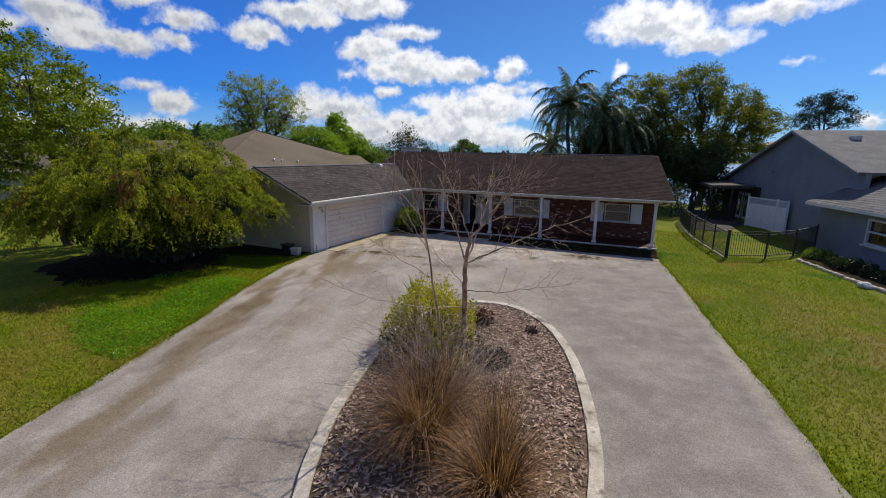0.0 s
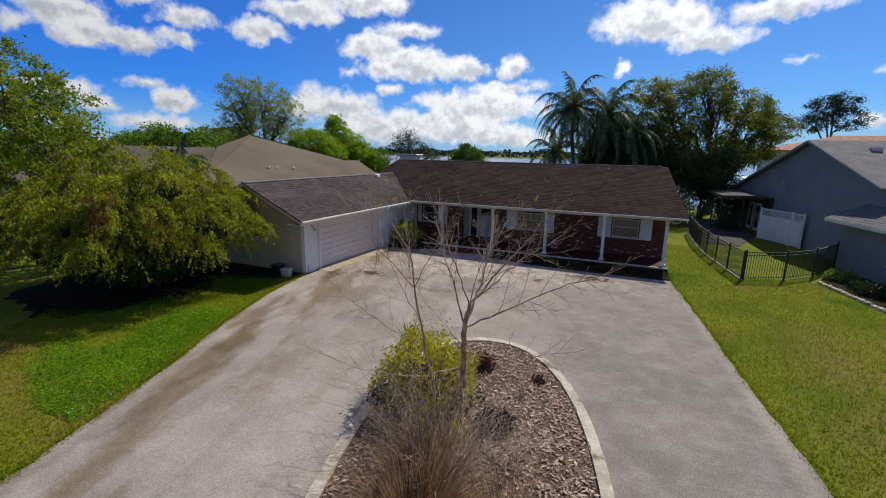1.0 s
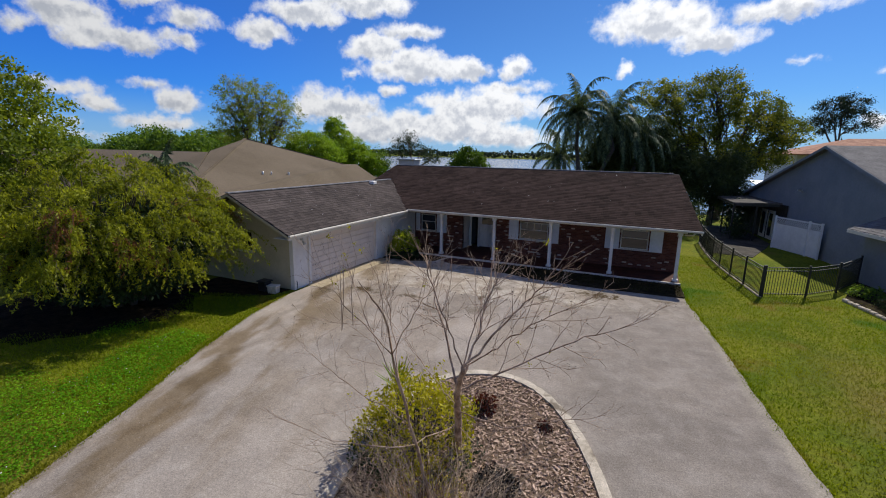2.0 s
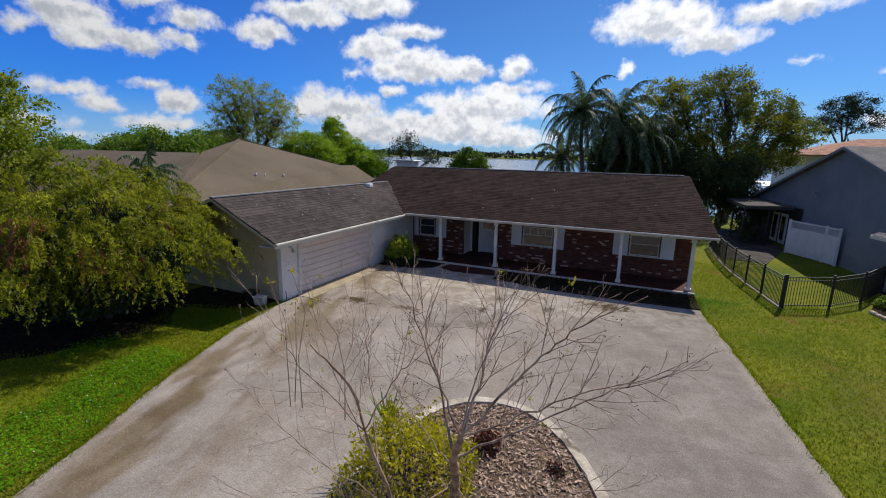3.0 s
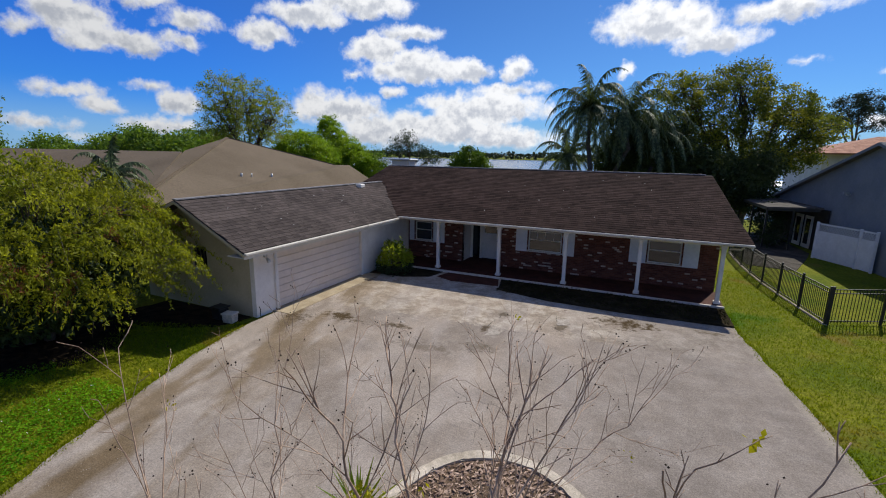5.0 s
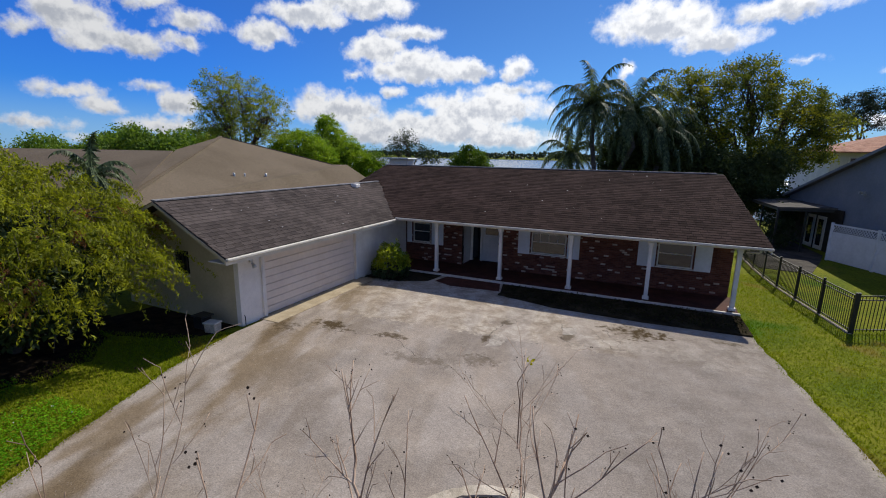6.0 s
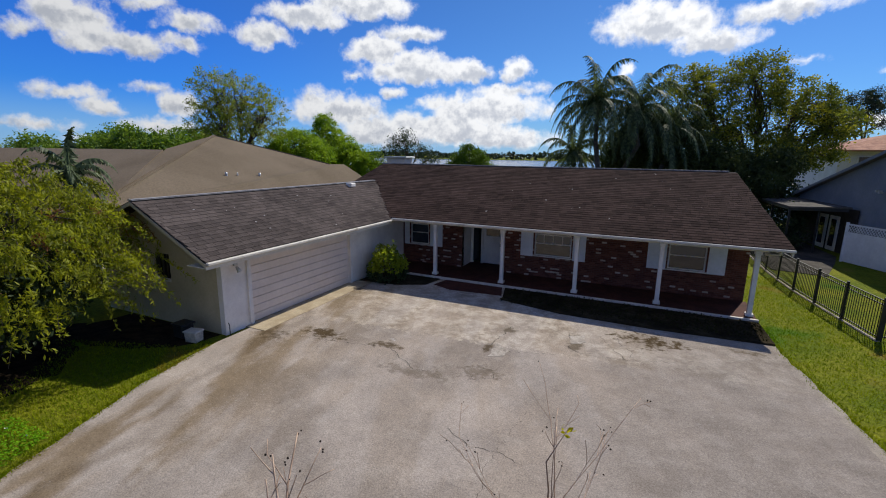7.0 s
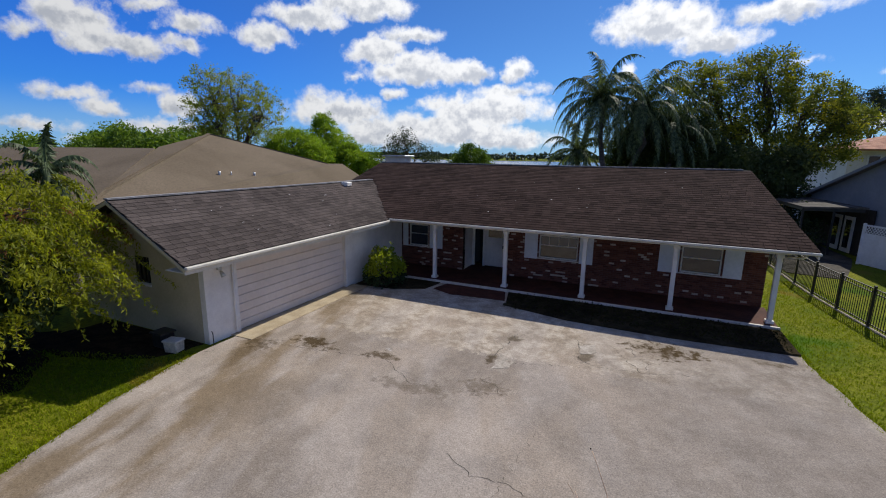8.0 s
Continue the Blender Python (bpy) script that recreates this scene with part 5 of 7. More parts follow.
def vinyl_run(a, b, z1=2.0, first=True):
    a, b = Vector(a), Vector(b)
    n = max(2, int((b - a).length / 0.16))
    for i in range(n):
        p, q = a.lerp(b, i / n), a.lerp(b, (i + 0.96) / n)
        part("board", beam_between(bmesh.new(), (p.x, p.y, 0.86), (q.x, q.y, 0.86), 0.03, 1.64), M["vinyl"], screen)
    lat = bmesh.new()
    m = int((b - a).length / 0.15)
    for i in range(m):
        p = a.lerp(b, i / m)
        for s in (-1, 1):
            k = min(max(i / m + s * 0.28 / (b - a).length, 0), 1)
            q = a.lerp(b, k)
            beam_between(lat, (p.x, p.y, 1.70), (q.x, q.y, z1 - 0.08), 0.012, 0.03)
    part("lattice", lat, M["vinyl"], screen)
    part("rail", beam_between(bmesh.new(), (a.x, a.y, z1 - 0.04), (b.x, b.y, z1 - 0.04), 0.07, 0.08), M["vinyl"], screen)
    for p in ((a, b) if first else (b,)):
        part("post", one_box(p.x - 0.06, p.x + 0.06, p.y - 0.06, p.y + 0.06, 0, z1 + 0.06, 0.01), M["vinyl"], screen)


vinyl_run((12.4, 13.1, 0), (13.62, 10.75, 0), 2.12)
vinyl_run((13.62, 10.75, 0), (14.0, 9.9, 0), 2.12, False)

# black aluminium fence
fence = thing("metal_fence", (9.3, -0.5, 0), "black aluminium picket fence round the side garden", "fence")


def fence_run(points, height=1.32):
    for a, b in zip(points, points[1:]):
        a, b = Vector((*a, 0)), Vector((*b, 0))
        for z in (0.14, height - 0.16, height - 0.02):
            part("rail", beam_between(bmesh.new(), (a.x, a.y, z), (b.x, b.y, z), 0.028, 0.032), M["black"], fence)
        n = int((b - a).length / 0.115)
        for i in range(1, n):
            p = a.lerp(b, i / n)
            ob = new("picket", PICKET)
            ob.parent = fence
            ob.matrix_parent_inverse = Matrix.Translation(-Vector(fence.location))
            ob.location = (p.x, p.y, 0)
    for x, y in points:
        bm = bmesh.new()
        box(bm, x - 0.035, x + 0.035, y - 0.035, y + 0.035, -0.02, height + 0.06)
        box(bm, x - 0.045, x + 0.045, y - 0.045, y + 0.045, height + 0.06, height + 0.085, 0.01)
        part("post", bm, M["black"], fence)


FENCE_LINE = [(9.3, -0.5), (8.98, 1.4), (8.68, 3.2), (8.42, 5.0), (8.25, 6.8), (8.15, 8.7), (8.1, 10.6), (8.1, 12.6)]
PICKET = bm_mesh("picket", one_box(-0.009, 0.009, -0.009, 0.009, 0.06, 1.31), M["black"])
fence_run(FENCE_LINE)
fence_run([(9.38, -0.46), (11.1, 0.35), (12.6, 1.9), (14.1, 4.3)])

strip = slab(bmesh.new(), [(x - 0.07, y - 0.05) for x, y in FENCE_LINE] + [(x + 0.05, y - 0.05) for x, y in FENCE_LINE[::-1]], -0.05, 0.035)
structure("trim", bm_mesh("trim", strip, M["patch"]), "narrow concrete mowing strip under the metal fence", "edging")

# villa by the lake, with a tiled roof
villa = thing("house", (27, 46, -1.2), "distant cream villa with terracotta tile roof", "house")
part("wall", one_box(19.0, 36, 39, 53, -1.9, 6.4), M["stucco_cream"], villa)
part("roof", plate(bmesh.new(), [(18.1, 38, 6.45), (37, 38, 6.45), (31, 45, 8.3), (25, 45, 8.3)], 0.15), M["terracotta"], villa, "hipped terracotta tile roof")
part("roof", plate(bmesh.new(), [(18.1, 38, 6.45), (25, 45, 8.3), (18.1, 54, 6.45)], 0.15), M["terracotta"], villa, "hipped terracotta tile roof")
for x in (20.4, 23.5, 27):
    win = part("window", one_box(x, x + 1.0, 38.9, 38.99, 4.6, 5.9), M["paint"], villa)
    part("pane", one_box(x + 0.12, x + 0.88, 38.85, 38.9, 4.7, 5.8), M["pane"], win)

# dock
dock = thing("dock", (18, 58, -1.4), "grey wooden boat dock with posts and a low roof", "dock")
for i in range(6):
    for j in range(2):
        x, y = 15.5 + i * 1.1, 56 + j * 5
        part("post", one_box(x - 0.1, x + 0.1, y - 0.1, y + 0.1, -3.5, 1.2), M["pale_bark"], dock)
part("deck", one_box(15.2, 21.4, 55.6, 61.4, -0.9, -0.7), M["pale_bark"], dock)
part("rail", one_box(15.2, 21.4, 55.62, 55.72, 0.2, 0.32), M["pale_bark"], dock)
bm = bmesh.new()
plate(bm, [(18.6, 55.4, 2.2), (22, 55.4, 2.2), (22, 61.5, 2.6), (18.6, 61.5, 2.6)], 0.15)
part("roof", bm, M["galv"], dock)


# ---- trees, palms and shrubs ----
def clustered(rng, blobs, clusters, per_cluster, spread, shell=0.55):
    """Leaf places in clumps within ellipsoids (x, y, z, rx, ry, rz); more towards the outside."""
    blobs = np.asarray(blobs, float)
    vol = blobs[:, 3] * blobs[:, 4] * blobs[:, 5]
    pick = rng.choice(len(blobs), size=clusters, p=vol ** 0.75 / (vol ** 0.75).sum())
    d = rng.normal(size=(clusters, 3))
    d /= np.linalg.norm(d, axis=1)[:, None]
    r = shell + (1 - shell) * rng.random(clusters) ** 0.6
    r *= rng.uniform(0.82, 1.08, clusters)
    c = blobs[pick, :3] + d * r[:, None] * blobs[pick, 3:]
    size = spread * rng.uniform(0.6, 1.3, (clusters, 1, 1))
    pts = c[:, None] + rng.normal(size=(clusters, per_cluster, 3)) * size * np.array([1, 1, 0.7])
    return c, pts.reshape(-1, 3)


def limb(rng, a, b, r0, r1, n=6, sag=0.25):
    a, b = np.asarray(a, float), np.asarray(b, float)
    k = np.linspace(0, 1, n)[:, None]
    pts = a + (b - a) * k
    reach = np.linalg.norm(b - a)
    pts[:, 2] += (np.sin(k[:, 0] * np.pi) * sag * reach * 0.35)
    pts[1:-1] += rng.normal(size=(n - 2, 3)) * reach * 0.035
    return pts, np.linspace(r0, r1, n)


def tree(base, fork, blobs, clusters, per_cluster, spread, leaf, mat, label, category="tree", name="tree", trunk_r=0.2, limbs=30, seed=1, ratio=0.5,
         shell=0.5, droop=None, bark="bark", second=None):
    rng = np.random.default_rng(seed)
    ob = thing(name, base, label, category)
    centres, pts = clustered(rng, blobs, clusters, per_cluster, spread, shell)
    base, fork = np.asarray(base, float), np.asarray(fork, float)
    lines = [limb(rng, base - np.array([0, 0, 0.1]), fork, trunk_r * 1.25, trunk_r * 0.8, 7, 0.0)]
    main = []
    for b in np.asarray(blobs, float):
        l = limb(rng, fork - np.array([0, 0, rng.uniform(0, 0.15) * (fork[2] - base[2])]), b[:3], trunk_r * 0.6, trunk_r * 0.2, 6, 0.1)
        lines.append(l)
        main.append(l[0])
    for c in centres[rng.permutation(len(centres))[:limbs]]:
        m = main[int(np.argmin([np.linalg.norm(l - c, axis=1).min() for l in main]))]
        start = m[int(rng.integers(2, len(m)))]
        lines.append(limb(rng, start, c, trunk_r * 0.2, trunk_r * 0.05, 5, 0.12))
    part("trunk", tube_mesh("trunk", lines, M[bark], 7), M[bark], ob)
    order = rng.permutation(len(centres))
    groups = pts.reshape(len(centres), -1, 3)[order]
    cut = int(len(centres) * (1 - (second[1] if second else 0)))
    part("crown", quads_mesh("crown", leaf_quads(rng, groups[:cut].reshape(-1, 3), leaf, ratio, droop), M[mat]), M[mat], ob, kind="")
    if second:
        part("crown", quads_mesh("crown", leaf_quads(rng, groups[cut:].reshape(-1, 3), leaf, ratio, droop), M[second[0]]), M[second[0]], ob, "yellowed leaves in the crown")
    return ob


def palm(base, height, fronds, length, seed, label):
    rng = np.random.default_rng(seed)
    ob = thing("palm_tree", base, label, "palm tree")
    base = np.asarray(base, float)
    top = base + np.array([rng.uniform(-0.3, 0.3), rng.uniform(-0.3, 0.3), height])
    pts, rad = limb(rng, base - np.array([0, 0, 0.1]), top, 0.24, 0.14, 8, 0.0)
    part("trunk", tube_mesh("trunk", [(pts, rad)], M["palm_bark"], 9), M["palm_bark"], ob)
    for i in range(fronds):
        az = i * 2.4 + rng.uniform(-0.2, 0.2)
        lift = 1.4 - 2.2 * (i / fronds) + rng.uniform(-0.15, 0.15)
        n = 14
        p, d = top.copy(), np.array([math.cos(az) * math.cos(lift), math.sin(az) * math.cos(lift), math.sin(lift)])
        rach = [p.copy()]
        for k in range(n):
            d = d + np.array([0, 0, -0.08 - 0.019 * k])
            d /= np.linalg.norm(d)
            p = p + d * length / n
            rach.append(p.copy())
        rach = np.array(rach)
        quads = []
        for k in range(1, len(rach)):
            for half in range(3):
                at = rach[k - 1] + (rach[k] - rach[k - 1]) * (half / 3)
                t = rach[k] - rach[k - 1]
                t /= np.linalg.norm(t)
                side = np.cross(t, (0, 0, 1.0))
                side /= np.linalg.norm(side) + 1e-9
                for s in (-1, 1):
                    l = length * 0.19 * math.sin(min(1, (k + 1.2) / len(rach)) * math.pi * 0.86 + 0.25) * rng.uniform(0.8, 1.15)
                    o = side * s * rng.uniform(0.3, 0.9) + t * rng.uniform(0.2, 0.8) + np.array([0, 0, -0.6 - rng.uniform(0, 0.7)])
                    o /= np.linalg.norm(o)
                    m = at + (side * s * 0.5 + t * 0.4) * l * 0.4
                    e = m + o * l * 0.75
                    w = t * rng.uniform(0.025, 0.06)
                    quads.append([at - w * 0.6, at + w * 0.6, m + w, m - w])
                    quads.append([m - w, m + w, e + w * 0.15, e - w * 0.15])
        fr = part("frond", quads_mesh("frond", quads, M["leaf_palm"]), M["leaf_palm"], ob)
        part("rachis", tube_mesh("rachis", [(rach, np.linspace(0.03, 0.006, len(rach)))], M["leaf_palm"], 4), M["leaf_palm"], fr)
    return ob


# weeping bush beside the drive: arching boughs hung with strands
def weeping_bush():
    rng = np.random.default_rng(44)
    ob = thing("weeping_shrub", (-13.3, -13.2, 0), "large weeping yellow-green shrub sweeping down to the lawn", "shrub")
    c0 = np.array([-13.3, -13.2, 0.0])
    lines, spots, tips = [], [], []
    for k in range(7):
        a = k * 0.9
        foot = c0 + np.array([math.cos(a) * 0.5, math.sin(a) * 0.5, -0.1])
        lines.append(limb(rng, foot, c0 + np.array([math.cos(a) * 1.8, math.sin(a) * 1.5, 3.4 + rng.uniform(-0.5, 0.8)]), 0.14, 0.06, 6, 0.1))
    # sprays: fans of arching strands on lumpy boughs, with dark gaps between them
    boughs = [(0, 0, 3.35, 3.0, 2.6, 2.0), (2.1, -0.6, 2.75, 2.3, 2.1, 1.7), (-2.4, 0.2, 2.9, 2.3, 2.2, 1.8), (0.6, -1.8, 2.5, 2.5, 1.9, 1.5), (-1.4, -1.7, 2.7, 2.2, 1.8, 1.5),
              (3.0, 0.6, 2.3, 1.3, 1.6, 1.3), (0.4, 1.6, 2.9, 2.6, 1.9, 1.8), (1.5, -2.3, 2.3, 1.9, 1.4, 1.4), (-0.5, -2.8, 2.2, 2.0, 1.3, 1.3), (-2.6, -2.2, 2.2, 1.9, 1.4, 1.3)]
    for k in range(620):
        bx, by, bz, rx, ry, rz = boughs[int(rng.integers(0, len(boughs)))]
        d = rng.normal(size=3)
        d /= np.linalg.norm(d)
        d[2] = abs(d[2]) if rng.random() < 0.84 else -abs(d[2]) * 0.4
        q = rng.uniform(0.8, 1.16)
        start = c0 + np.array([bx + d[0] * rx * q, by + d[1] * ry * q, bz + d[2] * rz * q])
        flat_way = d * np.array([1, 1, 0])
        flat_way /= np.linalg.norm(flat_way) + 1e-6
        russet = rng.random() < 0.05 and start[2] < 4.2
        size = rng.uniform(0.5, 1.6)
        for j in range(int(rng.integers(5, 11))):
            a = rng.normal() * 0.55
            out = np.array([flat_way[0] * math.cos(a) - flat_way[1] * math.sin(a), flat_way[0] * math.sin(a) + flat_way[1] * math.cos(a), 0])
            hang = size * rng.uniform(0.5, 1.15)
            n = 6
            t = np.linspace(0, 1, n)[:, None]
            lift = rng.uniform(0.05, 0.55)
            pts = start + rng.normal(size=3) * 0.07 + out * t * hang * rng.uniform(0.55, 1.0) + np.array([0, 0, 1.0]) * (lift * t - (0.55 + lift) * t ** 2.0) * hang
            pts[:, 2] = np.maximum(pts[:, 2], 0.35)
            if j % 5 == 0:
                lines.append((pts, np.linspace(0.010, 0.003, n)))
            m = int(40 * hang)
            kk = rng.random(m)
            on = np.stack([np.interp(kk, t[:, 0], pts[:, i]) for i in range(3)], 1) + rng.normal(size=(m, 3)) * 0.035
            (tips if russet else spots).append(on)
    for k in range(60):
        a, q = rng.uniform(0, 2 * np.pi), rng.uniform(0.3, 0.85)
        end = c0 + np.array([math.cos(a) * q * 4.6, math.sin(a) * q * 3.6, 1.6 + 3.4 * math.sqrt(1 - q * q)])
        lines.append(limb(rng, c0 + np.array([math.cos(a), math.sin(a), 2.2]), end, 0.05, 0.012, 5, 0.25))
    # dark inner leaves carry the shade inside the shrub in their colour
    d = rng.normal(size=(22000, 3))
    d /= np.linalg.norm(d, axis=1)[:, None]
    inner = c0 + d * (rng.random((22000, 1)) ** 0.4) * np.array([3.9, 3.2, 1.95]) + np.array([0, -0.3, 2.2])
    part("stem", tube_mesh("stem", lines, M["bark"], 5), M["bark"], ob, kind="stuff")
    part("foliage", quads_mesh("foliage", leaf_quads(rng, np.concatenate(spots), 0.125, 0.30, (0, 0, -0.55)), M["leaf_weeping"]), M["leaf_weeping"], ob)
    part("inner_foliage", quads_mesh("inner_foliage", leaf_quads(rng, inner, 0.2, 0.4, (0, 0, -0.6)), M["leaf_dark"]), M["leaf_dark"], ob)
    part("russet_spray", quads_mesh("russet_spray", leaf_quads(rng, np.concatenate(tips), 0.12, 0.24, (0, 0, -0.9)), M["leaf_tip"]), M["leaf_tip"], ob, "russet dying leaf sprays", "stuff")


weeping_bush()
tree((-20.5, -13.2, 0), (-20.3, -13.2, 3.0), [(-20.5, -13.5, 6.6, 3.2, 3.0, 2.3), (-17.6, -13.6, 5.2, 2.4, 2.2, 1.6), (-22.5, -13, 8.2, 3.0, 2.6, 2.2), (-18.6, -12.0, 4.0, 2.6, 2.2, 1.6), (-23, -15, 4.6, 3, 2.4, 2.2)],
     560, 64, 0.21, 0.17, "leaf_left", "leafy green tree behind the weeping shrub", seed=51, limbs=70, trunk_r=0.2)
tree((-18.2, -13.4, 0), (-17.8, -13.2, 1.5), [(-18.0, -13.2, 2.6, 2.0, 1.6, 0.9)], 80, 30, 0.25, 0.12, "leaf_mid", "small multi-stemmed tree at the lawn's edge", seed=52, limbs=30, trunk_r=0.07)
# behind the left-hand house
tree((-41.5, 20.5, 0), (-41.5, 20.5, 4.5), [(-43.6, 20.2, 11.6, 3.4, 3.4, 3.4), (-40.2, 20.8, 11.0, 3.0, 3.4, 3.2), (-45.0, 20, 8.6, 2.6, 3.4, 3.0), (-37.6, 21.2, 9.4, 2.4, 3, 3.0), (-41.5, 20.5, 7.6, 4.2, 3.4, 2.6)],
     720, 34, 0.26, 0.20, "leaf_spring", "tall thinly leafed tree with many upright limbs", seed=53, limbs=260, trunk_r=0.24, shell=0.45, second=("leaf_spire", 0.5))
tree((-38.0, 26.5, 0), (-38.0, 26.5, 3.0), [(-38.5, 26.5, 6.2, 3.6, 3.0, 2.4), (-35.8, 27, 5.2, 2.4, 2.6, 2.2)], 620, 56, 0.24, 0.20, "leaf_cone", "rounded bright green tree behind the tan roof", seed=54, limbs=60)
tree((-39.5, 35, 0), (-39.5, 35, 3.5), [(-40.6, 35, 9.6, 1.5, 1.5, 1.7), (-40.2, 35, 7.6, 2.7, 2.4, 2.2), (-39.0, 35, 5.6, 4.0, 3.0, 2.6), (-36.2, 35.3, 4.4, 3.0, 2.6, 2.4), (-33.8, 35.6, 3.4, 2.2, 2.2, 1.8)], 1100, 60, 0.22, 0.20, "leaf_cone", "bright green cone-shaped tree", seed=55, limbs=60)
tree((-34.2, 37, -0.6), (-34.2, 37, 2.0), [(-34.0, 37, 3.9, 2.2, 2.2, 2.6)], 110, 30, 0.4, 0.22, "leaf_mid", "dark green tree at the garden's end", seed=56)
for i, (x, y, h, w) in enumerate(((-66, 20, 8.2, 6), (-57, 17, 8.6, 5), (-49, 13, 8.3, 4.5), (-75, 8, 8.2, 6), (-84, -4, 8.4, 7), (-60, 30, 9.0, 7), (-43, 12.5, 7.4, 3.6), (-70, 14, 7.6, 5), (-53, 22, 8.8, 5))):
    tree((x, y, 0), (x, y, h * 0.4), [(x, y, h * 0.62, w * 0.7, w * 0.6, h * 0.36), (x + w * 0.5, y, h * 0.5, w * 0.5, w * 0.5, h * 0.34), (x - w * 0.5, y, h * 0.52, w * 0.5, w * 0.5, h * 0.36)],
         360, 34, 0.42, 0.36, "leaf_mid", "broad green tree beyond the neighbouring roofs", seed=60 + i, limbs=30)
palm((-17.2, -8.2, 0), 4.6, 22, 1.9, 86, "small windblown palm beside the gable")
# lakeside
tree((-29.3, 40, -1.2), (-29.3, 40, 3.2), [(-30.4, 40, 7.4, 2.2, 2, 1.7), (-28.0, 40, 6.2, 1.9, 2, 1.3), (-32.3, 40, 5.8, 1.8, 2, 1.5), (-26.2, 40, 4.9, 1.7, 2, 1.0)], 170, 26, 0.34, 0.22, "leaf_dark", "dark open-crowned tree by the lake", seed=71, limbs=80, shell=0.3)
tree((-16.2, 30, -0.4), (-16.2, 30, 2.4), [(-16.2, 30, 4.6, 2.1, 2, 2.0), (-15.0, 30, 4.0, 1.4, 1.5, 1.4), (-17.6, 30, 4.0, 1.3, 1.5, 1.5)], 330, 46, 0.24, 0.22, "leaf_round", "dense round green tree behind the roof", seed=72)
# oak group behind the right end of the house
tree((10.6, 27, -0.1), (10.4, 27, 4.2), [(5.0, 26, 11.2, 2.8, 2.6, 1.7), (9.4, 27.5, 11.6, 3.0, 3, 2.1), (12.6, 27, 9.6, 3.0, 3, 2.0), (7.2, 26.5, 8.8, 3.0, 3, 1.9), (14.6, 26.6, 8.0, 2.2, 2.5, 1.7), (9.0, 26.5, 6.4, 4.2, 3, 1.9), (4.2, 26, 8.2, 2.4, 2.5, 1.7), (13, 26, 6.2, 2.8, 2.6, 1.6)],
     860, 66, 0.30, 0.20, "leaf_oak", "large spreading oak with olive and golden leaves", seed=73, limbs=200, trunk_r=0.36, shell=0.4, second=("leaf_oak_gold", 0.17))
tree((9.6, 22.5, 0), (9.6, 22.5, 1.8), [(9.6, 22.4, 3.4, 2.6, 2, 1.7), (7.6, 22.5, 4.6, 2.2, 2, 1.6), (11.0, 23, 5.2, 1.3, 2, 1.0)], 620, 44, 0.36, 0.24, "leaf_under", "dark shaded understorey tree", seed=74, limbs=50)
tree((2.0, 21, 0), (2.0, 21, 3.0), [(2.0, 21, 6.4, 2.2, 2, 2.6), (4.4, 22, 6.0, 2.2, 2, 2.4), (0.2, 21.5, 5.4, 1.6, 1.6, 2.2)], 760, 56, 0.34, 0.22, "leaf_under", "dark evergreen behind the ridge", seed=75, limbs=50)
# dark leaves added here to deepen the shade behind the metal fence
tree((10.9, 19, 0), (10.9, 19, 0.9), [(10.9, 18.5, 1.6, 0.9, 2.2, 1.2), (10.6, 16, 1.1, 0.8, 1.4, 0.9)], 140, 30, 0.26, 0.16, "leaf_dark", "dark shrubs before the patio, added to deepen the shade", "shrub", "shrub", seed=78, trunk_r=0.05)
tree((7.6, 15.5, 0), (7.6, 15.5, 0.8), [(7.5, 15.4, 1.5, 1.2, 1.8, 1.0), (7.2, 18.5, 1.8, 1.3, 1.8, 1.3)], 150, 30, 0.26, 0.15, "leaf_dark", "dark shrubbery at the side of the house", "shrub", "shrub", seed=76, trunk_r=0.06)
tree((38, 94, -1.4), (38, 94, 9), [(36.5, 94, 15.6, 4.2, 4, 2.6), (40.5, 94, 13.6, 4, 4, 2.4), (34.5, 94, 12.6, 3, 3, 1.8), (39, 94, 17, 3, 3, 1.8)], 300, 30, 0.45, 0.5, "leaf_pine", "tall dark pine across the water", seed=77, limbs=60, trunk_r=0.35, ratio=0.25)
palm((-1.6, 17.2, 0), 9.3, 40, 4.4, 81, "queen palm with drooping feathery fronds")
palm((0.8, 18.6, 0), 8.9, 38, 4.6, 82, "dark queen palm in the palm group")
palm((2.9, 20.2, 0), 7.6, 32, 4.4, 84, "dark palm at the edge of the palm group")
palm((-3.2, 19.6, 0), 5.8, 24, 3.6, 83, "shorter slim palm of the palm group")

# far shore
def far_woods():
    rng = np.random.default_rng(90)
    pts = []
    x = -1500.0
    while x < 900:
        h = 9 + 4 * noise.noise(Vector((x * 0.012, 0, 3))) + rng.uniform(-2, 4) * (rng.random() < 0.3)
        w = rng.uniform(6, 13)
        n = 26
        pts.append(np.stack([x + rng.normal(size=n) * w * 0.5, 705 + rng.uniform(-8, 12, n), -1.0 + h * np.sqrt(rng.random(n))], 1))
        x += rng.uniform(3.5, 7)
    p = np.concatenate(pts)
    q = leaf_quads(rng, p, 5.2, 0.75)
    ob = new("far_woods", quads_mesh("far_woods", q, M["far_leaf"]))
    tagged(ob, "low dark line of woods on the far shore", "woods", "", "stuff")


far_woods()


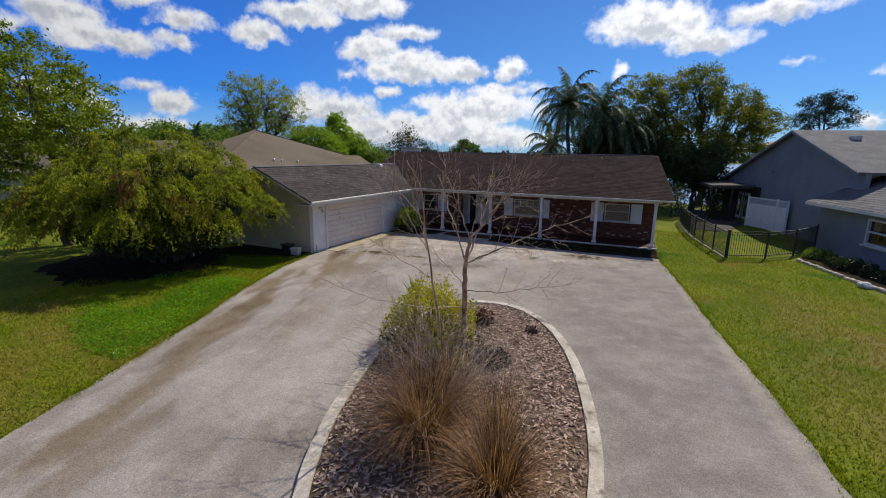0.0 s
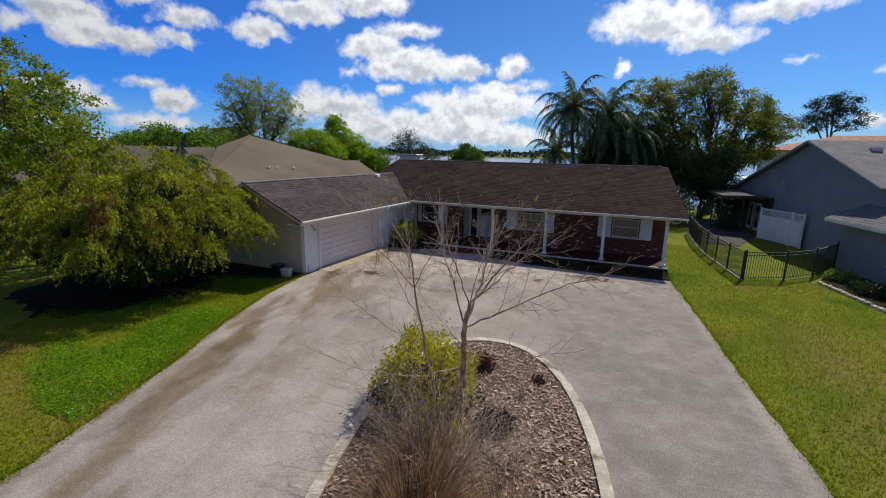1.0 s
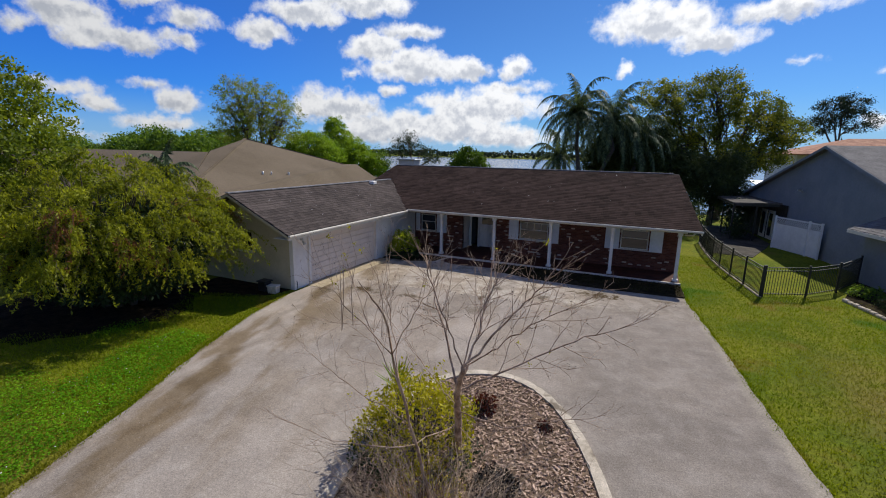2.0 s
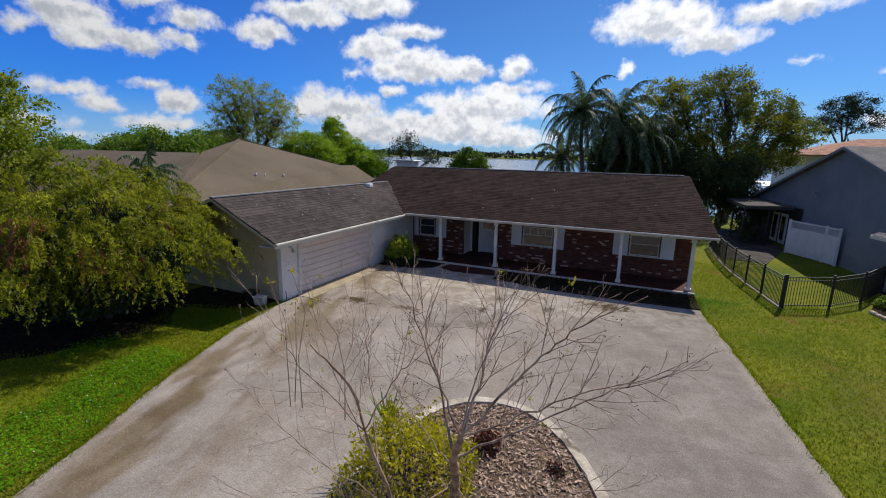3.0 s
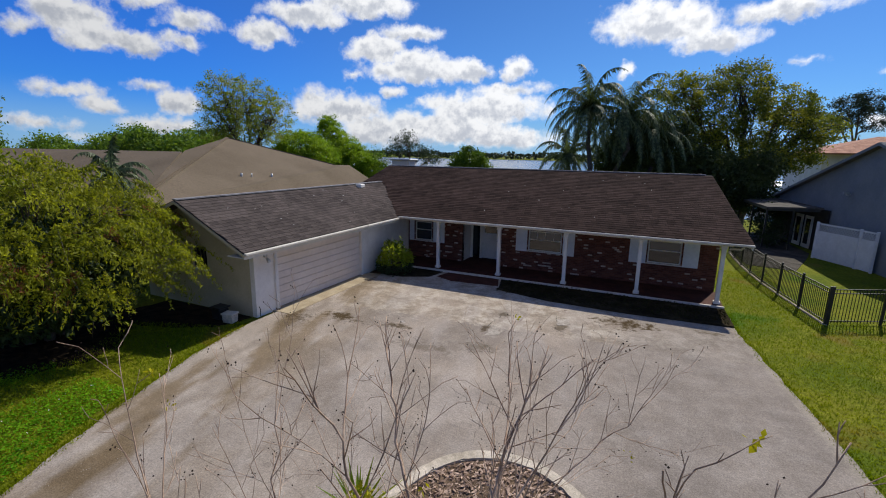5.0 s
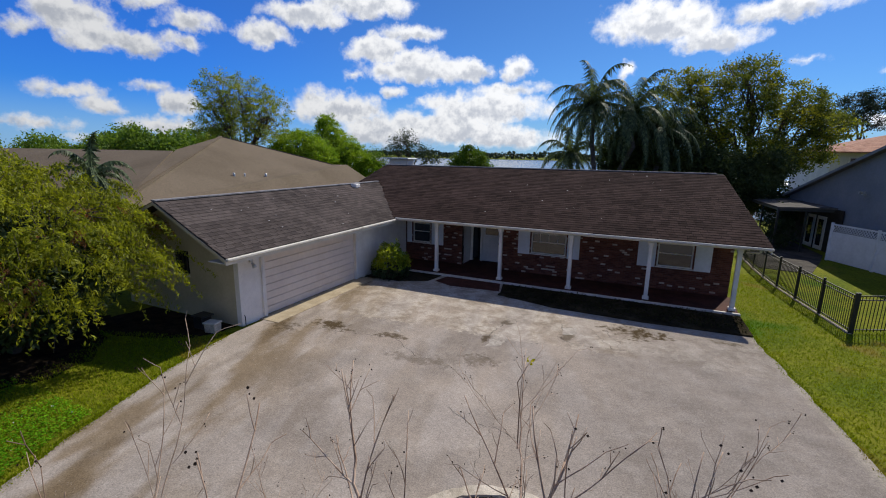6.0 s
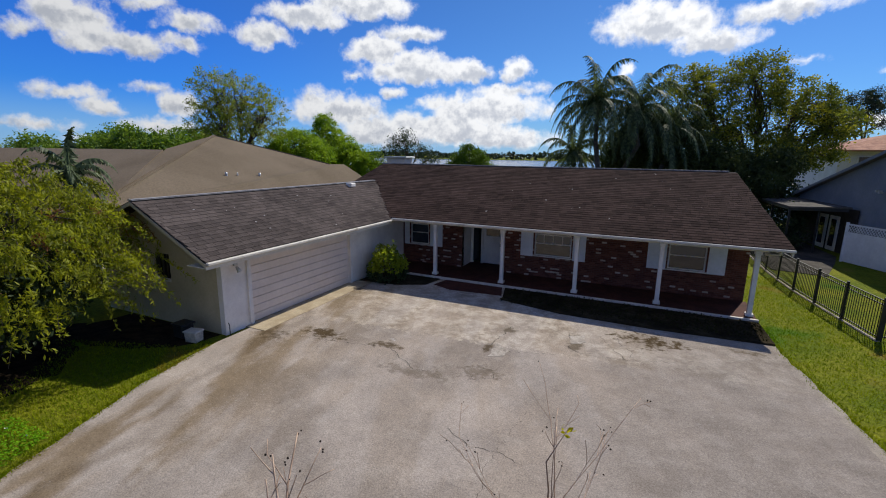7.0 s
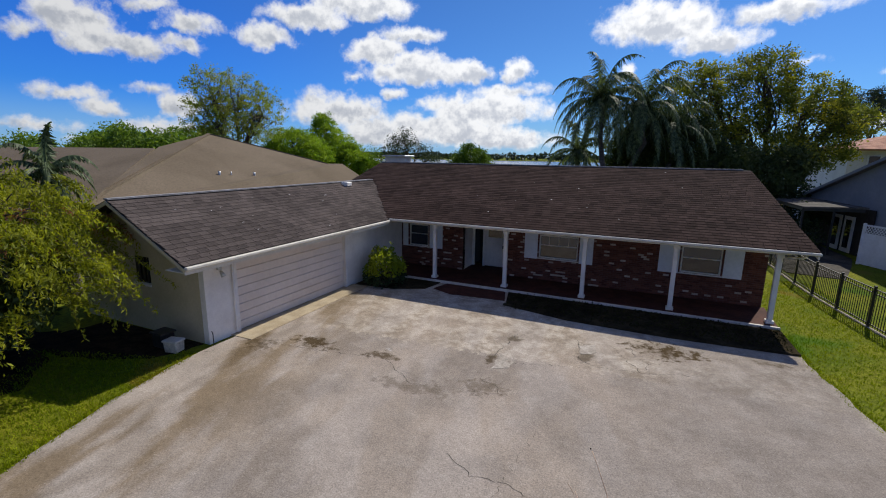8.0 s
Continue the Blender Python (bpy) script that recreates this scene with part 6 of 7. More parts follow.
# ---- cracks, beds and small things by the house ----
def crack(points, width, seed):
    rng = np.random.default_rng(seed)
    path = []
    for (x0, y0), (x1, y1) in zip(points, points[1:]):
        n = max(2, int(math.hypot(x1 - x0, y1 - y0) / 0.09))
        for i in range(n):
            k = i / n
            path.append((x0 + (x1 - x0) * k + rng.normal() * 0.022, y0 + (y1 - y0) * k + rng.normal() * 0.022))
    verts, faces = [], []
    for i, (x, y) in enumerate(path):
        w = 0.6 * width * rng.uniform(0.2, 1.0) * (0.4 if i in (0, len(path) - 1) else 1)
        verts += [(x - w / 2, y - w / 2, 0.034), (x + w / 2, y + w / 2, 0.034)]
        if i:
            faces.append((2 * i - 2, 2 * i - 1, 2 * i + 1, 2 * i))
    ob = new("crack", mesh_from("crack", verts, faces, M["crack"]))
    return tagged(ob, "dark ragged crack in the drive", "crack", "cracks in the drive", "structure")


for i, (pts, w) in enumerate((
        ([(2.0, -3.9), (2.15, -4.5), (1.95, -4.9), (2.4, -5.5)], 0.03), ([(2.15, -4.5), (2.5, -4.9), (2.35, -5.4)], 0.025), ([(1.5, -4.0), (1.75, -4.5), (1.95, -4.9)], 0.02),
        ([(-1.15, -4.4), (-1.25, -5.4), (-1.4, -6.7)], 0.05), ([(0.55, -4.1), (0.8, -4.7), (0.75, -5.3), (1.2, -5.6)], 0.05), ([(-1.4, -6.6), (-0.2, -6.2), (1.2, -5.65), (2.6, -5.4), (3.9, -4.9)], 0.03),
        ([(-7.9, -8.5), (-6.7, -8.1), (-5.2, -7.9), (-3.9, -7.6)], 0.04), ([(-3.9, -7.6), (-2.6, -8.5), (-1.2, -8.1)], 0.02), ([(-0.8, -10.4), (-0.2, -10.8), (0.4, -10.7), (1.0, -10.9)], 0.02),
        ([(-1.2, -7.6), (-0.8, -7.6), (-0.6, -8.0), (-1.0, -8.3), (-1.3, -8.0)], 0.02), ([(4.2, -13.0), (5.6, -12.2), (7.3, -11.6)], 0.018), ([(-8.5, -9.5), (-7.7, -8.6)], 0.03), ([(0.5, -9.0), (0.3, -11.2), (0.5, -12.3)], 0.014))):
    crack(pts, w, 200 + i)

apron = bmesh.new()
slab(apron, [(-9.02, -8.3), (-7.95, -8.3), (-8.05, -2.3), (-9.02, -2.3)], 0.0, 0.045)
structure("pavement", bm_mesh("pavement", apron, M["apron"]), "tan concrete strip along the garage door", "apron")
walk_bm = bmesh.new()
slab(walk_bm, [(-5.3, -0.44), (-2.75, -0.44), (-2.45, -1.5), (-4.6, -1.7), (-5.5, -1.3)], 0.0, 0.05)
structure("pavement", bm_mesh("pavement", walk_bm, M["porch"]), "dark red paved step before the front door", "step")
# the porch bed's soil and leaves hold the eave's shade in their colour
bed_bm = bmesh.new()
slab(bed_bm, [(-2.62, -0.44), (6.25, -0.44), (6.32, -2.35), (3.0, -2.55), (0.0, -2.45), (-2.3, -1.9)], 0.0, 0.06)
structure("planting_bed", bm_mesh("planting_bed", bed_bm, M["soil"]), "planting bed along the porch, darkened for the eave shade", "bed")
bed_bm = bmesh.new()
slab(bed_bm, [(-8.66, -0.44), (-5.6, -0.44), (-5.8, -1.5), (-6.9, -2.1), (-8.66, -2.2)], 0.0, 0.06)
structure("planting_bed", bm_mesh("planting_bed", bed_bm, M["soil"]), "dark planting bed in the corner by the garage", "bed")
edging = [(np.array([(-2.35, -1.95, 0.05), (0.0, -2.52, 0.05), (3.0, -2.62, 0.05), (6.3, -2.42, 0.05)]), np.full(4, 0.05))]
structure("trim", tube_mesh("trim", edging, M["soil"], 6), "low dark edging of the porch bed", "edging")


def ground_cover(name, spots, leaf, mat, label):
    ob = new(name, quads_mesh(name, leaf_quads(np.random.default_rng(7), spots, leaf, 0.6), M[mat]))
    return tagged(ob, label, "plants", "", "stuff")


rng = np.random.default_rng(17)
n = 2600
ground_cover("ground_cover", np.stack([rng.uniform(-2.3, 6.2, n), rng.uniform(-2.3, -0.5, n), 0.06 + rng.random(n) ** 2 * 0.07], 1), 0.08, "leaf_bed", "low ground cover in the porch bed, darkened for the eave shade")

# rounded shrub by the garage corner
def round_shrub(base, r, h, leaves, leaf, mat, label, seed, shade_mat=None):
    rng = np.random.default_rng(seed)
    ob = thing("shrub", base, label, "shrub")
    base = np.array(base, float)
    d = rng.normal(size=(leaves, 3))
    d /= np.linalg.norm(d, axis=1)[:, None]
    d[:, 2] = np.abs(d[:, 2]) * 0.9 + 0.05 * rng.normal(size=leaves)
    lump = np.array([1 + 0.28 * noise.noise(Vector(v) * 2.3 + Vector((seed, 0, 0))) for v in d])
    k = (0.55 + 0.45 * rng.random(leaves) ** 0.4) * lump
    pts = base + d * k[:, None] * np.array([r, r, h * 0.95]) + np.array([0, 0, h * 0.06])
    lines = [limb(rng, base + np.array([rng.normal() * 0.08, rng.normal() * 0.08, 0.03]), p, 0.018, 0.004, 5, 0.1) for p in pts[rng.permutation(leaves)[:60]]]
    part("stem", tube_mesh("stem", lines, M["bark"], 4), M["bark"], ob)
    # leaves low on the shrub take a darker colour for its shaded underside
    top = pts[:, 2] > base[2] + h * (0.28 if shade_mat else 0)
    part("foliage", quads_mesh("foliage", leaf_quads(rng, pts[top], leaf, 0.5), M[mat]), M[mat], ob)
    if shade_mat:
        part("lower_foliage", quads_mesh("lower_foliage", leaf_quads(rng, pts[~top], leaf, 0.5), M[shade_mat]), M[shade_mat], ob)
    return ob


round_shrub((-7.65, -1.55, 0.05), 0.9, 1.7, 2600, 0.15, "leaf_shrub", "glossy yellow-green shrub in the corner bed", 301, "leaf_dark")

# pale utility box and dark bin by the garage corner
ubox = thing("utility_box", (-9.25, -9.72, 0), "small weathered pale plastic box on the grass", "box")
bm = bmesh.new()
box(bm, -0.19, 0.19, -0.15, 0.15, 0.0, 0.3, 0.02)
for v in bm.verts:
    if v.co.z > 0.2:
        v.co.x *= 1.08
        v.co.y *= 1.08
bmesh.ops.transform(bm, matrix=pose(-9.25, -9.72, 0, 0, 0, 12), verts=bm.verts)
part("body", bm, M["kerb"], ubox)
bm = box(bmesh.new(), -0.23, 0.23, -0.18, 0.18, 0.295, 0.345, 0.015, pose(-9.25, -9.72, 0, 0, 0, 12))
part("lid", bm, M["gutter"], ubox)
bin_ = thing("bin", (-9.95, -9.7, 0), "low black plastic tub beside the wall", "tub")
part("body", box(bmesh.new(), -10.05, -9.6, -9.82, -9.42, 0, 0.42, 0.05), M["black"], bin_)
part("rim", box(bmesh.new(), -10.08, -9.57, -9.85, -9.39, 0.40, 0.45, 0.012), M["black"], bin_)
# hose bib on the garage pier
tap = thing("hose_tap", (-8.66, -9.0, 0), "thin dark tap pipe on the white pier", "tap")
part("pipe", tube_mesh("pipe", [(np.array([(-8.62, -9.0, 0.0), (-8.62, -9.0, 0.35), (-8.66, -9.0, 0.42)]), np.full(3, 0.014))], M["black"], 6), M["black"], tap)
lamp_base = thing("wall_lamp", (-8.68, -8.6, 2.1), "small wall lamp under the garage eave", "lamp")
part("bracket", one_box(-8.69, -8.6, -8.66, -8.54, 2.1, 2.2, 0.01), M["galv"], lamp_base)
part("shade", tube_mesh("shade", [(np.array([(-8.6, -8.6, 2.08), (-8.52, -8.6, 2.0), (-8.48, -8.6, 1.93)]), np.array([0.03, 0.06, 0.07]))], M["galv"], 8), M["galv"], lamp_base)

# bed with low shrubs along the neighbour's wall
nb = bmesh.new()
slab(nb, [(12.5, 0.6), (13.0, 1.8), (14.2, 4.5), (15.2, 1.0), (16.6, -5.0), (14.6, -6.2), (13.5, -3.6)], 0.0, 0.05)
structure("planting_bed", bm_mesh("planting_bed", nb, M["soil"]), "dark bed below the neighbour's wall", "bed")
rng = np.random.default_rng(23)
edge_pts = [Vector((12.45, 0.5, 0)), Vector((13.0, -1.6, 0)), Vector((13.5, -3.6, 0)), Vector((14.6, -6.2, 0))]
border = thing("edging", (12.5, 0.5, 0), "rough grey stone edging of the neighbour's bed", "edging", kind="structure")
for a, b in zip(edge_pts, edge_pts[1:]):
    n = int((b - a).length / 0.3)
    for i in range(n):
        p = a.lerp(b, (i + 0.5) / n)
        bm = box(bmesh.new(), -0.14, 0.14, -0.09, 0.09, -0.02, 0.12 + rng.uniform(-0.02, 0.02), 0.03,
                 Matrix.Translation(p) @ Matrix.Rotation(math.atan2(b.y - a.y, b.x - a.x) + rng.normal() * 0.06, 4, "Z"))
        part("edging_stone", bm, M["kerb"], border)
for i in range(9):
    k = i / 8
    x, y = 13.2 + 1.7 * k + rng.normal() * 0.1, 1.6 - 6.0 * k + rng.normal() * 0.15
    round_shrub((x, y, 0.05), 0.42 + rng.uniform(-0.08, 0.12), 0.55 + rng.uniform(-0.1, 0.2), 500, 0.10, "leaf_mid" if i < 2 else "leaf_dark",
                "pale green low shrub in the neighbour's bed" if i < 2 else "dark low shrub in the neighbour's bed", 310 + i)
for i, (x, y) in enumerate(((13.45, -4.0), (14.0, -5.1))):
    bm = bmesh.new()
    bmesh.ops.create_icosphere(bm, subdivisions=2, radius=0.24)
    for v in bm.verts:
        v.co *= 1 + 0.25 * noise.noise(v.co * 5 + Vector((i * 9, 0, 0)))
        v.co.z *= 0.6
    bmesh.ops.transform(bm, matrix=Matrix.Translation((x, y, 0.1)), verts=bm.verts)
    tagged(new("stone", bm_mesh("stone", bm, M["rock"])), "white stone at the bed's edge", "stone", "white stones")

# pale repairs in the worn slab by the house
def repair(outline, seed):
    rng = np.random.default_rng(seed)
    ring = []
    for (x0, y0), (x1, y1) in zip(outline, outline[1:] + outline[:1]):
        for k in range(4):
            ring.append((x0 + (x1 - x0) * k / 4 + rng.normal() * 0.025, y0 + (y1 - y0) * k / 4 + rng.normal() * 0.025))
    structure("pavement", bm_mesh("pavement", slab(bmesh.new(), ring, 0.0, 0.036), M["patch"]), "pale ragged mortar patch in the drive", "repair")


repair([(-1.16, -6.94), (-0.77, -6.75), (-0.71, -6.23), (-0.82, -6.25), (-1.17, -5.97)], 700)
repair([(0.63, -4.42), (1.07, -4.2), (1.19, -4.72), (0.81, -4.99)], 701)

# litter sheet, near black to stand for the shade under the weeping shrub
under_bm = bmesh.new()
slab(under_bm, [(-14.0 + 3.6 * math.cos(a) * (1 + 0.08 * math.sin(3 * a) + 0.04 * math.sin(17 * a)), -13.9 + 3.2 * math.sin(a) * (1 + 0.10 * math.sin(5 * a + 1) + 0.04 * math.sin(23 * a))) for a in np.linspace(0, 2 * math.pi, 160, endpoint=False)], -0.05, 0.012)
structure("planting_bed", bm_mesh("planting_bed", under_bm, M["litter"]), "leaf litter sheet darkened for the shade under the weeping shrub", "bed")

# dark sheet in place of the gable's shadow on the grass
gable_shade = slab(bmesh.new(), wavy([(-13.2, -9.06), (-13.4, -11.3), (-11.6, -11.2), (-10.4, -10.9), (-9.4, -10.3), (-8.98, -9.7), (-8.95, -9.06)], 0.04, np.random.default_rng(79)), -0.05, 0.014)
structure("planting_bed", bm_mesh("planting_bed", gable_shade, M["litter"]), "dark sheet for the shade on the grass below the gable wall", "bed")
terrace = slab(bmesh.new(), [(8.45, 9.0), (10.6, 8.6), (11.9, 12.2), (12.6, 14.4), (11.9, 22.3), (8.2, 22.3)], -0.05, 0.03)
structure("pavement", bm_mesh("pavement", terrace, M["terrace"]), "dark paved terrace before the patio cover", "terrace")

# fallen leaves on the roof
rng = np.random.default_rng(611)
flakes = []
for i in range(24):
    x, y = rng.uniform(-6, 6.5), rng.uniform(-0.3, 6.2)
    flakes.append((x, y, main_z(y) + 0.03))
for i in range(16):
    x, y = rng.uniform(-11.4, -8.2), rng.uniform(-9.8, 0)
    flakes.append((x, y, wing_z(x) + 0.03))
fq = leaf_quads(rng, np.array(flakes), 0.085, 0.6)
mid = fq.mean(1, keepdims=True)
fq[:, :, 2] = mid[:, :, 2] + (fq[:, :, 1] - mid[:, :, 1]) * 0.3 + 0.01
tagged(new("fallen_leaf", quads_mesh("fallen_leaf", fq, M["rock"])), "pale fallen leaves scattered over the roof", "leaves", "", "stuff")

# ---- the island ----
rng = np.random.default_rng(401)
spots = []
while len(spots) < 15000:
    a = rng.uniform(-5.3, 5.3)
    b = rng.uniform(-2.5, 2.5)
    p = ISLE + ISLE_AXIS * a + ISLE_SIDE * b
    if in_isle(p.x, p.y, 0.15):
        spots.append((p.x, p.y, 0.082 + rng.random() * 0.035))
chips = leaf_quads(rng, np.array(spots), 0.13, 0.36, None)
mid = chips.mean(1, keepdims=True)
chips[:, :, 2] = mid[:, :, 2] + (chips[:, :, 2] - mid[:, :, 2]) * 0.28
tagged(new("mulch", quads_mesh("mulch", chips, M["chip"])), "coarse brown and pale bark chips on the island", "mulch", "", "stuff")


def straw_clump(base, blades, height, spread, seed, label, droop=1.0, upright=0.25):
    """A fountain of long blades: some stand, most arch over and hang; darker ones mix in, short at the foot."""
    rng = np.random.default_rng(seed)
    ob = thing("ornamental_grass", base, label, "grass clump")
    base = np.array(base, float)
    quads, thatch = [], []
    for i in range(blades):
        az, q = rng.uniform(0, 2 * np.pi), math.sqrt(rng.random())
        foot = base + np.array([math.cos(az), math.sin(az), 0.0]) * q * 0.22
        az += rng.normal() * 0.5
        out = np.array([math.cos(az), math.sin(az), 0.0])
        side = np.array([-out[1], out[0], 0])
        length = height * rng.uniform(0.55, 1.25)
        stand = rng.random() < upright
        lean = rng.uniform(0.05, 0.35) if stand else rng.uniform(0.25, 0.75) * spread
        curl = rng.uniform(0.3, 0.9) * droop if stand else rng.uniform(1.2, 2.4) * droop
        tilt, p = lean, foot.copy()
        w = rng.uniform(0.004, 0.0095)
        n = 8
        twist = rng.normal() * 0.25
        target = quads if rng.random() > 0.22 else thatch
        for k in range(n):
            w1 = w * (1 - 0.13 * k)
            d = out * math.sin(tilt) + np.array([0, 0, math.cos(tilt)]) + side * twist * (k / n)
            nxt = p + d * length / n
            nxt[2] = max(nxt[2], 0.1)
            target.append([p - side * w1, p + side * w1, nxt + side * w1 * 0.86, nxt - side * w1 * 0.86])
            p = nxt
            tilt = min(tilt + curl / n * (0.5 + 1.2 * k / n), 2.9)
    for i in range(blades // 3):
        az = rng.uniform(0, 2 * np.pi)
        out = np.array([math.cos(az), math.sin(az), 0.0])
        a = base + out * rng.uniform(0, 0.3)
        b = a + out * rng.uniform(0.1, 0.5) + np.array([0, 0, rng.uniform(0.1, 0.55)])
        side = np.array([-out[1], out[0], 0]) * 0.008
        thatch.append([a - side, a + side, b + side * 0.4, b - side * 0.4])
    part("blades", quads_mesh("blades", quads, M["straw"]), M["straw"], ob, kind="stuff")
    part("thatch", quads_mesh("thatch", thatch, M["thatch"]), M["thatch"], ob, "darker dead blades, many of them short at the foot", "stuff")
    return ob


straw_clump((2.45, -19.8, 0.05), 1900, 1.5, 0.95, 411, "tall dead russet-brown ornamental grass on the island", 1.0, 0.3)
straw_clump((3.85, -20.35, 0.05), 900, 1.45, 1.0, 412, "lower pale dry ornamental grass arching over the mulch", 1.15, 0.25)
straw_clump((2.1, -18.85, 0.05), 800, 1.15, 0.9, 414, "thin brown dead reeds round the tree's foot", 0.6, 0.6)
straw_clump((1.7, -17.7, 0.05), 300, 1.0, 0.7, 415, "dry brown weeds beside the yellow shrub", 0.9)
straw_clump((3.55, -19.3, 0.05), 240, 1.25, 0.5, 413, "thin upright dry grass tuft in the mulch", 0.4, 0.8)

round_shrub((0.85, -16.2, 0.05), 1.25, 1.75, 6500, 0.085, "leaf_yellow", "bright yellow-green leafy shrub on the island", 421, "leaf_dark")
round_shrub((1.55, -17.2, 0.05), 0.6, 0.75, 900, 0.07, "leaf_yellow", "small yellow-green shrub under the bare tree", 422)


def dead_brush(base, stems, length, seed, label):
    rng = np.random.default_rng(seed)
    ob = thing("dead_shrub", base, label, "dead shrub")
    lines = []
    for i in range(stems):
        az = rng.uniform(0, 2 * np.pi)
        way = (math.cos(az) * 0.8, math.sin(az) * 0.8, rng.uniform(0.35, 1.2))
        grow(rng, np.array(base) + rng.normal(size=3) * np.array([0.12, 0.12, 0]), way, length * rng.uniform(0.5, 0.9), 0.008, 2, 0.6, -0.02, 3, 0.18, 0.7, 4, lines)
    part("twig", tube_mesh("twig", lines, M["twig"], 3), M["twig"], ob, kind="stuff")
    return ob


dead_brush((2.35, -18.35, 0.05), 70, 1.25, 431, "tangle of dead twigs round the tree's foot")
dead_brush((2.2, -18.7, 0.05), 60, 1.7, 438, "tall pale dead weeds in front of the bare tree")
dead_brush((0.9, -16.9, 0.05), 40, 1.3, 439, "brittle dead stems over the yellow shrub")
dead_brush((2.55, -16.6, 0.05), 18, 0.45, 432, "low dark dead shrub in the mulch")
dead_brush((1.5, -17.9, 0.05), 40, 1.1, 433, "grey leafless shrub beside the yellow one")
dead_brush((3.1, -17.6, 0.05), 30, 0.7, 434, "brittle dead twigs lying on the mulch")
# black leaves stand in for the dark, shadowed hollow by the dead brush
round_shrub((2.55, -16.45, 0.03), 0.45, 0.42, 1100, 0.07, "leaf_black", "blackish leaf mound standing for a dark hollow in the mulch", 435)
round_shrub((1.55, -14.2, 0.05), 0.32, 0.5, 260, 0.10, "leaf_red", "small dark red-leaved plant on the island", 436)
round_shrub((2.95, -14.3, 0.05), 0.2, 0.22, 120, 0.07, "leaf_red", "tiny dark red plant on the mulch", 437)


def yucca(base, seed):
    rng = np.random.default_rng(seed)
    ob = thing("yucca", base, "spiky green yucca behind the yellow shrub", "yucca")
    base = np.array(base, float)
    for i in range(34):
        az, lift = i * 2.4, 0.35 + 1.1 * (i / 34)
        d = np.array([math.cos(az) * math.cos(lift), math.sin(az) * math.cos(lift), math.sin(lift)])
        s = np.array([-math.sin(az), math.cos(az), 0])
        l = rng.uniform(0.55, 0.8)
        root, m, e = base + np.array([0, 0, 0.85]), base + np.array([0, 0, 0.85]) + d * l * 0.5, base + np.array([0, 0, 0.83]) + d * l
        quads = [[root - s * 0.012, root + s * 0.012, m + s * 0.022, m - s * 0.022], [m - s * 0.022, m + s * 0.022, e + s * 0.002, e - s * 0.002]]
        part("leaf", quads_mesh("leaf", quads, M["leaf_shrub"]), M["leaf_shrub"], ob)
    part("stem", tube_mesh("stem", [(np.array([base, base + np.array([0.02, 0, 0.45]), base + np.array([0, 0, 0.9])]), np.array([0.07, 0.06, 0.05]))], M["palm_bark"], 7), M["palm_bark"], ob)


yucca((0.05, -15.5, 0.05), 441)


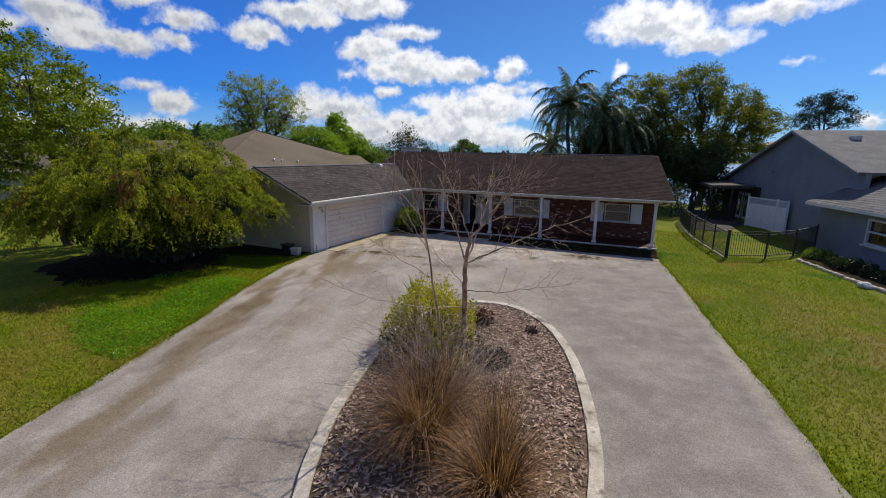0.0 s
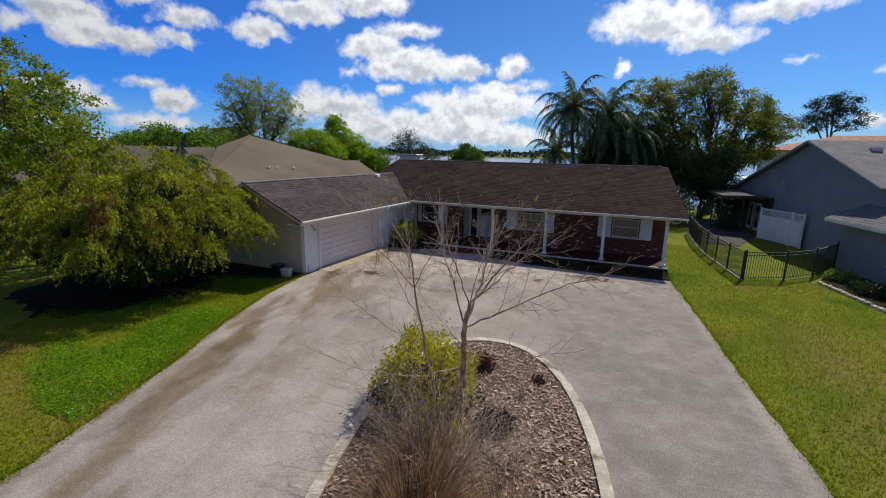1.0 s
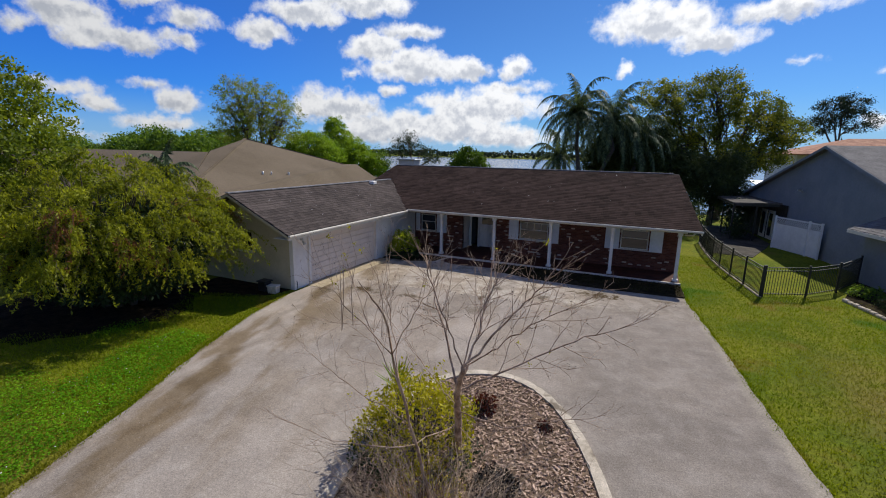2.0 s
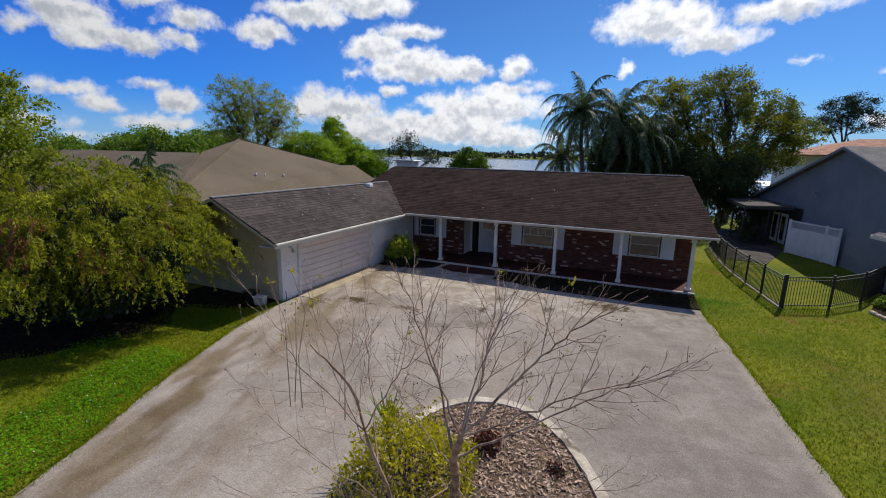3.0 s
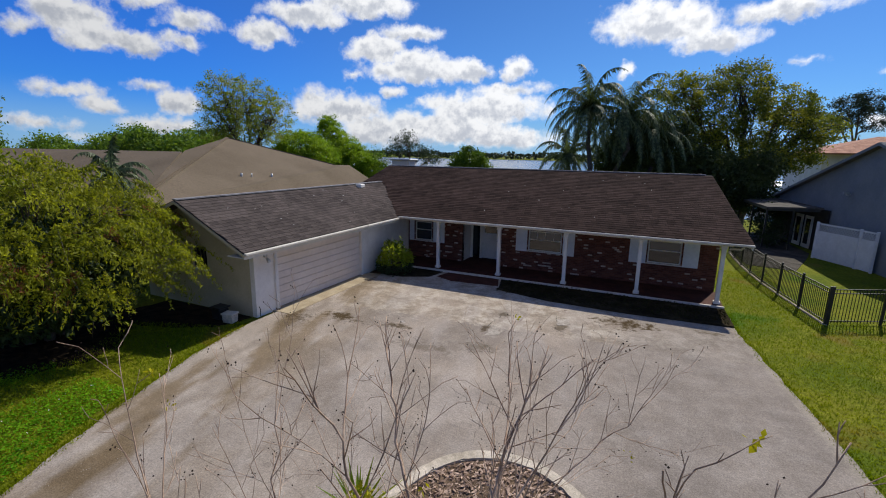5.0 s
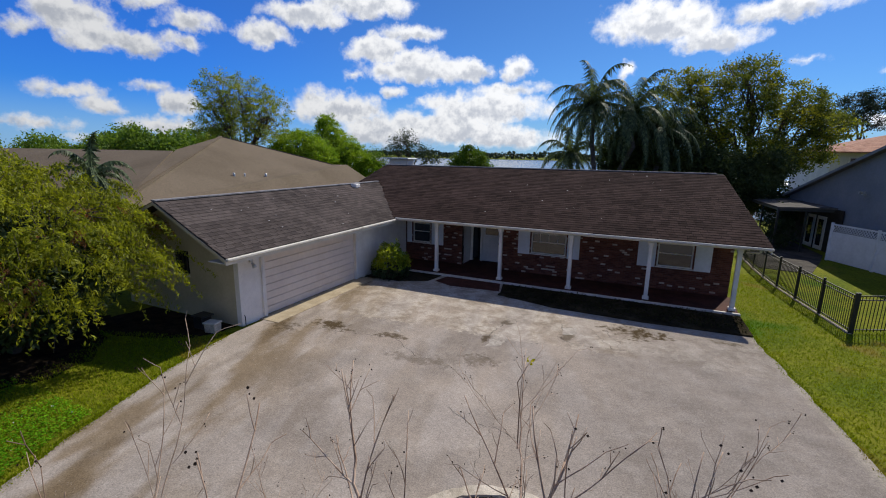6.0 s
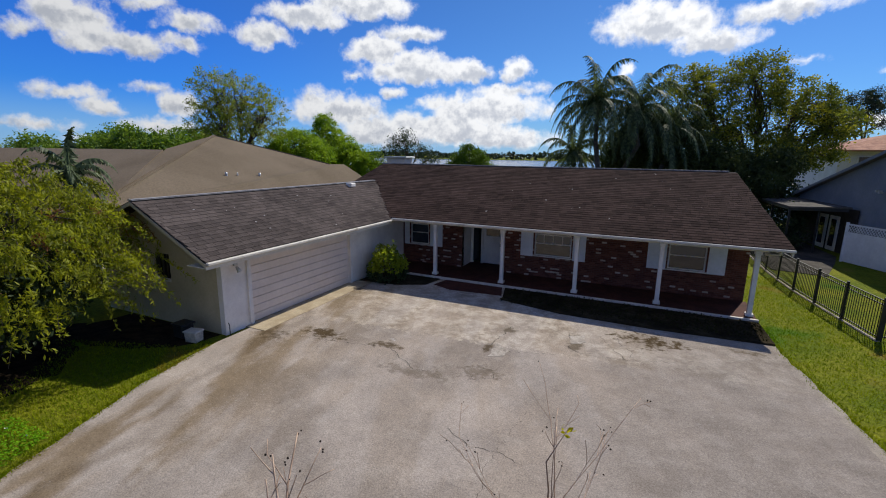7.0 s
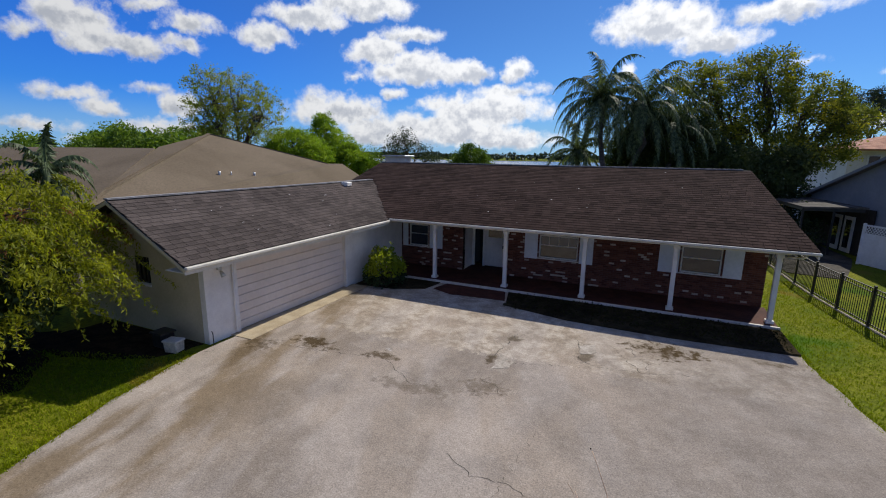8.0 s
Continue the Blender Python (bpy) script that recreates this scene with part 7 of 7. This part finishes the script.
def bare_tree():
    """Two leaning stems that fork into straight, rising limbs; shoots leave them in turn to either side and end in fine twigs."""
    rng = np.random.default_rng(450)
    ob = thing("bare_tree", (1.68, -16.05, 0), "leafless pale-barked small tree on the island with dark seed pods", "tree")
    stems = [
        ([(1.68, -16.05, 0.0), (1.88, -16.6, 1.0), (2.15, -17.35, 2.0), (2.42, -18.02, 2.75), (2.63, -18.4, 3.3)], 0.078, 0.03),
        ([(1.75, -17.3, 0.0), (1.9, -18.05, 1.5), (2.05, -18.9, 3.1), (2.2, -19.5, 4.3), (2.1, -19.75, 4.65)], 0.028, 0.0055)]
    limbs = [  # way, thickness, how far shoots reach
        ([(2.63, -18.4, 3.3), (2.42, -18.5, 3.9), (2.18, -18.45, 4.4), (2.05, -18.5, 4.75)], 0.018, 0.8),
        ([(2.63, -18.4, 3.3), (3.05, -18.3, 3.85), (3.34, -18.2, 4.25), (3.7, -18.45, 4.65)], 0.022, 0.9),
        ([(2.42, -18.02, 2.75), (2.5, -17.5, 3.35), (2.46, -17.1, 3.75), (2.6, -16.8, 4.15)], 0.028, 1.0),
        ([(2.42, -18.02, 2.75), (3.0, -17.7, 3.05), (3.75, -17.2, 3.4), (4.35, -16.9, 3.6)], 0.026, 0.9),
        ([(2.15, -17.35, 2.0), (2.95, -17.7, 2.15), (3.6, -17.35, 2.25), (4.1, -17.1, 2.3)], 0.016, 0.6),
        ([(2.0, -16.97, 1.5), (2.9, -17.9, 1.75), (3.5, -17.75, 1.8)], 0.012, 0.5),
        ([(2.0, -16.97, 1.5), (1.75, -18.3, 1.85), (0.95, -18.8, 2.05), (0.2, -18.9, 2.2)], 0.015, 0.6),
        ([(2.18, -17.43, 2.1), (1.85, -17.5, 2.5), (1.2, -17.1, 2.75), (0.6, -16.8, 3.05)], 0.014, 0.8),
        ([(2.42, -18.02, 2.75), (2.05, -17.6, 3.3), (1.65, -17.2, 3.75), (1.4, -16.9, 4.1)], 0.025, 0.9),
        ([(2.46, -17.1, 3.75), (2.3, -16.4, 3.9), (2.2, -16.05, 4.1)], 0.010, 0.7),
        ([(2.5, -17.5, 3.35), (3.0, -16.9, 3.7), (3.35, -16.5, 4.0)], 0.012, 0.8),
        ([(2.63, -18.4, 3.3), (3.1, -18.75, 3.75), (3.5, -19.0, 4.2), (3.85, -19.1, 4.45)], 0.015, 0.7),
        ([(2.63, -18.4, 3.3), (2.7, -18.0, 4.0), (2.95, -17.7, 4.45)], 0.014, 0.9),
        ([(2.05, -18.9, 3.1), (1.6, -18.8, 3.7), (1.3, -18.75, 4.3)], 0.014, 0.9),
        ([(2.05, -18.75, 2.6), (1.3, -18.9, 3.0), (0.7, -18.9, 3.3)], 0.012, 0.8),
        ([(2.12, -19.2, 3.7), (1.65, -19.4, 4.25), (1.4, -19.4, 4.6)], 0.011, 0.8),
        ([(2.12, -19.2, 3.7), (2.5, -19.4, 4.3), (2.75, -19.6, 4.6)], 0.011, 0.8),
        ([(2.05, -18.9, 3.1), (1.55, -18.3, 3.7), (1.35, -18.0, 4.25)], 0.012, 0.9)]
    lines, shoots, tips = [], [], []

    def ceiling(y):
        return 4.98 - 0.65 * smooth(-17.7, -16.7, y)

    def drawn(way, r0, r1, wobble):
        p = np.array(way, float)
        k = np.linspace(0, len(p) - 1, 5 * (len(p) - 1) + 1)
        pts = np.stack([np.interp(k, range(len(p)), p[:, i]) for i in range(3)], 1)
        pts[1:-1] = 0.25 * pts[:-2] + 0.5 * pts[1:-1] + 0.25 * pts[2:]
        pts[1:-1] += rng.normal(size=(len(pts) - 2, 3)) * wobble
        return pts, np.linspace(r0, r1, len(pts))

    def shoot(start, d, length, r, level):
        """A nearly straight shoot that turns up a little, with side twigs in turn."""
        d = np.array(d, float) / np.linalg.norm(d)
        n = max(3, int(length / 0.07))
        pts = [np.array(start, float)]
        for i in range(n):
            d = d + rng.normal(size=3) * 0.06 + np.array([0, 0, 0.025])
            d /= np.linalg.norm(d)
            nxt = pts[-1] + d * length / n
            if nxt[2] > ceiling(nxt[1]):
                break
            pts.append(nxt)
        if len(pts) < 3:
            return
        shoots.append((np.array(pts), np.linspace(r, max(0.0013, r * 0.5), len(pts))))
        tips.append((pts[-1], d))
        if level == 0:
            return
        turn, sgn = rng.uniform(0, 2 * np.pi), 1
        for i in range(1 + int(rng.integers(0, 2)), len(pts), 2):
            t = pts[i] - pts[i - 1]
            t /= np.linalg.norm(t)
            s = np.cross(t, (math.cos(turn), math.sin(turn), 0.3))
            s /= np.linalg.norm(s) + 1e-9
            a = rng.uniform(0.45, 0.8)
            shoot(pts[i], t * math.cos(a) + s * sgn * math.sin(a) + np.array([0, 0, 0.10]), length * rng.uniform(0.22, 0.5) * (1.15 - 0.5 * i / len(pts)), max(0.0015, r * 0.6), level - 1)
            sgn, turn = -sgn, turn + rng.normal() * 0.5

    for way, r0, r1 in stems:
        lines.append(drawn(way, r0, r1, 0.008))
    for way, r, reach in limbs:
        pts, rad = drawn(way, r * 0.72, r * 0.24, 0.012)
        shoots.append((pts, rad))
        turn, sgn, m = rng.uniform(0, 2 * np.pi), 1, len(pts)
        for i in range(m // 4, m):
            t = pts[min(i + 1, m - 1)] - pts[i - 1]
            t /= np.linalg.norm(t)
            s = np.cross(t, (math.cos(turn), math.sin(turn), 0.2))
            s /= np.linalg.norm(s) + 1e-9
            a = rng.uniform(0.5, 0.95)
            last = i + 2 >= m
            shoot(pts[i], t * math.cos(a) + (0 if last else 1) * s * sgn * math.sin(a) + np.array([0, 0, 0.03]), reach * rng.uniform(0.35, 1.0), max(0.0021, r * 0.22), 2)
            sgn, turn = -sgn, turn + rng.normal() * 0.6
    # tall whips with the first leaves at their ends
    buds = []
    for x, y, z, h in ((2.1, -19.85, 4.6, 0.58), (1.9, -19.75, 4.5, 0.56), (2.28, -19.65, 4.45, 0.5), (1.7, -19.5, 4.35, 0.45), (2.18, -16.05, 3.95, 0.35)):
        p = np.array([(x, y, z - 0.35), (x + rng.normal() * 0.02, y, z), (x + rng.normal() * 0.04, y + rng.normal() * 0.03, z + h * 0.5), (x + rng.normal() * 0.06, y + rng.normal() * 0.05, z + h)])
        shoots.append((p, np.array([0.005, 0.004, 0.003, 0.0016])))
        buds.append(p[3] + rng.normal(size=(8, 3)) * 0.016)
    part("trunk", tube_mesh("trunk", lines, M["pale_bark"], 8), M["pale_bark"], ob)
    part("branch", tube_mesh("branch", shoots, M["pale_bark"], 4), M["pale_bark"], ob, kind="stuff")
    pods = []
    for p, d in tips:
        if rng.random() < 0.30 and p[2] > 2.4:
            for k in range(int(rng.integers(1, 4))):
                c = p + rng.normal(size=3) * 0.014
                size = rng.uniform(0.003, 0.006)
                for ax in range(3):
                    e, f = np.eye(3)[ax] * size, np.eye(3)[(ax + 1) % 3] * size
                    pods.append([c - e, c - f, c + e, c + f])
        elif rng.random() < 0.008:
            buds.append(p + rng.normal(size=(7, 3)) * 0.016)
    part("seed_pod", quads_mesh("seed_pod", pods, M["seed"]), M["seed"], ob, "small dark seed pods", "stuff")
    part("young_leaf", quads_mesh("young_leaf", leaf_quads(rng, np.concatenate(buds), 0.03, 0.6), M["leaf_yellow"]), M["leaf_yellow"], ob, "few yellow-green young leaves", "stuff")


bare_tree()

# ---- grass near the drive ----
def left_edge(y):
    for (x0, y0), (x1, y1) in zip(DRIVE_LEFT, DRIVE_LEFT[1:]):
        if y1 <= y <= y0:
            return x0 + (x1 - x0) * (y - y0) / (y1 - y0)
    return -8.6


def right_edge(y):
    for (x0, y0), (x1, y1) in zip(DRIVE_RIGHT, DRIVE_RIGHT[1:]):
        if y0 <= y <= y1:
            return x0 + (x1 - x0) * (y - y0) / (y1 - y0)
    return 6.3


rng = np.random.default_rng(501)
blades, clover, bloom = [], [], []
for i in range(52000):
    y = rng.uniform(-22, 7)
    x = right_edge(y) + rng.uniform(0.0, 1) * min(7.5, max(1.8, 13.3 - right_edge(y)))
    if y > 0.3 and x > 9.0:
        continue
    blades.append((x, y))
for i in range(42000):
    y = rng.uniform(-23, -9.6)
    x = left_edge(y) + 0.04 - rng.random() ** 1.2 * 7.0
    if not (x < -9.0 and y > -10.2 - 0.35 * (-9.4 - x)) and ((x + 14.0) / 3.5) ** 2 + ((y + 13.9) / 3.1) ** 2 > rng.uniform(0.7, 1.1):
        blades.append((x, y))
for i in range(3200):  # ragged margin that creeps over the concrete
    y = rng.uniform(-21.5, -0.8)
    creep = 0.10 + 0.10 * noise.noise(Vector((0.0, y * 1.3, 1.0)))
    blades.append((right_edge(y) + rng.uniform(-creep, 0.15), y))
    y = rng.uniform(-21.5, -9.8)
    creep = 0.10 + 0.10 * noise.noise(Vector((7.0, y * 1.3, 1.0)))
    blades.append((left_edge(y) + rng.uniform(-0.15, creep), y))
q = []
for x, y in blades:
    h, a, l = rng.uniform(0.03, 0.075), rng.uniform(0, 6.28), rng.normal(size=2) * 0.03
    w = 0.012
    c, s = math.cos(a) * w, math.sin(a) * w
    q.append([(x - c, y - s, 0.0), (x + c, y + s, 0.0), (x + c * 0.2 + l[0], y + s * 0.2 + l[1], h), (x - c * 0.2 + l[0], y - s * 0.2 + l[1], h)])
tagged(new("grass", quads_mesh("grass", q, M["blade"])), "short uneven lawn grass beside the drive", "grass", "", "stuff")
for i in range(26000):
    y = rng.uniform(-20.0, -14.0)
    d = rng.random() * 5.0
    x = left_edge(y) - 0.25 - d
    if noise.noise(Vector((x * 0.45, y * 0.45, 4.0))) + 0.55 - 0.16 * d - 0.05 * abs(y + 16.8) > rng.uniform(-0.1, 0.25):
        clover.append((x, y, rng.uniform(0.03, 0.11)))
        if rng.random() < 0.004:
            bloom.append((x, y, 0.12))
cq = leaf_quads(rng, np.array(clover), 0.055, 0.8)
mid = cq.mean(1, keepdims=True)
cq[:, :, 2] = mid[:, :, 2] + (cq[:, :, 2] - mid[:, :, 2]) * 0.4
tagged(new("clover", quads_mesh("clover", cq, M["clover"])), "lush dark green clover patch in the lawn", "clover", "", "stuff")
tagged(new("clover_blossom", quads_mesh("clover_blossom", leaf_quads(rng, np.array(bloom), 0.03, 0.9), M["rock"])), "scattered pale clover blossoms", "blossom", "", "stuff")
